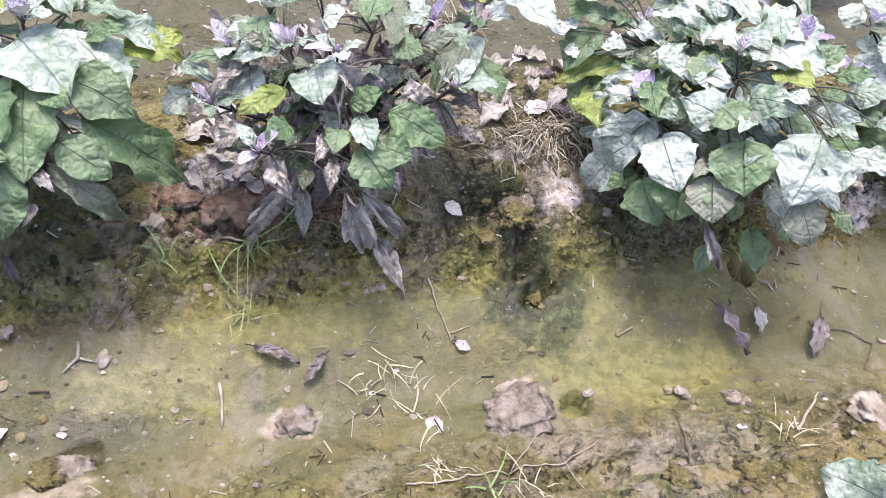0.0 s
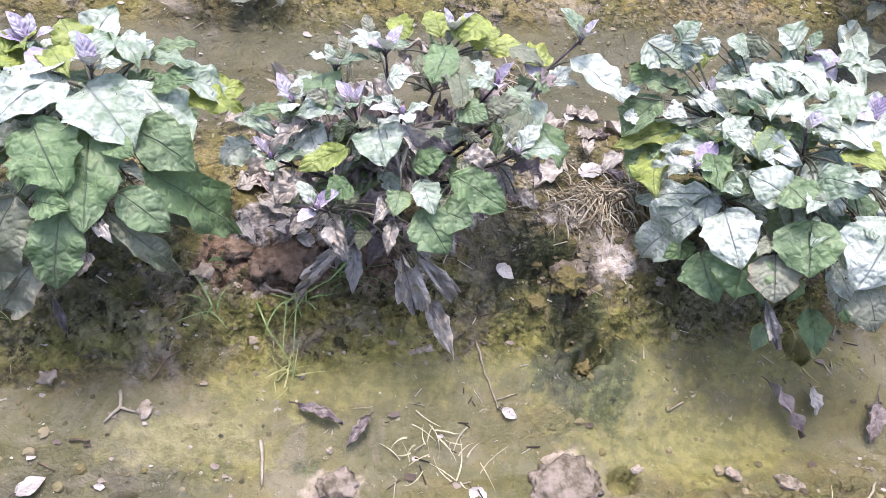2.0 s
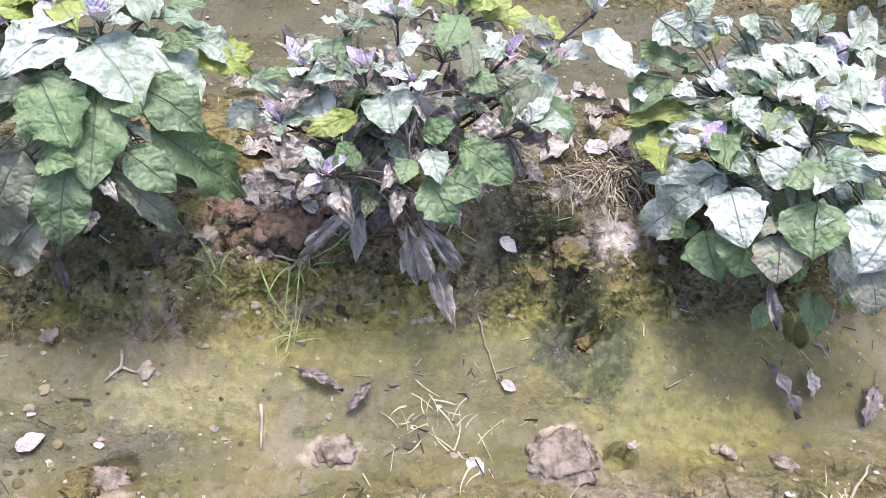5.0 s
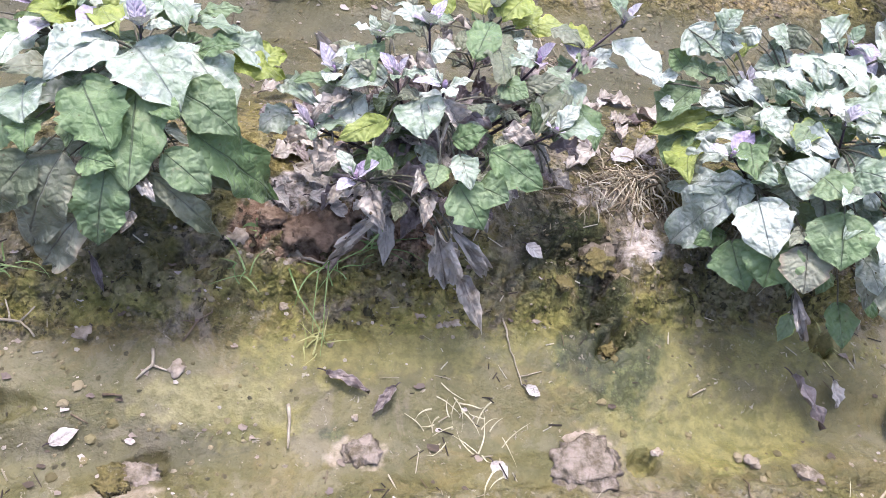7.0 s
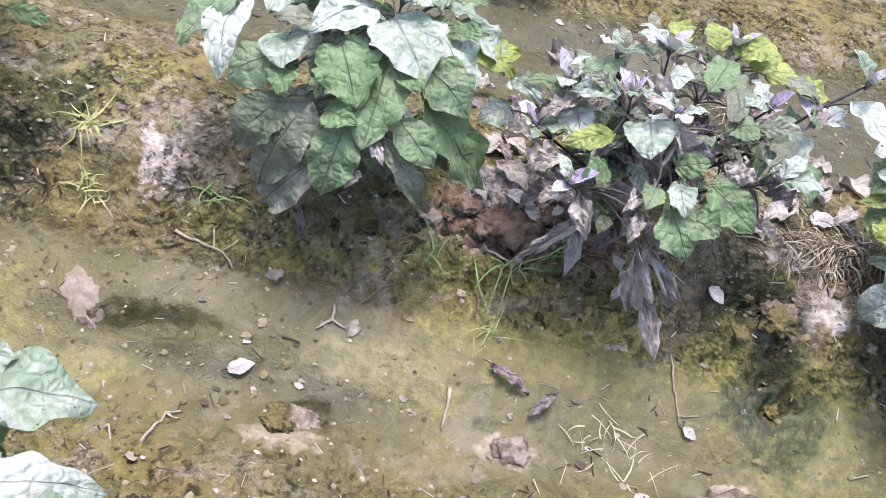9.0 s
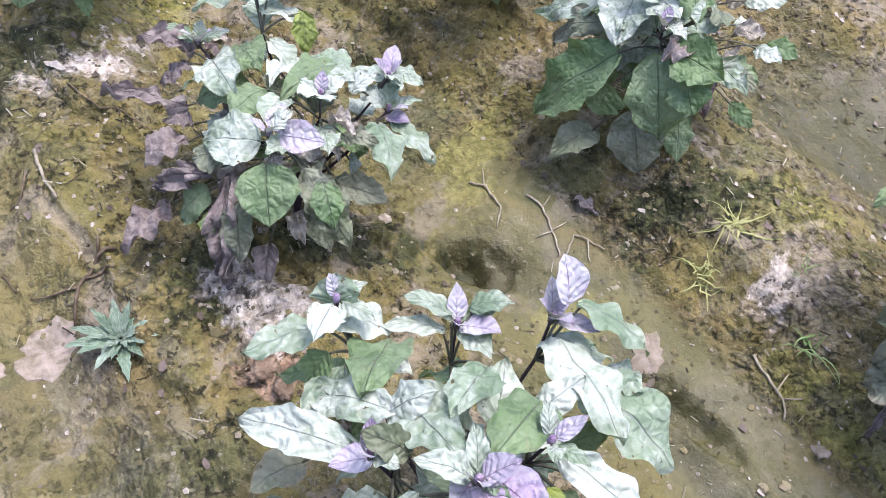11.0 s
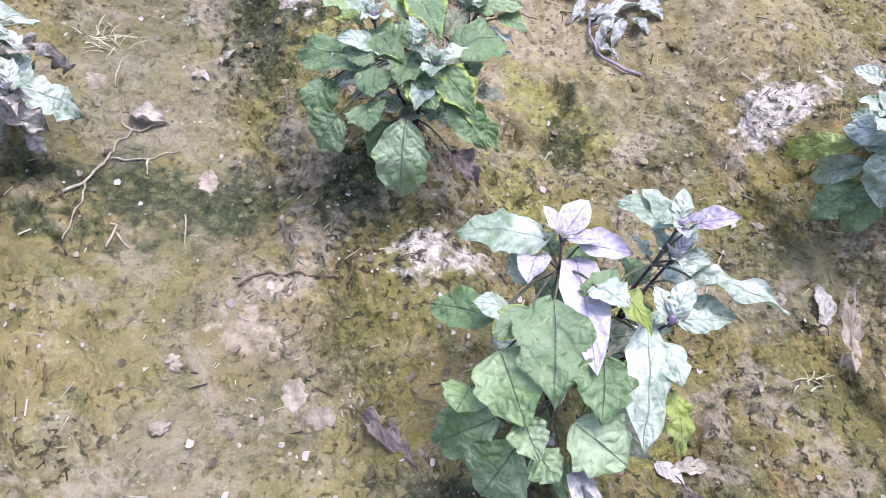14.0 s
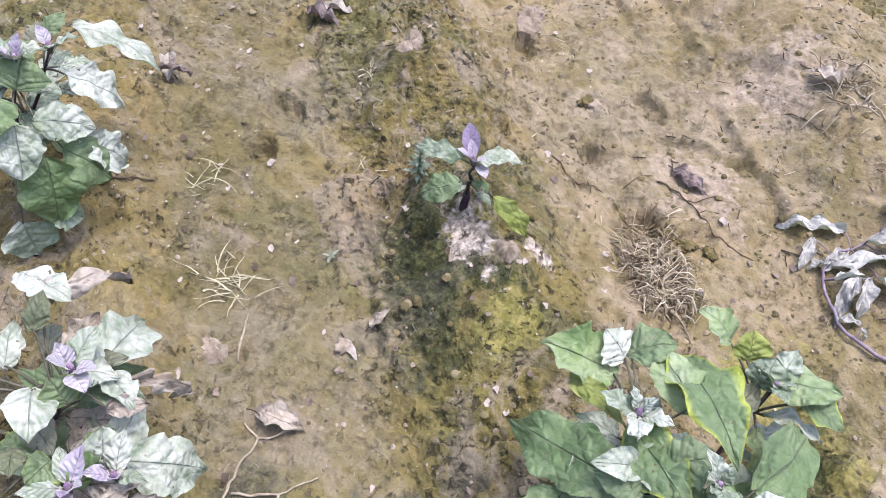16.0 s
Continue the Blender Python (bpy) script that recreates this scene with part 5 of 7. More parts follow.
more_leaves(bush, [
    (0.062, -0.135, 0.221, 0.094, -0.156, 0.218, 0.051, 6),
    (0.117, -0.077, 0.233, 0.167, -0.063, 0.224, 0.041, 6),
    (0.13, -0.018, 0.245, 0.176, 0.045, 0.219, 0.071, 6),
    (0.135, -0.083, 0.2, 0.149, -0.121, 0.079, 0.077, 6),
    (0.146, -0.06, 0.202, 0.184, -0.037, 0.202, 0.041, 6),
    (0.067, 0.019, 0.29, 0.145, 0.008, 0.271, 0.062, 0),
    (0.011, 0.089, 0.28, 0.165, 0.066, 0.226, 0.05, 1),
    (0.029, 0.105, 0.266, 0.091, 0.123, 0.262, 0.043, 1),
    (0.077, 0.123, 0.226, 0.142, 0.134, 0.177, 0.031, 4),
    (-0.046, 0.052, 0.29, 0.044, 0.081, 0.311, 0.03, 4),
    (0.159, -0.014, 0.197, 0.199, 0.012, 0.126, 0.031, 8),
    (-0.119, -0.031, 0.265, -0.029, -0.066, 0.319, 0.037, 2),
])
more_leaves(bush, [
    (-0.035, 0.026, 0.3, 0.016, 0.053, 0.325, 0.043, 1),
])

# eggplant at s -2.54, q 0.44
bush = eggplant((-2.561, -0.273), 0.3, 0.21, [(-0.038, -0.08, 0.284), (0.054, -0.005, 0.296), (-0.106, 0.111, 0.259), (0.088, 0.017, 0.284)], [
    (0.045, -0.092, 0.258, -0.075, -0.224, 0.192, 0.074, 0),
    (0.041, -0.072, 0.268, 0.029, -0.134, 0.267, 0.045, 0),
    (-0.034, -0.083, 0.265, 0.082, -0.039, 0.294, 0.057, 10),
    (0.065, -0.077, 0.259, 0.13, -0.086, 0.251, 0.052, 0),
    (0.027, -0.157, 0.202, 0.076, -0.193, 0.156, 0.064, 0),
    (0.095, -0.141, 0.181, 0.111, -0.178, 0.118, 0.081, 0),
    (0.113, -0.093, 0.22, 0.164, -0.087, 0.213, 0.06, 0),
    (0.147, -0.03, 0.215, 0.2, -0.037, 0.078, 0.081, 6),
    (-0.125, -0.084, 0.233, -0.147, -0.186, 0.268, 0.069, 6),
    (-0.139, -0.075, 0.251, -0.162, -0.104, 0.281, 0.051, 1),
    (-0.142, -0.071, 0.255, -0.153, -0.012, 0.279, 0.051, 0),
    (-0.052, -0.008, 0.279, -0.151, -0.039, 0.271, 0.055, 6),
], 8, 10, 0.05, "green eggplant with yellow backlit leaf edges on a mossy ridge", (0.44, -0.1, 0.47), 0.8, 0.85, tips=1)
more_leaves(bush, [
    (-0.135, -0.006, 0.256, 0.023, 0.024, 0.31, 0.075, 10),
    (-0.15, 0.051, 0.292, -0.178, 0.011, 0.323, 0.041, 6),
    (-0.133, 0.074, 0.277, -0.156, 0.077, 0.312, 0.045, 4),
    (-0.11, 0.093, 0.255, -0.131, 0.109, 0.291, 0.051, 1),
    (-0.11, 0.106, 0.261, -0.091, 0.188, 0.284, 0.05, 6),
    (-0.089, 0.146, 0.256, -0.059, 0.195, 0.251, 0.041, 10),
    (0.043, 0.05, 0.275, -0.065, 0.164, 0.238, 0.068, 0),
    (0.075, 0.021, 0.27, 0.147, 0.083, 0.237, 0.053, 10),
    (0.123, 0.041, 0.238, 0.171, 0.107, 0.177, 0.045, 0),
    (0.118, 0.067, 0.232, 0.157, 0.136, 0.155, 0.034, 10),
    (0.092, -0.009, 0.264, 0.157, 0.015, 0.249, 0.057, 10),
    (0.049, -0.015, 0.279, 0.124, -0.043, 0.271, 0.052, 0),
])
more_leaves(bush, [
    (0.04, 0.003, 0.282, 0.1, 0.014, 0.289, 0.036, 6),
    (0.09, 0.068, 0.251, 0.124, 0.085, 0.256, 0.028, 4),
    (-0.121, -0.144, 0.229, -0.032, -0.102, 0.286, 0.027, 4),
    (0.024, -0.05, 0.278, 0.022, -0.003, 0.311, 0.05, 0),
])

# eggplant at s -3.23, q 0.36
bush = eggplant((-3.201, -0.539), 0.12, 0.1, [(0.007, 0.004, 0.121)], [
    (-0.008, -0.017, 0.113, -0.064, -0.107, 0.094, 0.032, 1),
    (-0.022, 0.025, 0.109, -0.045, 0.107, 0.088, 0.03, 1),
    (-0.009, 0.001, 0.114, -0.105, -0.004, 0.122, 0.028, 7),
    (0.047, -0.018, 0.102, 0.039, -0.091, 0.06, 0.046, 0),
    (0.008, 0.015, 0.113, 0.04, 0.027, 0.116, 0.021, 2),
    (0.056, 0.046, 0.084, 0.085, 0.125, 0.017, 0.034, 4),
], 0, 11, 0, "small eggplant seedling with a dark purple shoot", (0.47, -0.02, 0.45), 1.0, 0.85)

# eggplant at s -3.41, q -0.43
bush = eggplant((-3.159, -1.351), 0.34, 0.22, [(-0.023, 0.116, 0.308), (0.034, 0.088, 0.322)], [
    (-0.144, 0.104, 0.262, -0.145, 0.245, 0.199, 0.054, 1),
    (-0.008, 0.138, 0.267, -0.045, 0.21, 0.187, 0.058, 1),
    (0.093, 0.117, 0.254, 0.054, 0.197, 0.222, 0.053, 1),
    (0.11, 0.094, 0.259, 0.174, 0.117, 0.207, 0.064, 1),
    (0.068, 0.166, 0.2, 0.011, 0.215, 0.099, 0.057, 1),
    (0.096, 0.15, 0.204, 0.069, 0.208, 0.121, 0.067, 0),
    (0.12, 0.131, 0.204, 0.161, 0.138, 0.088, 0.087, 0),
    (0.14, 0.122, 0.107, 0.129, 0.166, 0.08, 0.047, 1),
    (0.163, 0.079, 0.091, 0.167, 0.087, 0.012, 0.08, 1),
    (0.064, 0.09, 0.29, 0.03, 0.097, 0.33, 0.076, 0),
    (0.086, 0.064, 0.292, 0.168, 0.057, 0.268, 0.08, 0),
    (-0.001, 0.029, 0.322, 0.093, 0.021, 0.333, 0.073, 1),
], 23, 12, 0.1, "eggplant with pale blue-green leaves at the ridge edge", (0.43, 0.29, 0.39), 0.8, 0.85)

# eggplant at s -2.82, q -0.36
bush = eggplant((-2.611, -1.125), 0.26, 0.22, [(0.088, 0.16, 0.184), (0.114, 0.119, 0.203), (-0.016, 0.091, 0.247)], [
    (-0.043, 0.11, 0.218, -0.172, 0.127, 0.151, 0.066, 1),
    (-0.023, 0.078, 0.234, -0.023, 0.143, 0.231, 0.033, 1),
    (-0.035, 0.122, 0.212, 0.01, 0.166, 0.215, 0.035, 1),
    (-0.147, -0.008, 0.196, -0.223, 0.093, 0.186, 0.039, 3),
    (-0.187, -0.044, 0.206, -0.135, 0.048, 0.232, 0.047, 1),
    (-0.039, 0.143, 0.195, -0.083, 0.208, 0.103, 0.032, 3),
    (0.012, 0.133, 0.207, -0.004, 0.179, 0.203, 0.034, 3),
    (0.077, 0.142, 0.181, 0.047, 0.142, 0.227, 0.052, 1),
    (0.058, 0.163, 0.165, 0.015, 0.247, 0.07, 0.068, 1),
    (0.011, 0.051, 0.242, 0.079, 0.073, 0.25, 0.049, 1),
    (0.019, 0.092, 0.23, 0.005, 0.074, 0.261, 0.05, 0),
    (0.122, 0.125, 0.162, 0.167, 0.101, 0.183, 0.057, 1),
], 23, 13, 0.5, "eggplant with mottled pale leaves, some dried and curled", (0.29, 0.27, 0.52), 0.8, 0.85)
more_leaves(bush, [
    (0.112, 0.145, 0.145, 0.088, 0.201, 0.101, 0.051, 3),
    (0.085, 0.091, 0.213, 0.122, 0.081, 0.23, 0.038, 0),
    (0.093, 0.133, 0.18, 0.088, 0.117, 0.23, 0.038, 0),
    (0.15, 0.099, 0.153, 0.186, 0.068, 0.179, 0.062, 0),
    (0.093, 0.164, 0.095, 0.103, 0.188, 0.054, 0.041, 3),
])

# eggplant at s -1.04, q 1.31
bush = eggplant((-1.359, 0.975), 0.36, 0.24, [(-0.031, -0.154, 0.305), (-0.182, -0.041, 0.296), (0.082, -0.155, 0.287)], [
    (-0.065, -0.164, 0.251, -0.197, -0.234, 0.13, 0.072, 1),
    (-0.009, -0.183, 0.24, -0.15, -0.222, 0.091, 0.055, 5),
    (0.04, -0.194, 0.204, -0.028, -0.293, 0.012, 0.117, 0),
    (0.096, -0.155, 0.24, 0.184, -0.145, 0.101, 0.107, 0),
    (-0.024, -0.147, 0.284, 0.049, -0.217, 0.234, 0.091, 1),
    (-0.016, -0.126, 0.302, 0.048, -0.119, 0.34, 0.052, 1),
    (0.011, -0.131, 0.299, 0.088, -0.138, 0.314, 0.062, 1),
    (-0.181, -0.064, 0.264, -0.071, -0.179, 0.285, 0.074, 1),
    (-0.172, -0.043, 0.277, -0.209, -0.055, 0.319, 0.063, 2),
    (-0.063, -0.093, 0.312, -0.013, -0.106, 0.351, 0.031, 1),
    (-0.198, -0.061, 0.292, -0.264, -0.179, 0.257, 0.041, 4),
    (0.107, -0.136, 0.256, 0.197, -0.081, 0.254, 0.079, 0),
], 40, 14, 0.2, "leafy eggplant with broad blue-green leaves and purple shoots", (0.31, -0.45, 0.36), 1.0, 0.95)
more_leaves(bush, [
    (0.148, -0.121, 0.224, 0.204, -0.121, 0.182, 0.069, 0),
    (-0.095, -0.064, 0.311, -0.138, 0.049, 0.381, 0.099, 0),
    (-0.224, -0.032, 0.388, -0.15, 0.022, 0.348, 0.065, 4),
    (0.115, -0.168, 0.124, 0.178, -0.152, 0.012, 0.095, 5),
    (0.044, -0.18, 0.012, 0.084, -0.298, 0.012, 0.062, 5),
    (-0.016, -0.058, 0.335, 0.11, -0.115, 0.318, 0.07, 0),
    (-0.063, -0.022, 0.333, 0.045, -0.04, 0.367, 0.05, 1),
    (-0.108, 0.06, 0.351, -0.002, -0.017, 0.374, 0.051, 4),
    (0.058, -0.198, 0.143, 0.075, -0.217, 0.087, 0.078, 0),
    (-0.237, -0.054, 0.374, -0.278, -0.107, 0.374, 0.06, 0),
    (0.103, -0.057, 0.309, 0.096, -0.121, 0.322, 0.054, 1),
])

# eggplant at s -1.57, q 1.30
bush = eggplant((-1.870, 0.819), 0.33, 0.22, [(-0.022, -0.175, 0.242), (0.094, -0.113, 0.277), (-0.022, -0.129, 0.29)], [
    (0.004, -0.178, 0.197, -0.055, -0.207, 0.043, 0.066, 0),
    (0.068, -0.123, 0.257, 0.088, -0.201, 0.157, 0.09, 1),
    (-0.134, -0.125, 0.188, -0.158, -0.186, 0.175, 0.056, 0),
    (-0.022, -0.129, 0.266, 0.042, -0.113, 0.31, 0.04, 1),
    (0.11, -0.153, 0.149, 0.043, -0.213, 0.107, 0.031, 3),
    (0.09, -0.165, 0.121, 0.064, -0.183, 0.041, 0.045, 0),
    (0.11, -0.149, 0.176, 0.152, -0.149, 0.085, 0.067, 0),
    (0.141, -0.114, 0.188, 0.194, -0.092, 0.093, 0.063, 0),
    (0.123, -0.097, 0.237, 0.131, -0.15, 0.226, 0.055, 1),
    (0.01, -0.132, 0.264, 0.034, -0.171, 0.264, 0.035, 4),
    (0.053, -0.095, 0.282, 0.074, -0.14, 0.28, 0.034, 4),
    (0.136, -0.064, 0.246, 0.209, -0.055, 0.178, 0.069, 0),
], 31, 15, 0.2, "eggplant with bluish leaves and yellow-green tips on the ridge", (0.41, -0.38, 0.34), 0.8, 0.85)

# eggplant at s -2.22, q 1.37
bush = eggplant((-2.512, 0.704), 0.33, 0.21, [(0.073, -0.156, 0.237), (0.125, -0.121, 0.234)], [
    (0.06, -0.168, 0.165, -0.049, -0.247, 0.038, 0.042, 4),
    (0.09, -0.157, 0.142, -0.002, -0.187, 0.012, 0.045, 1),
    (0.093, -0.147, 0.092, 0.112, -0.225, 0.012, 0.056, 0),
    (0.122, -0.128, 0.103, 0.146, -0.166, 0.012, 0.056, 0),
    (0.115, -0.123, 0.202, 0.158, -0.13, 0.092, 0.1, 1),
    (0.087, -0.136, 0.218, 0.036, -0.201, 0.185, 0.05, 1),
    (0.161, -0.082, 0.137, 0.178, -0.092, 0.076, 0.06, 0),
    (0.145, -0.086, 0.201, 0.205, -0.042, 0.15, 0.094, 0),
], 31, 16, 0.15, "eggplant with pale broad leaves beside a crusted patch", (0.46, -0.33, 0.32), 0.8, 0.85)

# eggplant at s 0.02, q 2.25
bush = eggplant((-0.604, 2.163), 0.3, 0.2, [(0.024, -0.126, 0.256), (0.109, -0.104, 0.234)], [
    (0.034, -0.124, 0.012, 0.016, -0.215, 0.012, 0.06, 5),
    (0.099, -0.104, 0.012, 0.133, -0.187, 0.012, 0.06, 5),
], 39, 17, 0.3, "eggplant in the far row with drooping leaves", (0.17, -0.55, 0.3), 0.8, 0.85)

# eggplant at s 1.82, q 2.09
bush = eggplant((1.169, 2.508), 0.3, 0.22, [(-0.148, -0.095, 0.222), (-0.074, -0.14, 0.241)], [
    (-0.104, -0.101, 0.023, -0.12, -0.397, 0.012, 0.06, 1),
    (-0.04, -0.132, 0.016, -0.155, -0.273, 0.012, 0.09, 5),
    (-0.027, -0.187, 0.125, 0.076, -0.188, 0.054, 0.091, 5),
], 39, 18, 0.3, "eggplant in the far row with grey leaves", (-0.27, -0.54, 0.25), 0.8, 0.85)

# eggplant at s 1.13, q 0.41
bush = eggplant((0.971, 0.708), 0.34, 0.2, [(-0.159, -0.016, 0.252), (-0.174, -0.045, 0.208)], [
    (-0.163, -0.016, 0.086, -0.23, 0.06, 0.026, 0.075, 1),
    (-0.163, -0.054, 0.156, -0.189, -0.051, 0.101, 0.076, 1),
], 31, 19, 0.1, "eggplant beside the furrow with pale leaves", (-0.4, -0.24, 0.45), 0.8, 0.85)

# ---- small things on the ground ----
PALE_WOOD = plain_material("bleached_stick", (0.34, 0.28, 0.21), (0.58, 0.51, 0.42), 70, 0.85)
BROWN_WOOD = plain_material("dark_twig", (0.10, 0.07, 0.05), (0.24, 0.18, 0.13), 70, 0.85)
GRASS_BLADE = plain_material("green_grass", (0.17, 0.26, 0.08), (0.36, 0.46, 0.20), 50, 0.6, 0.2)
SALLOW_BLADE = plain_material("sallow_grass", (0.28, 0.29, 0.10), (0.52, 0.50, 0.24), 50, 0.65, 0.2)
STRAW_BLADE = plain_material("dry_straw", (0.33, 0.30, 0.20), (0.60, 0.56, 0.42), 50, 0.8, 0.2)
STONE = plain_material("pinkish_earth_stone", (0.30, 0.24, 0.18), (0.60, 0.50, 0.43), 45, 0.9, 0.8, 0.006)
FLAKE = plain_material("dried_mud_flake", (0.22, 0.18, 0.13), (0.46, 0.37, 0.33), 60, 0.9, 0.5)
CLAY = plain_material("reddish_clay", (0.20, 0.13, 0.088), (0.50, 0.355, 0.27), 45, 0.95, 1.0, 0.012)
EARTH = SOIL
CRUST = plain_material("pale_crusted_earth", (0.15, 0.12, 0.075), (0.50, 0.41, 0.36), 55, 0.95, 1.0, 0.010)
DEAD_STEM = plain_material("dead_stem_bark", (0.22, 0.16, 0.14), (0.55, 0.45, 0.40), 80, 0.9, 0.9, 0.004)
WEED_LEAF = leaf_material("weed_leaf", (0.12, 0.20, 0.13), (0.27, 0.37, 0.27), (0.30, 0.37, 0.28), (0.56, 0.64, 0.56), 0.6, spots=0.0)
SPROUT = leaf_material("pale_sprout", (0.24, 0.32, 0.20), (0.46, 0.52, 0.38), (0.36, 0.42, 0.30), (0.70, 0.74, 0.64), 0.6, spots=0.0)
WILTED = leaf_material("wilted_leaf", (0.34, 0.33, 0.34), (0.60, 0.59, 0.58), (0.22, 0.19, 0.24), (0.80, 0.79, 0.79), 0.7, spots=0.15)
WILT_STEM = plain_material("mauve_stalk", (0.22, 0.17, 0.24), (0.40, 0.33, 0.42), 80, 0.7)


def bits_material(name, colours, rough=0.85):
    m = Mat(name)
    rnd = m.t.nodes.new("ShaderNodeNewGeometry").outputs["Random Per Island"]
    col = colours[0]
    for i, c in enumerate(colours[1:], 1):
        col = m.mix(m.ramp(rnd, i / len(colours) - 0.02, i / len(colours) + 0.02), col, c)
    m.set(Base_Color=m.scaled(0.6, col), Roughness=rough, Specular_IOR_Level=0.2)
    m.bump(m.noise(400, 3, 0.6, m.coord()), 0.4, 0.001)
    return m.m


STRAW_MIX = bits_material("mixed_straw", ((0.46, 0.39, 0.29), (0.16, 0.12, 0.08), (0.60, 0.53, 0.43), (0.28, 0.22, 0.16), (0.40, 0.34, 0.24)))


def rest_on_ground(bm, x, y, z0):
    """Lifts what lies under the soil up to it."""
    co = np.array([v.co for v in bm.verts])
    low = ground_height(co[:, 0] + x, co[:, 1] + y) - z0 + 0.002
    for v, z in zip(bm.verts, low):
        v.co.z = max(v.co.z, float(z))


def twig(lines, radius, material):
    """A dry stick with its side branches, lying on the soil."""
    x0, y0 = lines[0][0]
    rng = random.Random(round(x0 * 1000 + y0 * 377))
    ob = thing("twig", (x0, y0, ground_at(x0, y0)), "bleached dry twig lying on the soil" if material is PALE_WOOD else "thin dark twig lying on the soil", "twig", "twigs on the soil")
    for k, line in enumerate(lines):
        pts = []
        for a, b in zip(line, line[1:]):
            n = max(2, int(math.hypot(b[0] - a[0], b[1] - a[1]) / 0.012))
            pts += [(a[0] + (b[0] - a[0]) * i / n, a[1] + (b[1] - a[1]) * i / n) for i in range(n)]
        pts.append(line[-1])
        r = radius * (1 if k == 0 else 0.7)
        path = [(x - x0 + rng.uniform(-1, 1) * 0.0015, y - y0 + rng.uniform(-1, 1) * 0.0015, ground_at(x, y) - ob.location.z + r * 0.9 + 0.004 * abs(math.sin(i * 0.9 + k))) for i, (x, y) in enumerate(pts)]
        radii = [r * (1 - 0.45 * i / max(1, len(path) - 1)) * rng.uniform(0.85, 1.15) for i in range(len(path))]
        part("stick" if k == 0 else "side_branch", tube(bmesh.new(), path, radii, 6), material, ob)


def fallen_leaf(x, y, length, width, turn, tone, label):
    rng = random.Random(round(x * 977 + y * 1371))
    d = Vector((math.cos(radians(turn)), math.sin(radians(turn)), 0))
    z0 = ground_at(x, y)
    bm = bmesh.new()
    dead = tone in (3, 9)
    tip = d * length + Vector((0, 0, ground_at(x + d.x * length, y + d.y * length) - z0))
    blade(bm, (0, 0, 0.004), tip + Vector((0, 0, 0.004)), width * (0.8 if tone == 3 else 0.65 if dead else 1.0), (0, 0, 1), rng, lobes=0.16 if dead else 0.07, arch=0.12 if dead else 0.05, cup=rng.uniform(0.3, 0.8) if dead else 0.1, ripple=0.06 if dead else 0.02, crumple=0.13 if tone == 3 else 0.2 if dead else 0.03)
    tube(bm, bend(-d * length * 0.22 + Vector((0, 0, 0.004)), Vector((0, 0, 0.005)), 0.003), [0.0011] * 7, 5, 1)
    low = min(v.co.z for v in bm.verts)
    ob = part("fallen_leaf", bm, (TONES[tone], STEM), None)
    ob.location = (x, y, z0 - min(0.0, low) * 0.6)
    tagged(ob, label, "fallen leaf", "fallen leaves on the soil")


def lump(radius, seed, flat=0.7, rough=0.25):
    bm = bmesh.new()
    bmesh.ops.create_icosphere(bm, subdivisions=4 if radius > 0.02 else 3, radius=radius)
    for v in bm.verts:
        n = v.co.normalized()
        k = 1 + rough * noise.noise(n * 1.6 + Vector((seed * 3.1, 0, 0))) + rough * 0.5 * noise.noise(n * 4.2 + Vector((0, seed * 1.7, 0)))
        v.co = Vector((n.x * (1.0 + 0.2 * math.sin(seed)), n.y * (1.0 - 0.2 * math.sin(seed * 1.3)), n.z * flat)) * radius * k
    for f in bm.faces:
        f.smooth = True
    return bm


def stone(x, y, radius, seed):
    ob = part("stone", lump(radius * 0.8, seed, 0.5, 0.7), STONE, None)
    ob.location, ob.rotation_euler = (x, y, ground_at(x, y) + radius * 0.12), (0, 0, seed)
    tagged(ob, "small pinkish stone half sunk in the soil", "stone", "stones on the soil")


def soil_clod(x, y, radius, material, seed):
    """A broken lump of earth, set into the soil."""
    bm = lump(radius, seed, 0.5, 0.55)
    for v in bm.verts:
        n = v.co / radius
        v.co *= 1 + 0.38 * abs(noise.noise(n * 3.5 + Vector((seed, 0, 0)))) - 0.3 * abs(noise.noise(n * 8 + Vector((0, seed, 0)))) + 0.16 * noise.noise(n * 17 + Vector((0, 0, seed)))
    ob = part("soil_clod", bm, material, None)
    ob.location, ob.rotation_euler = (x, y, ground_at(x, y) + radius * 0.05), (0, 0, seed * 1.7)
    tagged(ob, "crumbly reddish clay clod on the ridge side" if material is CLAY else "damp brown earth clod on the soil", "soil clod", "clods on the soil")


def crusted_lump(x, y, rx, ry, tall, turn, seed):
    """A low cake of earth with a cracked pale crust."""
    bm = lump(1.0, seed, 1.0, 0.3)
    for v in bm.verts:
        n = v.co.copy()
        k = 1 + 0.25 * noise.noise(n * 3 + Vector((seed, 0, 0))) - 0.18 * abs(noise.noise(n * 7 + Vector((0, seed, 0)))) + 0.08 * noise.noise(n * 16)
        v.co = Vector((n.x * rx * k, n.y * ry * k, (min(n.z, 0.75) + 0.10 * noise.noise(n * 9)) * tall * k))
    ob = part("crusted_lump", bm, CRUST, None)
    ob.location, ob.rotation_euler = (x, y, ground_at(x, y)), (0, 0, radians(turn))
    tagged(ob, "low cake of earth with a pale pinkish crust", "soil clod", "clods on the soil")


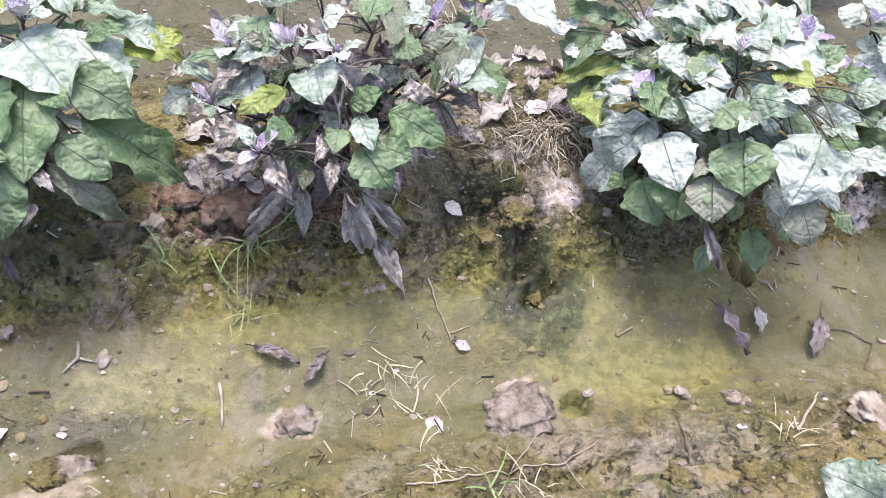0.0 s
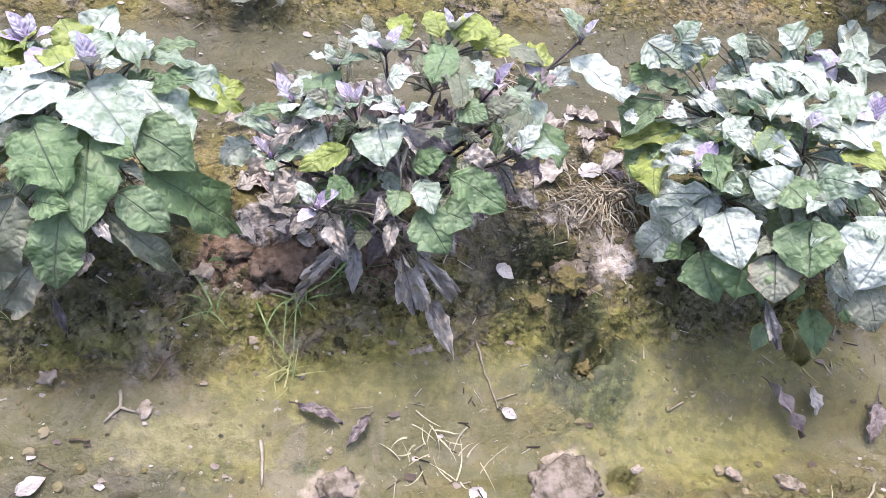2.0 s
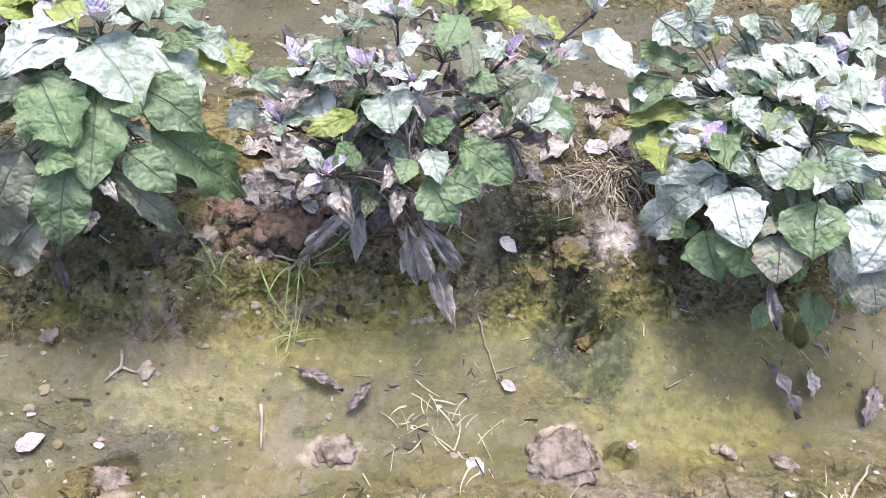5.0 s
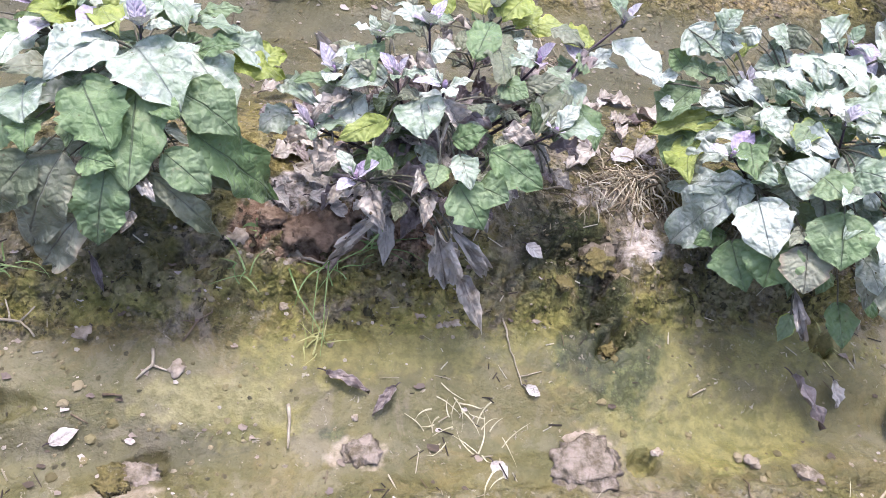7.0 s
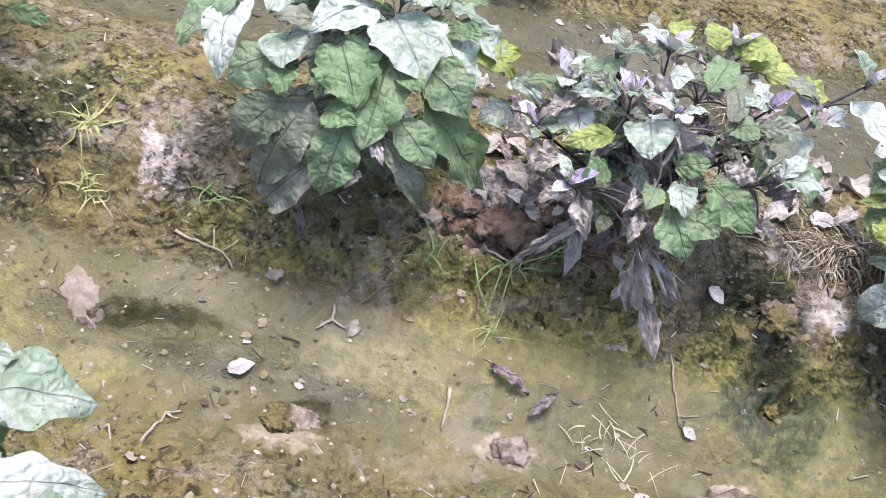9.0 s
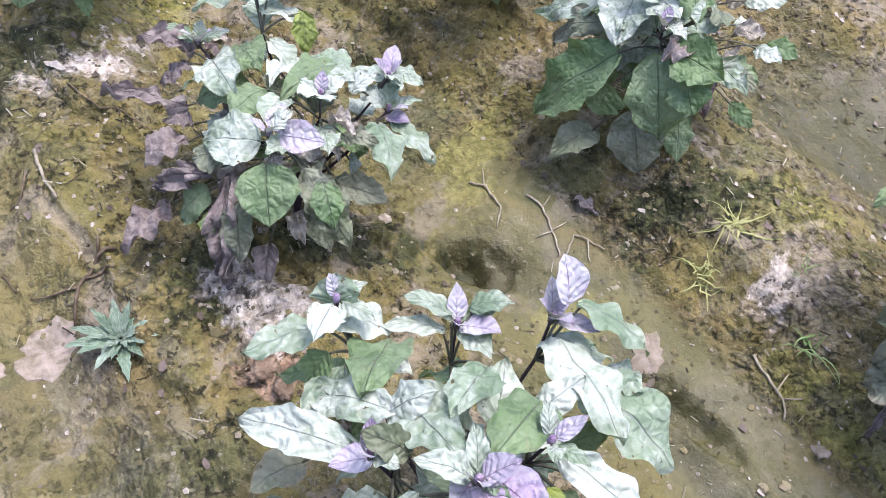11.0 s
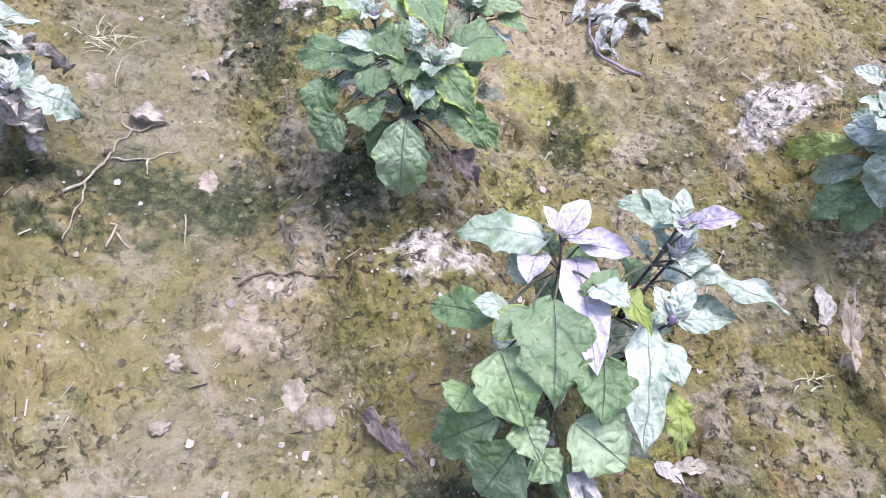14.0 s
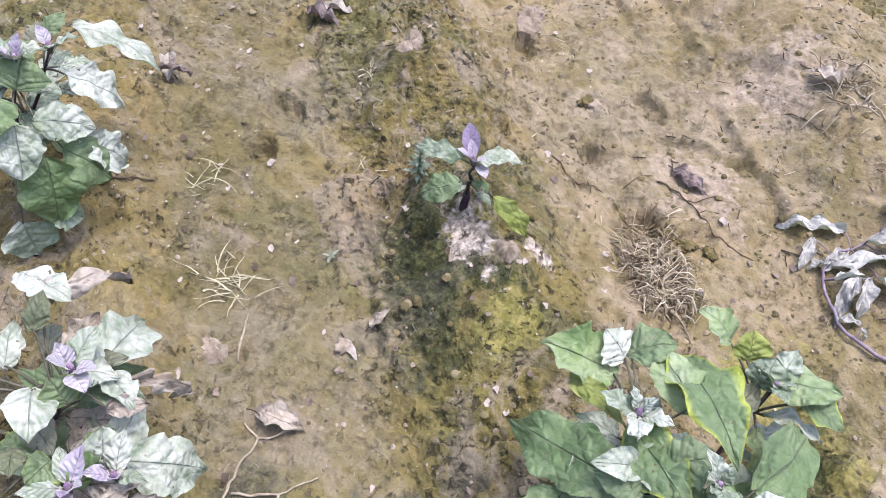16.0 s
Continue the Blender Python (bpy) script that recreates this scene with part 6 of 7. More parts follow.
def broken_stem(points, radius):
    """A dead, frayed stem that leans on the ridge side."""
    rng = random.Random(5)
    x0, y0 = points[0][:2]
    z0 = ground_at(x0, y0)
    ob = thing("broken_stem", (x0, y0, z0), "thick frayed dead stem leaning on the clay bank", "dead stem")
    ends = [Vector((x - x0, y - y0, ground_at(x, y) - z0 + lift)) for x, y, lift in points]
    path = []
    for a, b in zip(ends, ends[1:]):
        path += [a.lerp(b, i / 5) + Vector([rng.uniform(-1, 1) * 0.0025 for _ in range(3)]) for i in range(5)]
    path.append(ends[-1])
    part("stem", tube(bmesh.new(), path, [radius * (0.7 + 0.5 * i / len(path)) * rng.uniform(0.8, 1.2) for i in range(len(path))], 9), DEAD_STEM, ob)
    for k in range(9):
        i = rng.randrange(len(path) // 2, len(path))
        d = Vector((rng.uniform(-1, 1), rng.uniform(-1, 0.6), rng.uniform(-0.4, 0.9))).normalized() * rng.uniform(0.02, 0.045)
        part("fibre", tube(bmesh.new(), bend(path[i], path[i] + d, rng.uniform(-0.005, 0.01), 4), [0.0018, 0.0015, 0.0012, 0.001, 0.0006], 4), DEAD_STEM, ob)
    for k in range(4):
        i = rng.randrange(len(path) - 5, len(path))
        d = Vector((rng.uniform(-1, 1), rng.uniform(-1, 0.2), rng.uniform(-0.8, 0.4))).normalized() * rng.uniform(0.04, 0.06)
        part("shrivelled_leaf", blade(bmesh.new(), path[i], path[i] + d, 0.03, (0, -0.6, 0.8), rng, lobes=0.15, arch=0.3, cup=1.0, ripple=0.1, curl=0.4, crumple=0.25), DEAD, ob)


def mud_flake(x, y, rx, ry, turn, seed):
    """A thin curled chip of dried mud."""
    rng = random.Random(seed + 400)
    bm = bmesh.new()
    n, top, low = 22, [], []
    z0 = ground_at(x, y)
    c, s = math.cos(radians(turn)), math.sin(radians(turn))
    def place(u, v, dz):
        px, py = u * c - v * s, u * s + v * c
        return bm.verts.new((px, py, dz))
    ph = rng.uniform(0, 6)
    rings = []
    for r, dz in ((0.0, 0.004), (0.5, 0.0035), (0.85, 0.0025), (1.0, 0.0015), (1.06, -0.003)):
        if r == 0:
            hub = place(0, 0, dz)
            continue
        rings.append([place(*(rr * math.cos(a) * rx, rr * math.sin(a) * ry), dz) for a, rr in ((6.2832 * k / n, r * (1 + 0.20 * math.sin(2 * 6.2832 * k / n + ph) + 0.08 * math.sin(5 * 6.2832 * k / n + ph * 2) + 0.12 * math.sin(9 * 6.2832 * k / n + ph * 3))) for k in range(n))])
    for k in range(n):
        bm.faces.new((hub, rings[0][k], rings[0][(k + 1) % n]))
        for a, b in zip(rings, rings[1:]):
            bm.faces.new((a[k], b[k], b[(k + 1) % n], a[(k + 1) % n]))
    co = np.array([v.co for v in bm.verts])
    for v, z in zip(bm.verts, ground_height(co[:, 0] + x, co[:, 1] + y) - z0):
        v.co.z += float(z)
    ob = part("mud_flake", bm, FLAKE, None)
    ob.location = (x, y, z0)
    tagged(ob, "pale pinkish chip of dried mud on the soil", "mud flake", "mud flakes on the soil")


def ribbon(bm, base, direction, length, width, droop, rng, n=7, index=0):
    """A grass blade that bends over; folded along its middle."""
    d = Vector(direction).normalized()
    side = d.cross(Vector((0, 0, 1)))
    side = side.normalized() if side.length > 1e-3 else Vector((1, 0, 0))
    side.rotate(Euler((0, 0, rng.uniform(-0.5, 0.5))))
    p, rows = Vector(base), []
    swing = Matrix.Rotation(rng.uniform(-1.3, 1.3) / n, 3, "Z")
    step = length / n
    for i in range(n + 1):
        u = i / n
        w = width * (1 - u ** 1.6) * 0.5 + 0.0003
        mid = p + Vector((0, 0, -w * 0.5))
        rows.append([bm.verts.new(p - side * w), bm.verts.new(mid), bm.verts.new(p + side * w)])
        p = p + d * step
        d = (swing @ d + Vector((rng.uniform(-0.06, 0.06), rng.uniform(-0.06, 0.06), -droop / n))).normalized()
    for a, b in zip(rows, rows[1:]):
        for k in (0, 1):
            f = bm.faces.new((a[k], b[k], b[k + 1], a[k + 1]))
            f.smooth, f.material_index = True, index
    return bm


def grass_tuft(x, y, size, count, material, lie, seed, label):
    """lie: 0 upright, 1 sprawling over the soil."""
    rng = random.Random(seed + 900)
    z0 = ground_at(x, y)
    ob = thing("grass_tuft", (x, y, z0), label, "grass", "grass tufts on the soil")
    for k in range(count):
        a = rng.uniform(0, 6.283)
        el = (1 - lie) * rng.uniform(0.9, 1.4) + lie * rng.uniform(0.05, 0.7)
        where = rng.uniform(0, 6.283)
        off = Vector((math.cos(where), math.sin(where), 0)) * size * rng.uniform(0, 0.2 + (0.5 if material is STRAW_BLADE else 0.1) * lie)
        bm = ribbon(bmesh.new(), off + Vector((0, 0, 0.001)), (math.cos(a) * math.cos(el), math.sin(a) * math.cos(el), math.sin(el)), size * rng.uniform(0.35, 1.1), rng.uniform(0.0015, 0.0030) if material is STRAW_BLADE else rng.uniform(0.0018, 0.0036), rng.uniform(0.2, 1.8) * (0.4 + lie), rng)
        rest_on_ground(bm, x, y, z0)
        part("blade", bm, material, ob)


def long_grass(blades, label):
    """A few long blades that hang over the soil, each along its own points: x, y, height over the soil."""
    x0, y0 = blades[0][0][:2]
    z0 = ground_at(x0, y0)
    ob = thing("grass_tuft", (x0, y0, z0), label, "grass", "grass tufts on the soil")
    for points in blades:
        ends = [Vector((x - x0, y - y0, ground_at(x, y) - z0 + lift)) for x, y, lift in points]
        rows, bm = [], bmesh.new()
        for i, p in enumerate(ends):
            d = (ends[min(i + 1, len(ends) - 1)] - ends[max(i - 1, 0)]).normalized()
            side = d.cross(Vector((0, -0.6, 0.8))).normalized() * (0.0017 * (1 - 0.75 * i / (len(ends) - 1)))
            rows.append([bm.verts.new(p - side), bm.verts.new(p + Vector((0, 0, -0.001))), bm.verts.new(p + side)])
        for a, b in zip(rows, rows[1:]):
            for k in (0, 1):
                bm.faces.new((a[k], b[k], b[k + 1], a[k + 1])).smooth = True
        part("blade", bm, GRASS_BLADE, ob)


def rosette(x, y, radius, count, seed, label):
    """A flat weed; the big one has toothed leaves."""
    rng = random.Random(seed + 60)
    z0 = ground_at(x, y)
    ob = thing("rosette_weed", (x, y, z0), label, "weed", "weeds on the soil")
    for k in range(count):
        a, inner = k * 2.39996 + rng.uniform(-0.15, 0.15), (k / count)
        length = radius * (1.05 - 0.55 * inner) * rng.uniform(0.85, 1.1)
        el = 0.12 + 0.75 * inner
        d = Vector((math.cos(a) * math.cos(el), math.sin(a) * math.cos(el), math.sin(el)))
        base = Vector((0, 0, 0.006)) + d * radius * 0.06
        blade_w = length * (0.25 if count > 12 else 0.36)
        part("leaf", blade(bmesh.new(), base, base + d * length, blade_w, (0, 0, 1), rng, lobes=0.22 if count > 12 else 0.12, arch=0.08, cup=0.25, ripple=0.02, nu=16, nv=4), WEED_LEAF if count > 12 else SPROUT, ob)


def weed(x, y, height):
    rng = random.Random(77)
    ob = thing("weed", (x, y, ground_at(x, y)), "small upright green weed beside a seedling", "weed", "weeds on the soil")
    part("stem", tube(bmesh.new(), bend((0, 0, -0.01), (0.006, 0.004, height), 0.0), [0.002] * 7, 5), GRASS_BLADE, ob)
    for k in range(30):
        f = k / 30
        a, d_el = k * 2.4, 0.2 + 0.6 * f
        base = Vector((0.006 * f, 0.004 * f, height * (0.1 + 0.9 * f)))
        d = Vector((math.cos(a) * math.cos(d_el), math.sin(a) * math.cos(d_el), math.sin(d_el)))
        size = 0.030 * (1.1 - 0.6 * f)
        part("leaf", blade(bmesh.new(), base, base + d * size, size * 0.28, (0, 0, 1), rng, nu=6, nv=4), WEED_LEAF, ob)


def straw_heap(x, y, rx, ry, count, seed):
    """A tangle of dry roots and straw: too many to count."""
    rng = random.Random(seed + 33)
    bm, z0 = bmesh.new(), ground_at(x, y)
    for k in range(count):
        u, v = rng.gauss(0, 0.45) * rx, rng.gauss(0, 0.45) * ry
        a, length = rng.uniform(0, 6.283), rng.uniform(0.025, 0.075)
        px, py = u * ALONG[0] + v * ACROSS[0], u * ALONG[1] + v * ACROSS[1]
        z = rng.uniform(0.001, 0.025) * math.exp(-(u / rx) ** 2 - (v / ry) ** 2)
        q = Vector((px + math.cos(a) * length, py + math.sin(a) * length, 0))
        q.z = rng.uniform(0.001, 0.02)
        tube(bm, bend((px, py, z), q, rng.uniform(-0.006, 0.02), 4), [rng.uniform(0.0008, 0.0017)] * 5, 4)
    co = np.array([v.co for v in bm.verts])
    for v, z in zip(bm.verts, ground_height(co[:, 0] + x, co[:, 1] + y) - z0):
        v.co.z += float(z)
    ob = part("straw_heap", bm, STRAW_MIX, None)
    ob.location = (x, y, z0)
    tagged(ob, "tangle of dry roots and straw on the ridge", "straw", kind="stuff")


def wilted_plant(stalk, leaves):
    x0, y0 = stalk[0]
    rng = random.Random(21)
    ob = thing("wilted_plant", (x0, y0, ground_at(x0, y0)), "uprooted wilted eggplant with shrivelled grey leaves lying in the furrow", "wilted plant")
    z0 = ob.location.z
    pts = []
    for a, b in zip(stalk, stalk[1:]):
        pts += [(a[0] + (b[0] - a[0]) * i / 3, a[1] + (b[1] - a[1]) * i / 3) for i in range(3)]
    path = [(x - x0, y - y0, ground_at(x, y) - z0 + 0.007 + 0.012 * math.sin(i / len(pts) * 3.1)) for i, (x, y) in enumerate(pts)]
    part("stalk", tube(bmesh.new(), path, [0.0042 - 0.0022 * i / len(path) for i in range(len(path))], 7), WILT_STEM, ob)
    for ax, ay, bx, by, w in leaves:
        lift = rng.uniform(0.012, 0.035)
        a = Vector((ax - x0, ay - y0, ground_at(ax, ay) - z0 + lift))
        b = Vector((bx - x0, by - y0, ground_at(bx, by) - z0 + 0.006))
        bm = blade(bmesh.new(), a, b, w * 0.85, (rng.uniform(-0.3, 0.3), rng.uniform(-0.3, 0.3), 1), rng, lobes=0.08, arch=0.12, cup=rng.uniform(0.4, 1.0), ripple=0.05, crumple=0.15)
        near = min(path, key=lambda p: (Vector(p) - a).length)
        rest_on_ground(bm, x0, y0, z0)
        leaf = part("leaf", bm, WILTED, ob)
        part("leaf_stalk", tube(bmesh.new(), bend(near, a, 0.004), [0.0016] * 7, 5), WILT_STEM, leaf)


def scatter(name, label, category, material, count, seed, make):
    """Countless small bits over the visible rows, in one mesh."""
    rng = np.random.RandomState(seed)
    s, q = rng.uniform(-4.3, 1.7, count), rng.uniform(-0.9, 2.2, count)
    x, y = s * ALONG[0] + q * ACROSS[0], s * ALONG[1] + q * ACROSS[1]
    keep = layered(x, y, 2.2, 3, seed) + 0.35 * rng.rand(count) - 0.15 * silted(s, q) > 0.0
    x, y = x[keep], y[keep]
    z = ground_height(x, y)
    verts, faces = [], []
    for i in range(len(x)):
        make(verts, faces, x[i], y[i], z[i], rng)
    me = bpy.data.meshes.new(name)
    me.from_pydata(verts, [], faces)
    me.materials.append(material)
    tagged(new(name, me), label, category, kind="stuff")


def crumb(verts, faces, x, y, z, rng):
    r = 0.001 + 0.0055 * rng.rand() ** 3.6
    n, a0 = len(verts), rng.rand() * 6
    for k in range(5):
        a, rr = a0 + k * 1.2566, r * (0.7 + 0.6 * rng.rand())
        verts.append((x + rr * math.cos(a), y + rr * math.sin(a), z + r * 0.1))
    verts.append((x, y, z + r * (0.7 + 0.4 * rng.rand())))
    verts.append((x, y, z - r * 0.5))
    for k in range(5):
        faces.append((n + k, n + (k + 1) % 5, n + 5))
        faces.append((n + (k + 1) % 5, n + k, n + 6))


def small_clod(verts, faces, x, y, z, rng):
    """A broken bit of earth, half sunk."""
    r, n, a0 = 0.003 + 0.008 * rng.rand() ** 2.8, len(verts), rng.rand() * 6
    for lift, wide in ((-0.25, 1.0), (0.22, 0.9), (0.48, 0.5)):
        for k in range(7):
            a, rr = a0 + k * 0.8976, r * wide * (0.65 + 0.65 * rng.rand())
            verts.append((x + rr * math.cos(a), y + rr * math.sin(a), z + r * (lift + 0.2 * (rng.rand() - 0.5))))
    verts.append((x, y, z + r * 0.55))
    for ring in (0, 7):
        for k in range(7):
            faces.append((n + ring + k, n + ring + (k + 1) % 7, n + ring + 7 + (k + 1) % 7, n + ring + 7 + k))
    for k in range(7):
        faces.append((n + 14 + k, n + 14 + (k + 1) % 7, n + 21))


def bit(verts, faces, x, y, z, rng):
    """A short straw or stalk end."""
    length, w, a = 0.008 + 0.03 * rng.rand() ** 2.5, 0.0007 + 0.0008 * rng.rand(), rng.rand() * 6.283
    dx, dy = math.cos(a), math.sin(a)
    n, tilt = len(verts), (rng.rand() - 0.5) * 0.25 * length
    for u, dz in ((-0.5, -tilt), (0.5, tilt)):
        cx, cy, cz = x + dx * length * u, y + dy * length * u, z + 0.0015 + abs(tilt) + dz
        for sx, sz in ((-1, -0.6), (1, -0.6), (0, 1)):
            verts.append((cx - dy * w * sx, cy + dx * w * sx, cz + w * sz))
    for k in range(3):
        faces.append((n + k, n + (k + 1) % 3, n + 3 + (k + 1) % 3, n + 3 + k))
    faces.append((n, n + 2, n + 1)), faces.append((n + 3, n + 4, n + 5))


def scrap(verts, faces, x, y, z, rng):
    """A curled scrap of dead leaf."""
    r, a0, n = 0.003 + 0.009 * rng.rand() ** 2.5, rng.rand() * 6.283, len(verts)
    for k in range(7):
        a, rr = a0 + k * 0.8976, r * (0.55 + 0.7 * rng.rand())
        verts.append((x + rr * math.cos(a), y + rr * math.sin(a) * 0.7, z + 0.001 + r * 0.5 * rng.rand()))
    verts.append((x, y, z + 0.0015))
    for k in range(7):
        faces.append((n + k, n + (k + 1) % 7, n + 7))


scatter("soil_crumbs", "loose crumbs of soil and grit over the field", "soil crumbs", bits_material("crumbs", ((0.13, 0.11, 0.06), (0.22, 0.18, 0.11), (0.09, 0.08, 0.05), (0.34, 0.28, 0.22), (0.18, 0.15, 0.08), (0.44, 0.38, 0.33), (0.12, 0.10, 0.06), (0.24, 0.20, 0.13))), 46000, 5, crumb)
scatter("small_clods", "small broken clods of earth over the ridges", "soil clods", bits_material("clod_bits", ((0.17, 0.14, 0.065), (0.22, 0.18, 0.10), (0.12, 0.10, 0.05), (0.28, 0.23, 0.15), (0.20, 0.17, 0.09))), 8000, 15, small_clod)
# the two near-black tones are added to stand for thin dark cracks
scatter("straw_bits", "short bits of straw and stalk, and dark strokes for cracks, on the soil", "straw bits", bits_material("straw_scraps", ((0.40, 0.34, 0.25), (0.16, 0.12, 0.08), (0.55, 0.49, 0.40), (0.08, 0.06, 0.05), (0.05, 0.04, 0.035))), 6500, 8, bit)
scatter("leaf_scraps", "torn scraps of dead leaf on the soil", "leaf scraps", bits_material("leaf_scrap", ((0.10, 0.075, 0.06), (0.30, 0.24, 0.21), (0.17, 0.13, 0.12), (0.46, 0.40, 0.38))), 4200, 12, scrap)

twig([[(-0.487, 0.909), (-0.476, 0.879), (-0.492, 0.849)], [(-0.476, 0.879), (-0.449, 0.875)]], 0.0035, PALE_WOOD)
twig([[(-0.796, 0.881), (-0.743, 0.89), (-0.712, 0.901), (-0.68, 0.882)], [(-0.712, 0.901), (-0.698, 0.929)], [(-0.727, 0.895), (-0.744, 0.923)]], 0.0032, PALE_WOOD)
twig([[(-0.237, 0.87), (-0.22, 0.801)]], 0.0035, PALE_WOOD)
twig([[(-0.443, 0.936), (-0.433, 0.969), (-0.409, 0.991)], [(-0.433, 0.969), (-0.458, 0.967)]], 0.0022, BROWN_WOOD)
twig([[(-1.705, -0.297), (-1.617, -0.3)]], 0.004, PALE_WOOD)
twig([[(-1.545, -0.235), (-1.466, -0.227), (-1.4, -0.209)]], 0.004, PALE_WOOD)
twig([[(-1.27, -0.133), (-1.268, -0.16), (-1.226, -0.197), (-1.165, -0.214)], [(-1.226, -0.197), (-1.242, -0.249), (-1.257, -0.275)], [(-1.239, -0.186), (-1.247, -0.159), (-1.233, -0.138)], [(-1.268, -0.16), (-1.29, -0.153)]], 0.004, BROWN_WOOD)
twig([[(-1.509, -0.254), (-1.467, -0.268), (-1.457, -0.291)]], 0.0025, BROWN_WOOD)
twig([[(-1.457, -0.387), (-1.437, -0.334)]], 0.0025, BROWN_WOOD)
twig([[(-2.479, -0.92), (-2.529, -0.897), (-2.641, -0.879), (-2.724, -0.851), (-2.748, -0.789)], [(-2.621, -0.874), (-2.629, -0.805), (-2.666, -0.748)], [(-2.529, -0.897), (-2.476, -0.892), (-2.39, -0.909)], [(-2.724, -0.851), (-2.749, -0.877)], [(-2.629, -0.805), (-2.587, -0.799)]], 0.0032, PALE_WOOD)
twig([[(-2.316, -0.598), (-2.345, -0.542), (-2.33, -0.485), (-2.298, -0.419)]], 0.0028, BROWN_WOOD)
twig([[(-1.706, -0.296), (-1.678, -0.301), (-1.611, -0.298)]], 0.005, PALE_WOOD)
twig([[(-1.574, -0.688), (-1.52, -0.68)]], 0.0028, BROWN_WOOD)
twig([[(-1.457, -0.485), (-1.387, -0.508), (-1.324, -0.563)], [(-1.387, -0.508), (-1.414, -0.448)], [(-1.366, -0.525), (-1.362, -0.499)]], 0.003, PALE_WOOD)
twig([[(-1.276, 0.654), (-1.234, 0.67), (-1.175, 0.665), (-1.115, 0.655)], [(-1.175, 0.665), (-1.175, 0.63)], [(-1.175, 0.665), (-1.183, 0.699)], [(-1.234, 0.67), (-1.252, 0.696)]], 0.0026, PALE_WOOD)
twig([[(-1.112, 0.664), (-1.15, 0.701), (-1.13, 0.72), (-1.1, 0.741)], [(-1.13, 0.72), (-1.085, 0.703)]], 0.0026, PALE_WOOD)
twig([[(-1.355, 0.562), (-1.328, 0.585), (-1.266, 0.593), (-1.223, 0.57)], [(-1.328, 0.585), (-1.373, 0.6)]], 0.0028, PALE_WOOD)
twig([[(0.769, 0.878), (0.807, 0.93), (0.842, 0.978)]], 0.0032, PALE_WOOD)
twig([[(0.57, 0.826), (0.567, 0.865), (0.561, 0.912)], [(0.567, 0.865), (0.584, 0.85)]], 0.0025, BROWN_WOOD)
twig([[(0.963, 1.056), (1.005, 1.127), (0.949, 1.148), (0.898, 1.141)]], 0.0018, BROWN_WOOD)
twig([[(0.097, 0.715), (0.17, 0.732), (0.264, 0.756), (0.358, 0.783), (0.416, 0.826)], [(0.264, 0.756), (0.328, 0.862)], [(0.358, 0.783), (0.39, 0.74)]], 0.0018, PALE_WOOD)
twig([[(-0.3, 1.142), (-0.256, 1.124), (-0.227, 1.129)]], 0.0035, PALE_WOOD)
twig([[(-0.616, 0.532), (-0.626, 0.603), (-0.607, 0.62)], [(-0.626, 0.603), (-0.597, 0.605)]], 0.003, PALE_WOOD)
twig([[(0.101, 1.124), (0.126, 1.06), (0.156, 1.004), (0.187, 0.994)], [(0.148, 1.016), (0.189, 1.037)]], 0.0018, PALE_WOOD)
twig([[(-1.668, -0.161), (-1.602, -0.12), (-1.541, -0.045), (-1.52, -0.03)], [(-1.553, -0.081), (-1.59, -0.087)]], 0.0018, BROWN_WOOD)
twig([[(-2.435, 0.367), (-2.331, 0.302), (-2.265, 0.254)]], 0.0022, PALE_WOOD)
twig([[(-0.573, 0.771), (-0.542, 0.763)]], 0.002, BROWN_WOOD)
twig([[(-0.536, 0.812), (-0.504, 0.815)]], 0.003, BROWN_WOOD)
twig([[(-1.593, -0.467), (-1.527, -0.417), (-1.503, -0.38)], [(-1.434, -0.394), (-1.406, -0.342)]], 0.0018, BROWN_WOOD)
twig([[(-2.489, -0.714), (-2.402, -0.702)]], 0.0018, PALE_WOOD)
twig([[(-2.104, -0.861), (-2.055, -0.855)]], 0.002, BROWN_WOOD)
twig([[(-3.174, -1.225), (-3.209, -1.123)]], 0.003, BROWN_WOOD)
twig([[(-2.862, -0.911), (-2.94, -0.911), (-2.957, -0.91)]], 0.0025, PALE_WOOD)
twig([[(-2.388, -0.84), (-2.44, -0.829), (-2.447, -0.841)], [(-2.423, -0.827), (-2.399, -0.803)]], 0.003, PALE_WOOD)
twig([[(0.503, 1.085), (0.472, 1.062)]], 0.0018, PALE_WOOD)
twig([[(-1.461, -0.389), (-1.434, -0.334)]], 0.0022, BROWN_WOOD)
twig([[(-1.323, -0.317), (-1.281, -0.297)]], 0.0022, BROWN_WOOD)
twig([[(-3.676, 0.241), (-3.568, 0.31)], [(-3.634, 0.263), (-3.658, 0.286)]], 0.002, BROWN_WOOD)
twig([[(-3.29, 0.162), (-3.257, 0.201), (-3.227, 0.241)]], 0.002, BROWN_WOOD)
fallen_leaf(-0.365, 1.38, 0.072, 0.046, -25, 3, "papery dry leaf under the plants")
fallen_leaf(-0.332, 1.442, 0.08, 0.042, -112, 8, "papery dry leaf under the plants")
fallen_leaf(-0.254, 1.349, 0.077, 0.04, -103, 3, "papery dry leaf under the plants")
fallen_leaf(-0.298, 1.224, 0.06, 0.036, 15, 8, "papery dry leaf under the plants")
fallen_leaf(-0.369, 1.226, 0.055, 0.037, -41, 3, "papery dry leaf under the plants")
fallen_leaf(-0.224, 1.265, 0.053, 0.037, 49, 3, "papery dry leaf under the plants")
fallen_leaf(-0.258, 1.224, 0.046, 0.032, -2, 8, "papery dry leaf under the plants")
fallen_leaf(0.2, 1.556, 0.058, 0.045, -30, 3, "papery dry leaf under the plants")
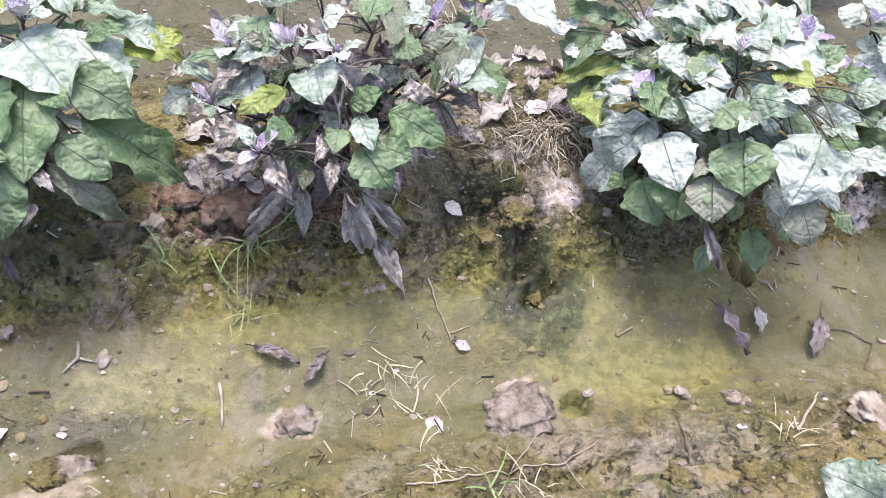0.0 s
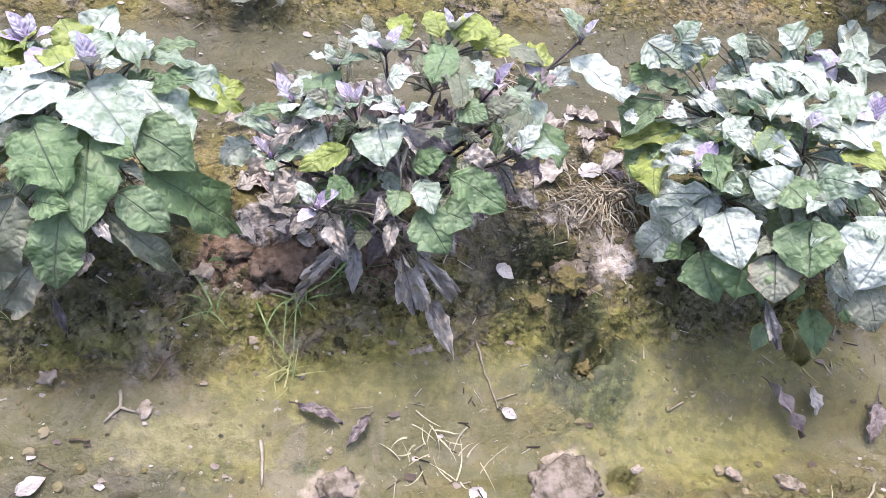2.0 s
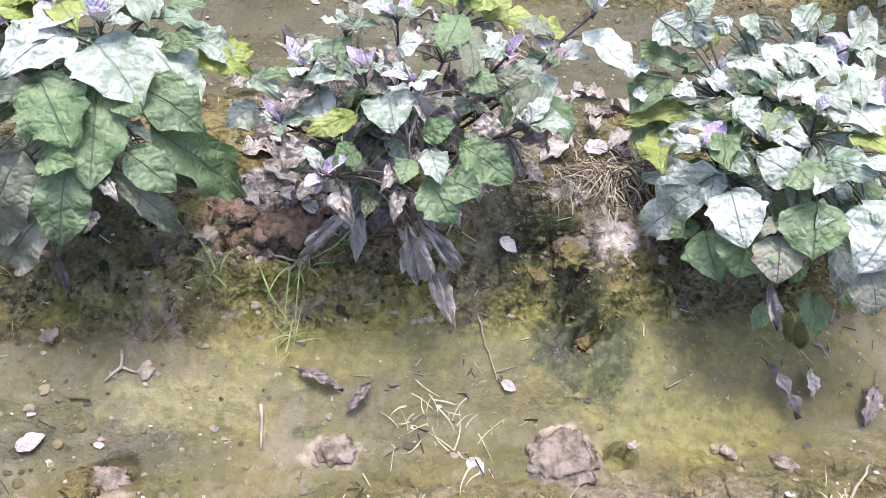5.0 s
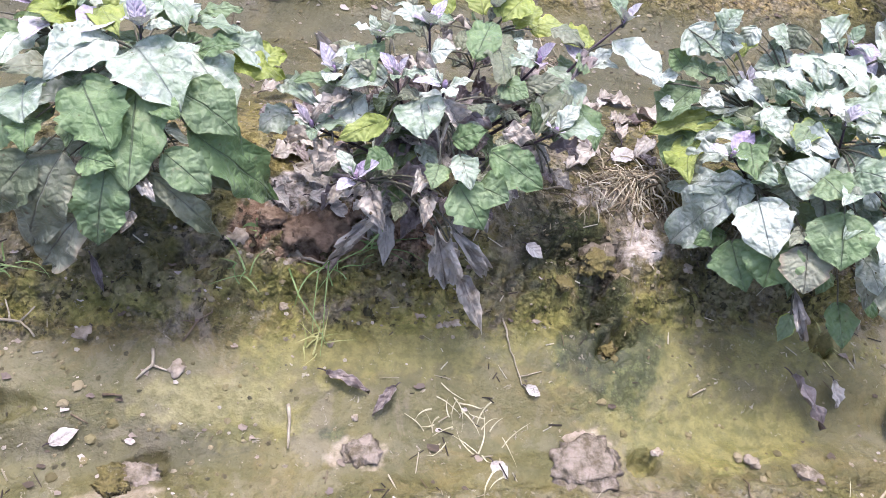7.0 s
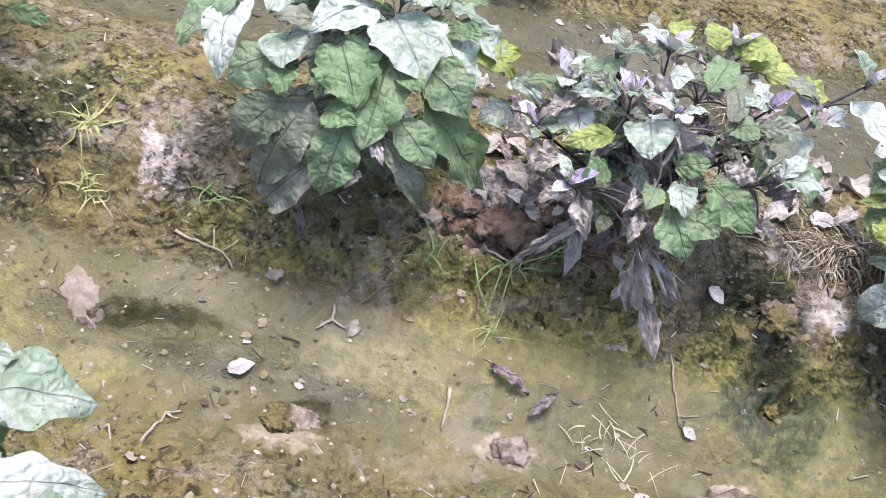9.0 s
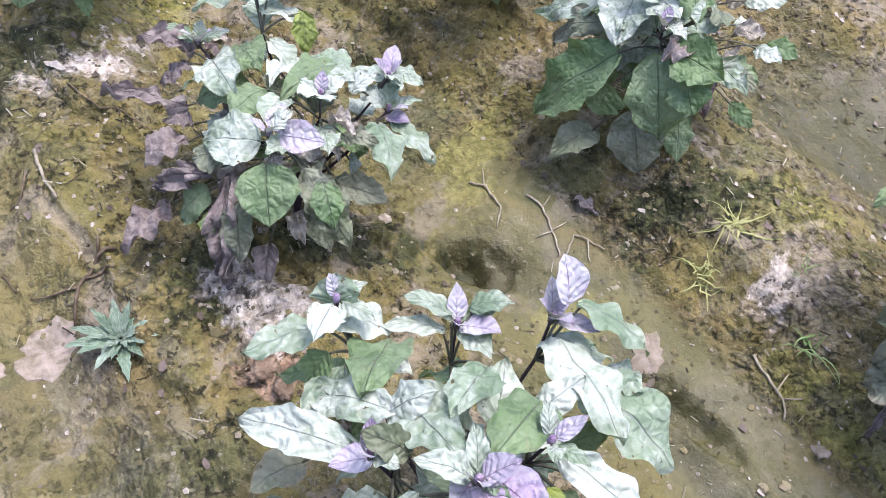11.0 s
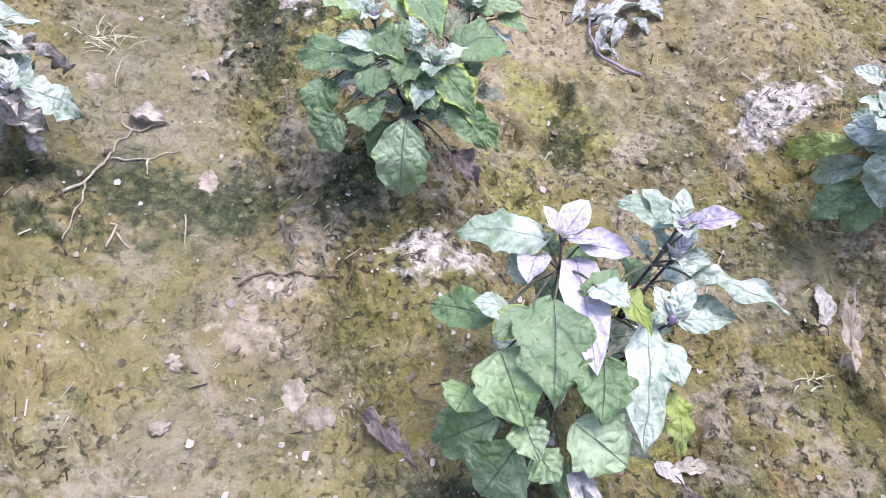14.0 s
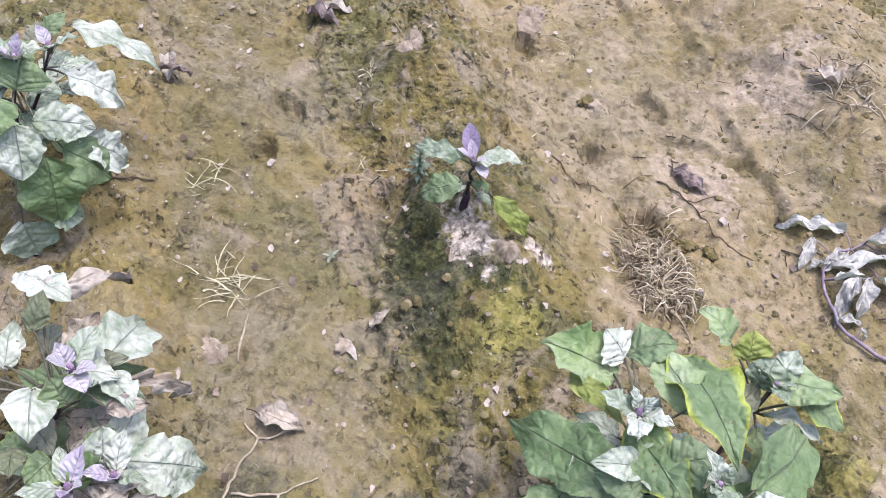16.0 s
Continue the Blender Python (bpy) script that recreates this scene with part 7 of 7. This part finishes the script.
fallen_leaf(0.273, 1.513, 0.071, 0.042, 43, 8, "papery dry leaf under the plants")
fallen_leaf(0.358, 1.603, 0.08, 0.047, -120, 3, "papery dry leaf under the plants")
fallen_leaf(0.285, 1.864, 0.069, 0.05, -7, 3, "papery dry leaf under the plants")
fallen_leaf(0.143, 1.426, 0.051, 0.04, -21, 3, "papery dry leaf under the plants")
fallen_leaf(0.118, 1.246, 0.039, 0.033, -19, 8, "papery dry leaf under the plants")
fallen_leaf(-0.076, 1.203, 0.047, 0.03, -20, 3, "papery dry leaf under the plants")
fallen_leaf(-0.029, 1.195, 0.033, 0.026, -108, 3, "papery dry leaf under the plants")
fallen_leaf(-0.587, 0.721, 0.047, 0.032, 44, 8, "pale fallen leaf lying flat on damp soil")
fallen_leaf(-0.188, 0.933, 0.081, 0.028, -9, 9, "dark shrivelled fallen leaf on damp soil")
fallen_leaf(-0.067, 0.937, 0.061, 0.03, -118, 9, "dark shrivelled fallen leaf on damp soil")
fallen_leaf(0.662, 1.132, 0.104, 0.041, -50, 9, "purple-brown curled fallen leaf on the soil")
fallen_leaf(0.75, 1.152, 0.047, 0.032, -75, 3, "small dry fallen leaf on the soil")
fallen_leaf(0.884, 1.149, 0.081, 0.05, -106, 9, "purple-brown curled fallen leaf on the soil")
fallen_leaf(0.124, 0.855, 0.039, 0.028, -42, 8, "pale dry fallen leaf on the soil")
fallen_leaf(-2.023, -0.374, 0.132, 0.052, 37, 9, "dark crumpled dead leaf on the ridge side")
fallen_leaf(-1.965, 0.108, 0.055, 0.032, 46, 8, "pale dry fallen leaf in the furrow")
fallen_leaf(-1.912, 0.133, 0.08, 0.036, 28, 9, "long curled dead leaf in the furrow")
fallen_leaf(-2.957, -0.694, 0.045, 0.022, 135, 3, "dry brown leaf on the soil")
fallen_leaf(-2.926, -0.738, 0.056, 0.016, 30, 8, "pale dry leaf on the soil")
fallen_leaf(-3.82, -0.924, 0.122, 0.049, 44, 9, "crumpled dead leaf on the soil")
fallen_leaf(-3.477, -1.18, 0.069, 0.03, 127, 9, "crumpled dead leaf on the soil")
fallen_leaf(-2.764, -0.86, 0.084, 0.053, 73, 3, "papery pinkish dead leaf among twigs")
fallen_leaf(-0.622, 1.005, 0.043, 0.023, -49, 9, "twisted dry leaf stalk on the soil")
fallen_leaf(-3.524, -0.035, 0.102, 0.061, 37, 9, "crumpled dry leaf on the ridge")
fallen_leaf(0.163, 1.001, 0.03, 0.021, -15, 8, "pale dry leaf strip on the soil")
fallen_leaf(-0.344, 1.299, 0.086, 0.067, -28, 3, "papery pale dead leaf under the plants")
fallen_leaf(-0.394, 1.317, 0.074, 0.062, 41, 3, "papery pale dead leaf under the plants")
fallen_leaf(-0.295, 1.381, 0.093, 0.057, -50, 9, "crumpled dead leaf under the plants")
fallen_leaf(0.171, 1.63, 0.153, 0.065, 56, 3, "dead leaf lying between the plants")
fallen_leaf(0.224, 1.522, 0.083, 0.062, -124, 3, "dead leaf lying between the plants")
fallen_leaf(0.359, 1.81, 0.104, 0.072, -60, 3, "dead leaf lying between the plants")
fallen_leaf(-1.755, -0.193, 0.063, 0.019, 34, 8, "small pale leaf scrap on the soil")
fallen_leaf(-1.578, -0.401, 0.049, 0.038, 37, 9, "shrivelled leaf scrap on the soil")
fallen_leaf(-1.586, -0.407, 0.052, 0.039, 43, 9, "shrivelled leaf scrap on the soil")
fallen_leaf(-2.688, -1.058, 0.046, 0.019, -138, 3, "dead leaf scrap on the soil")
litter = random.Random(14)
for k in range(30):                                    # litter of dead leaves on the ridge between the plants
    s, q = (litter.uniform(-0.05, 0.20), litter.uniform(1.38, 1.66)) if k % 2 else (litter.uniform(0.55, 0.82), litter.uniform(1.30, 1.75))
    fallen_leaf(s * ALONG[0] + q * ACROSS[0], s * ALONG[1] + q * ACROSS[1], litter.uniform(0.035, 0.085), litter.uniform(0.025, 0.05), litter.uniform(0, 360), litter.choice((3, 3, 9, 9, 8)), "crumpled dead leaf in the litter on the ridge")
fallen_leaf(-0.150, 1.215, 0.075, 0.040, -80, 3, "shredded pale dead leaf on the clay bank")
fallen_leaf(-3.690, 0.330, 0.090, 0.060, 200, 3, "papery pale dead leaf in the furrow")
fallen_leaf(-3.556, -1.180, 0.080, 0.040, 10, 3, "crumpled dry leaf on the soil")
fallen_leaf(-3.831, -0.892, 0.090, 0.045, 60, 3, "crumpled dry leaf on the soil")
fallen_leaf(-2.229, 0.503, 0.100, 0.045, 170, 3, "long pale dry leaf on the mossy slope")
fallen_leaf(-1.950, 0.130, 0.080, 0.036, 100, 3, "pale torn dry leaf on the mossy slope")
fallen_leaf(-1.232, 0.740, 0.060, 0.035, 30, 9, "dark shrivelled leaf in the furrow")
twig([[(-3.752, 0.327), (-3.690, 0.380), (-3.640, 0.395), (-3.560, 0.420)], [(-3.690, 0.380), (-3.720, 0.440)], [(-3.640, 0.395), (-3.600, 0.340)]], 0.0028, PALE_WOOD)
twig([[(-3.500, -0.330), (-3.440, -0.280), (-3.400, -0.220)], [(-3.440, -0.280), (-3.380, -0.290)]], 0.0024, BROWN_WOOD)
twig([[(-3.480, -0.080), (-3.420, -0.020), (-3.330, 0.030), (-3.250, 0.090)], [(-3.420, -0.020), (-3.440, 0.050)]], 0.0024, BROWN_WOOD)
stone(-0.404, 1.126, 0.0221, 1)
stone(-0.3, 1.134, 0.0115, 2)
stone(-0.306, 1.109, 0.0094, 3)
stone(-0.345, 1.124, 0.0105, 4)
stone(-0.325, 1.111, 0.0083, 5)
stone(-0.0, 1.084, 0.0095, 6)
stone(0.016, 1.093, 0.0106, 7)
stone(-0.012, 1.079, 0.0063, 8)
stone(-0.297, 1.046, 0.0084, 9)
stone(-0.197, 0.991, 0.0072, 10)
stone(0.446, 1.298, 0.0154, 11)
stone(-0.124, 0.88, 0.008, 12)
stone(-0.435, 0.884, 0.0151, 13)
stone(-0.607, 0.906, 0.0136, 14)
stone(0.914, 0.927, 0.0394, 15)
stone(0.687, 0.957, 0.0225, 16)
stone(0.591, 0.963, 0.0176, 17)
stone(0.415, 0.948, 0.0096, 18)
stone(-2.14, -0.683, 0.0124, 19)
stone(-1.834, -0.77, 0.0151, 20)
stone(-2.025, -0.692, 0.0162, 21)
stone(-1.284, 0.351, 0.0139, 22)
stone(-0.374, 1.097, 0.0073, 23)
stone(0.422, 0.948, 0.0099, 24)
stone(-2.909, -0.738, 0.02, 25)
stone(-3.017, 0.654, 0.0206, 26)
stone(-2.306, 0.447, 0.0155, 27)
stone(-2.49, 0.455, 0.0124, 28)
stone(-2.152, -0.69, 0.013, 29)
stone(-1.951, 0.638, 0.0121, 30)
stone(-2.863, -0.739, 0.0098, 31)
stone(-3.716, -0.211, 0.023, 32)
soil_clod(-0.356, 1.178, 0.0254, CLAY, 50)
soil_clod(-0.309, 1.169, 0.0275, CLAY, 51)
soil_clod(-0.264, 1.208, 0.0473, CLAY, 52)
soil_clod(-0.215, 1.189, 0.032, CLAY, 53)
soil_clod(-0.381, 1.157, 0.017, CLAY, 54)
soil_clod(-0.202, 1.24, 0.0259, CLAY, 55)
soil_clod(-0.326, 1.131, 0.0147, CLAY, 56)
soil_clod(-0.276, 1.148, 0.019, CLAY, 57)
soil_clod(0.257, 1.255, 0.0294, EARTH, 58)
soil_clod(0.2, 1.202, 0.0198, EARTH, 59)
soil_clod(0.313, 1.134, 0.0201, EARTH, 60)
soil_clod(-0.968, 0.043, 0.0212, CLAY, 61)
soil_clod(-0.928, 0.059, 0.0156, CLAY, 62)
soil_clod(-0.972, 0.01, 0.0125, CLAY, 63)
soil_clod(-3.287, -0.045, 0.0202, EARTH, 64)
soil_clod(-3.263, 0.001, 0.0151, EARTH, 65)
soil_clod(-3.297, -0.087, 0.0151, EARTH, 66)
soil_clod(-3.724, -0.226, 0.0201, EARTH, 67)
soil_clod(-3.059, 0.41, 0.0202, EARTH, 68)
soil_clod(-2.298, 0.281, 0.0302, EARTH, 69)
soil_clod(-2.225, 0.22, 0.0218, EARTH, 70)
soil_clod(-0.444, 1.052, 0.0125, EARTH, 71)
soil_clod(0.66, 0.781, 0.0225, EARTH, 72)
soil_clod(0.532, 0.752, 0.0236, EARTH, 73)
soil_clod(-0.468, 0.677, 0.0304, EARTH, 74)
crusted_lump(0.285, 0.885, 0.062, 0.045, 0.013, -160, 3)
crusted_lump(-0.440, 0.700, 0.030, 0.022, 0.018, 20, 8)
crusted_lump(-0.096, 0.823, 0.040, 0.028, 0.010, 10, 5)
crusted_lump(0.688, 0.960, 0.030, 0.018, 0.010, -20, 6)
crusted_lump(0.262, 1.275, 0.032, 0.028, 0.016, 60, 9)
broken_stem([(-0.240, 1.118, 0.004), (-0.195, 1.185, 0.020), (-0.150, 1.245, 0.045)], 0.011)
mud_flake(-2.086, -0.487, 0.026, 0.024, 47, 1)
mud_flake(-2.04, -0.441, 0.022, 0.02, 15, 2)
mud_flake(-2.224, 0.553, 0.076, 0.021, 163, 3)
mud_flake(-1.714, -0.769, 0.022, 0.017, -137, 4)
mud_flake(-1.708, -0.73, 0.022, 0.017, -137, 5)
mud_flake(-2.88, -0.957, 0.022, 0.018, 42, 6)
mud_flake(-3.639, -0.672, 0.041, 0.025, 1, 7)
mud_flake(-1.15, -0.26, 0.054, 0.043, -120, 8)
mud_flake(-1.142, -0.349, 0.026, 0.02, -124, 9)
mud_flake(-0.866, 0.712, 0.045, 0.032, 135, 10)
mud_flake(-1.278, -0.38, 0.017, 0.014, -150, 11)
mud_flake(-2.589, -0.683, 0.028, 0.023, -168, 12)
mud_flake(-2.871, -0.949, 0.022, 0.017, -151, 13)
mud_flake(0.277, 0.936, 0.029, 0.02, -151, 14)
mud_flake(-1.288, -0.373, 0.014, 0.012, -139, 15)
mud_flake(-4.065, -0.355, 0.065, 0.046, -14, 16)
mud_flake(-3.078, -0.459, 0.025, 0.02, -21, 17)
grass_tuft(-0.374, 1.054, 0.090, 8, GRASS_BLADE, 0.6, 1, "thin green grass tuft on the ridge side")
grass_tuft(-0.226, 0.983, 0.085, 11, SALLOW_BLADE, 0.5, 2, "yellow-green grass tuft on damp soil")
grass_tuft(-0.217, 1.115, 0.126, 6, GRASS_BLADE, 0.9, 3, "long drooping grass blades below the ridge")
long_grass([[(-0.235, 1.125, 0.020), (-0.228, 1.085, 0.045), (-0.222, 1.045, 0.040), (-0.214, 1.005, 0.022), (-0.208, 0.965, 0.004)],
            [(-0.235, 1.125, 0.020), (-0.245, 1.085, 0.040), (-0.240, 1.040, 0.030), (-0.232, 1.000, 0.006)],
            [(-0.150, 1.190, 0.030), (-0.180, 1.150, 0.050), (-0.215, 1.110, 0.040), (-0.245, 1.075, 0.010)],
            [(-0.300, 1.090, 0.010), (-0.270, 1.050, 0.035), (-0.235, 1.020, 0.025), (-0.200, 0.985, 0.004)]], "long green grass blades hanging over the ridge foot")
grass_tuft(-0.758, 0.972, 0.095, 10, GRASS_BLADE, 0.8, 4, "thin grass tuft beside the ridge")
grass_tuft(-0.165, 1.175, 0.10, 16, GRASS_BLADE, 0.9, 5, "grass tuft at the foot of a plant")
grass_tuft(0.232, 0.72, 0.089, 7, GRASS_BLADE, 0.5, 6, "bright green grass tuft on the soil")
grass_tuft(0.289, 0.741, 0.077, 8, STRAW_BLADE, 0.9, 7, "dry grass tuft on the soil")
grass_tuft(0.05, 0.947, 0.088, 9, STRAW_BLADE, 1.0, 8, "dry pale grass tuft lying on damp soil")
grass_tuft(0.109, 0.87, 0.082, 10, STRAW_BLADE, 1.0, 9, "dry pale grass tuft lying on damp soil")
grass_tuft(0.023, 0.912, 0.062, 7, STRAW_BLADE, 1.0, 10, "dry pale grass tuft lying on damp soil")
grass_tuft(-1.041, 0.97, 0.081, 16, SALLOW_BLADE, 1.0, 11, "sprawling pale green grass clump")
grass_tuft(-0.978, 0.867, 0.061, 10, SALLOW_BLADE, 1.0, 12, "sprawling pale green grass clump")
grass_tuft(-1.038, 0.973, 0.088, 16, SALLOW_BLADE, 1.0, 13, "sprawling pale green grass clump")
grass_tuft(-0.962, 0.867, 0.057, 12, SALLOW_BLADE, 0.9, 14, "sprawling pale green grass clump")
grass_tuft(-3.276, -1.052, 0.071, 14, STRAW_BLADE, 1.0, 15, "cluster of dry straw on the soil")
grass_tuft(-3.042, -0.957, 0.08, 14, STRAW_BLADE, 1.0, 16, "cluster of dry straw on the soil")
grass_tuft(-3.006, -0.949, 0.086, 13, STRAW_BLADE, 1.0, 17, "cluster of dry straw on the soil")
grass_tuft(-3.591, -0.766, 0.049, 7, STRAW_BLADE, 1.0, 18, "small cluster of dry straw")
grass_tuft(-3.316, -0.738, 0.059, 8, STRAW_BLADE, 1.0, 19, "small cluster of dry straw")
grass_tuft(0.759, 0.873, 0.066, 9, STRAW_BLADE, 1.0, 20, "dry roots and straw on the soil")
grass_tuft(0.142, 0.753, 0.058, 9, STRAW_BLADE, 1.0, 21, "dry roots and straw on the soil")
grass_tuft(-2.12, 0.453, 0.061, 8, STRAW_BLADE, 0.9, 22, "dry straw at the furrow edge")
grass_tuft(0.736, 1.239, 0.076, 8, SALLOW_BLADE, 1.0, 23, "thin grass at the ridge foot")
grass_tuft(-0.381, 1.157, 0.053, 5, GRASS_BLADE, 0.7, 24, "thin green grass on the ridge side")
grass_tuft(-0.902, 1.027, 0.067, 6, GRASS_BLADE, 0.5, 25, "young green grass by the ridge")
rosette(-1.107, -0.149, 0.075, 27, 1, "flat rosette weed with narrow toothed green leaves")
rosette(-1.673, -0.566, 0.037, 9, 2, "small pale green weed sprout on the soil")
rosette(-1.728, -0.857, 0.035, 8, 3, "small pale green weed sprout on the soil")
rosette(-1.639, -0.833, 0.058, 11, 4, "small pale green weed sprout on the soil")
rosette(-1.559, -0.388, 0.027, 7, 5, "small pale green weed sprout on the soil")
rosette(-3.115, -0.784, 0.02, 6, 6, "small pale green weed sprout on the soil")
rosette(-1.396, -0.354, 0.02, 6, 7, "small pale green weed sprout on the soil")
weed(-3.294, -0.632, 0.085)
straw_heap(-3.17, -0.123, 0.10, 0.065, 420, 1)
straw_heap(-3.70, 0.36, 0.12, 0.07, 60, 4)
straw_heap(-3.33, -0.10, 0.12, 0.05, 50, 5)
straw_heap(0.31, 1.432, 0.12, 0.055, 320, 2)
straw_heap(0.107, 1.946, 0.10, 0.05, 90, 3)
wilted_plant([(-2.992, 0.315), (-3.032, 0.262), (-3.088, 0.222), (-3.153, 0.214), (-3.217, 0.225), (-3.259, 0.249), (-3.278, 0.317), (-3.314, 0.367)], [(-3.318, 0.29, -3.367, 0.165, 0.037), (-3.305, 0.223, -3.228, 0.182, 0.031), (-3.233, 0.234, -3.227, 0.196, 0.028), (-3.227, 0.241, -3.221, 0.402, 0.04), (-3.27, 0.315, -3.243, 0.391, 0.041), (-3.324, 0.37, -3.374, 0.389, 0.037), (-3.183, 0.278, -3.087, 0.218, 0.04), (-3.182, 0.3, -3.096, 0.258, 0.035), (-3.186, 0.325, -3.117, 0.354, 0.04), (-3.186, 0.235, -3.201, 0.321, 0.023), (-3.093, 0.222, -3.087, 0.271, 0.025), (-3.068, 0.255, -3.054, 0.268, 0.018), (-3.217, 0.225, -3.286, 0.301, 0.031), (-3.222, 0.261, -3.25, 0.295, 0.026), (-3.205, 0.349, -3.155, 0.397, 0.047), (-3.257, 0.37, -3.254, 0.426, 0.048)])
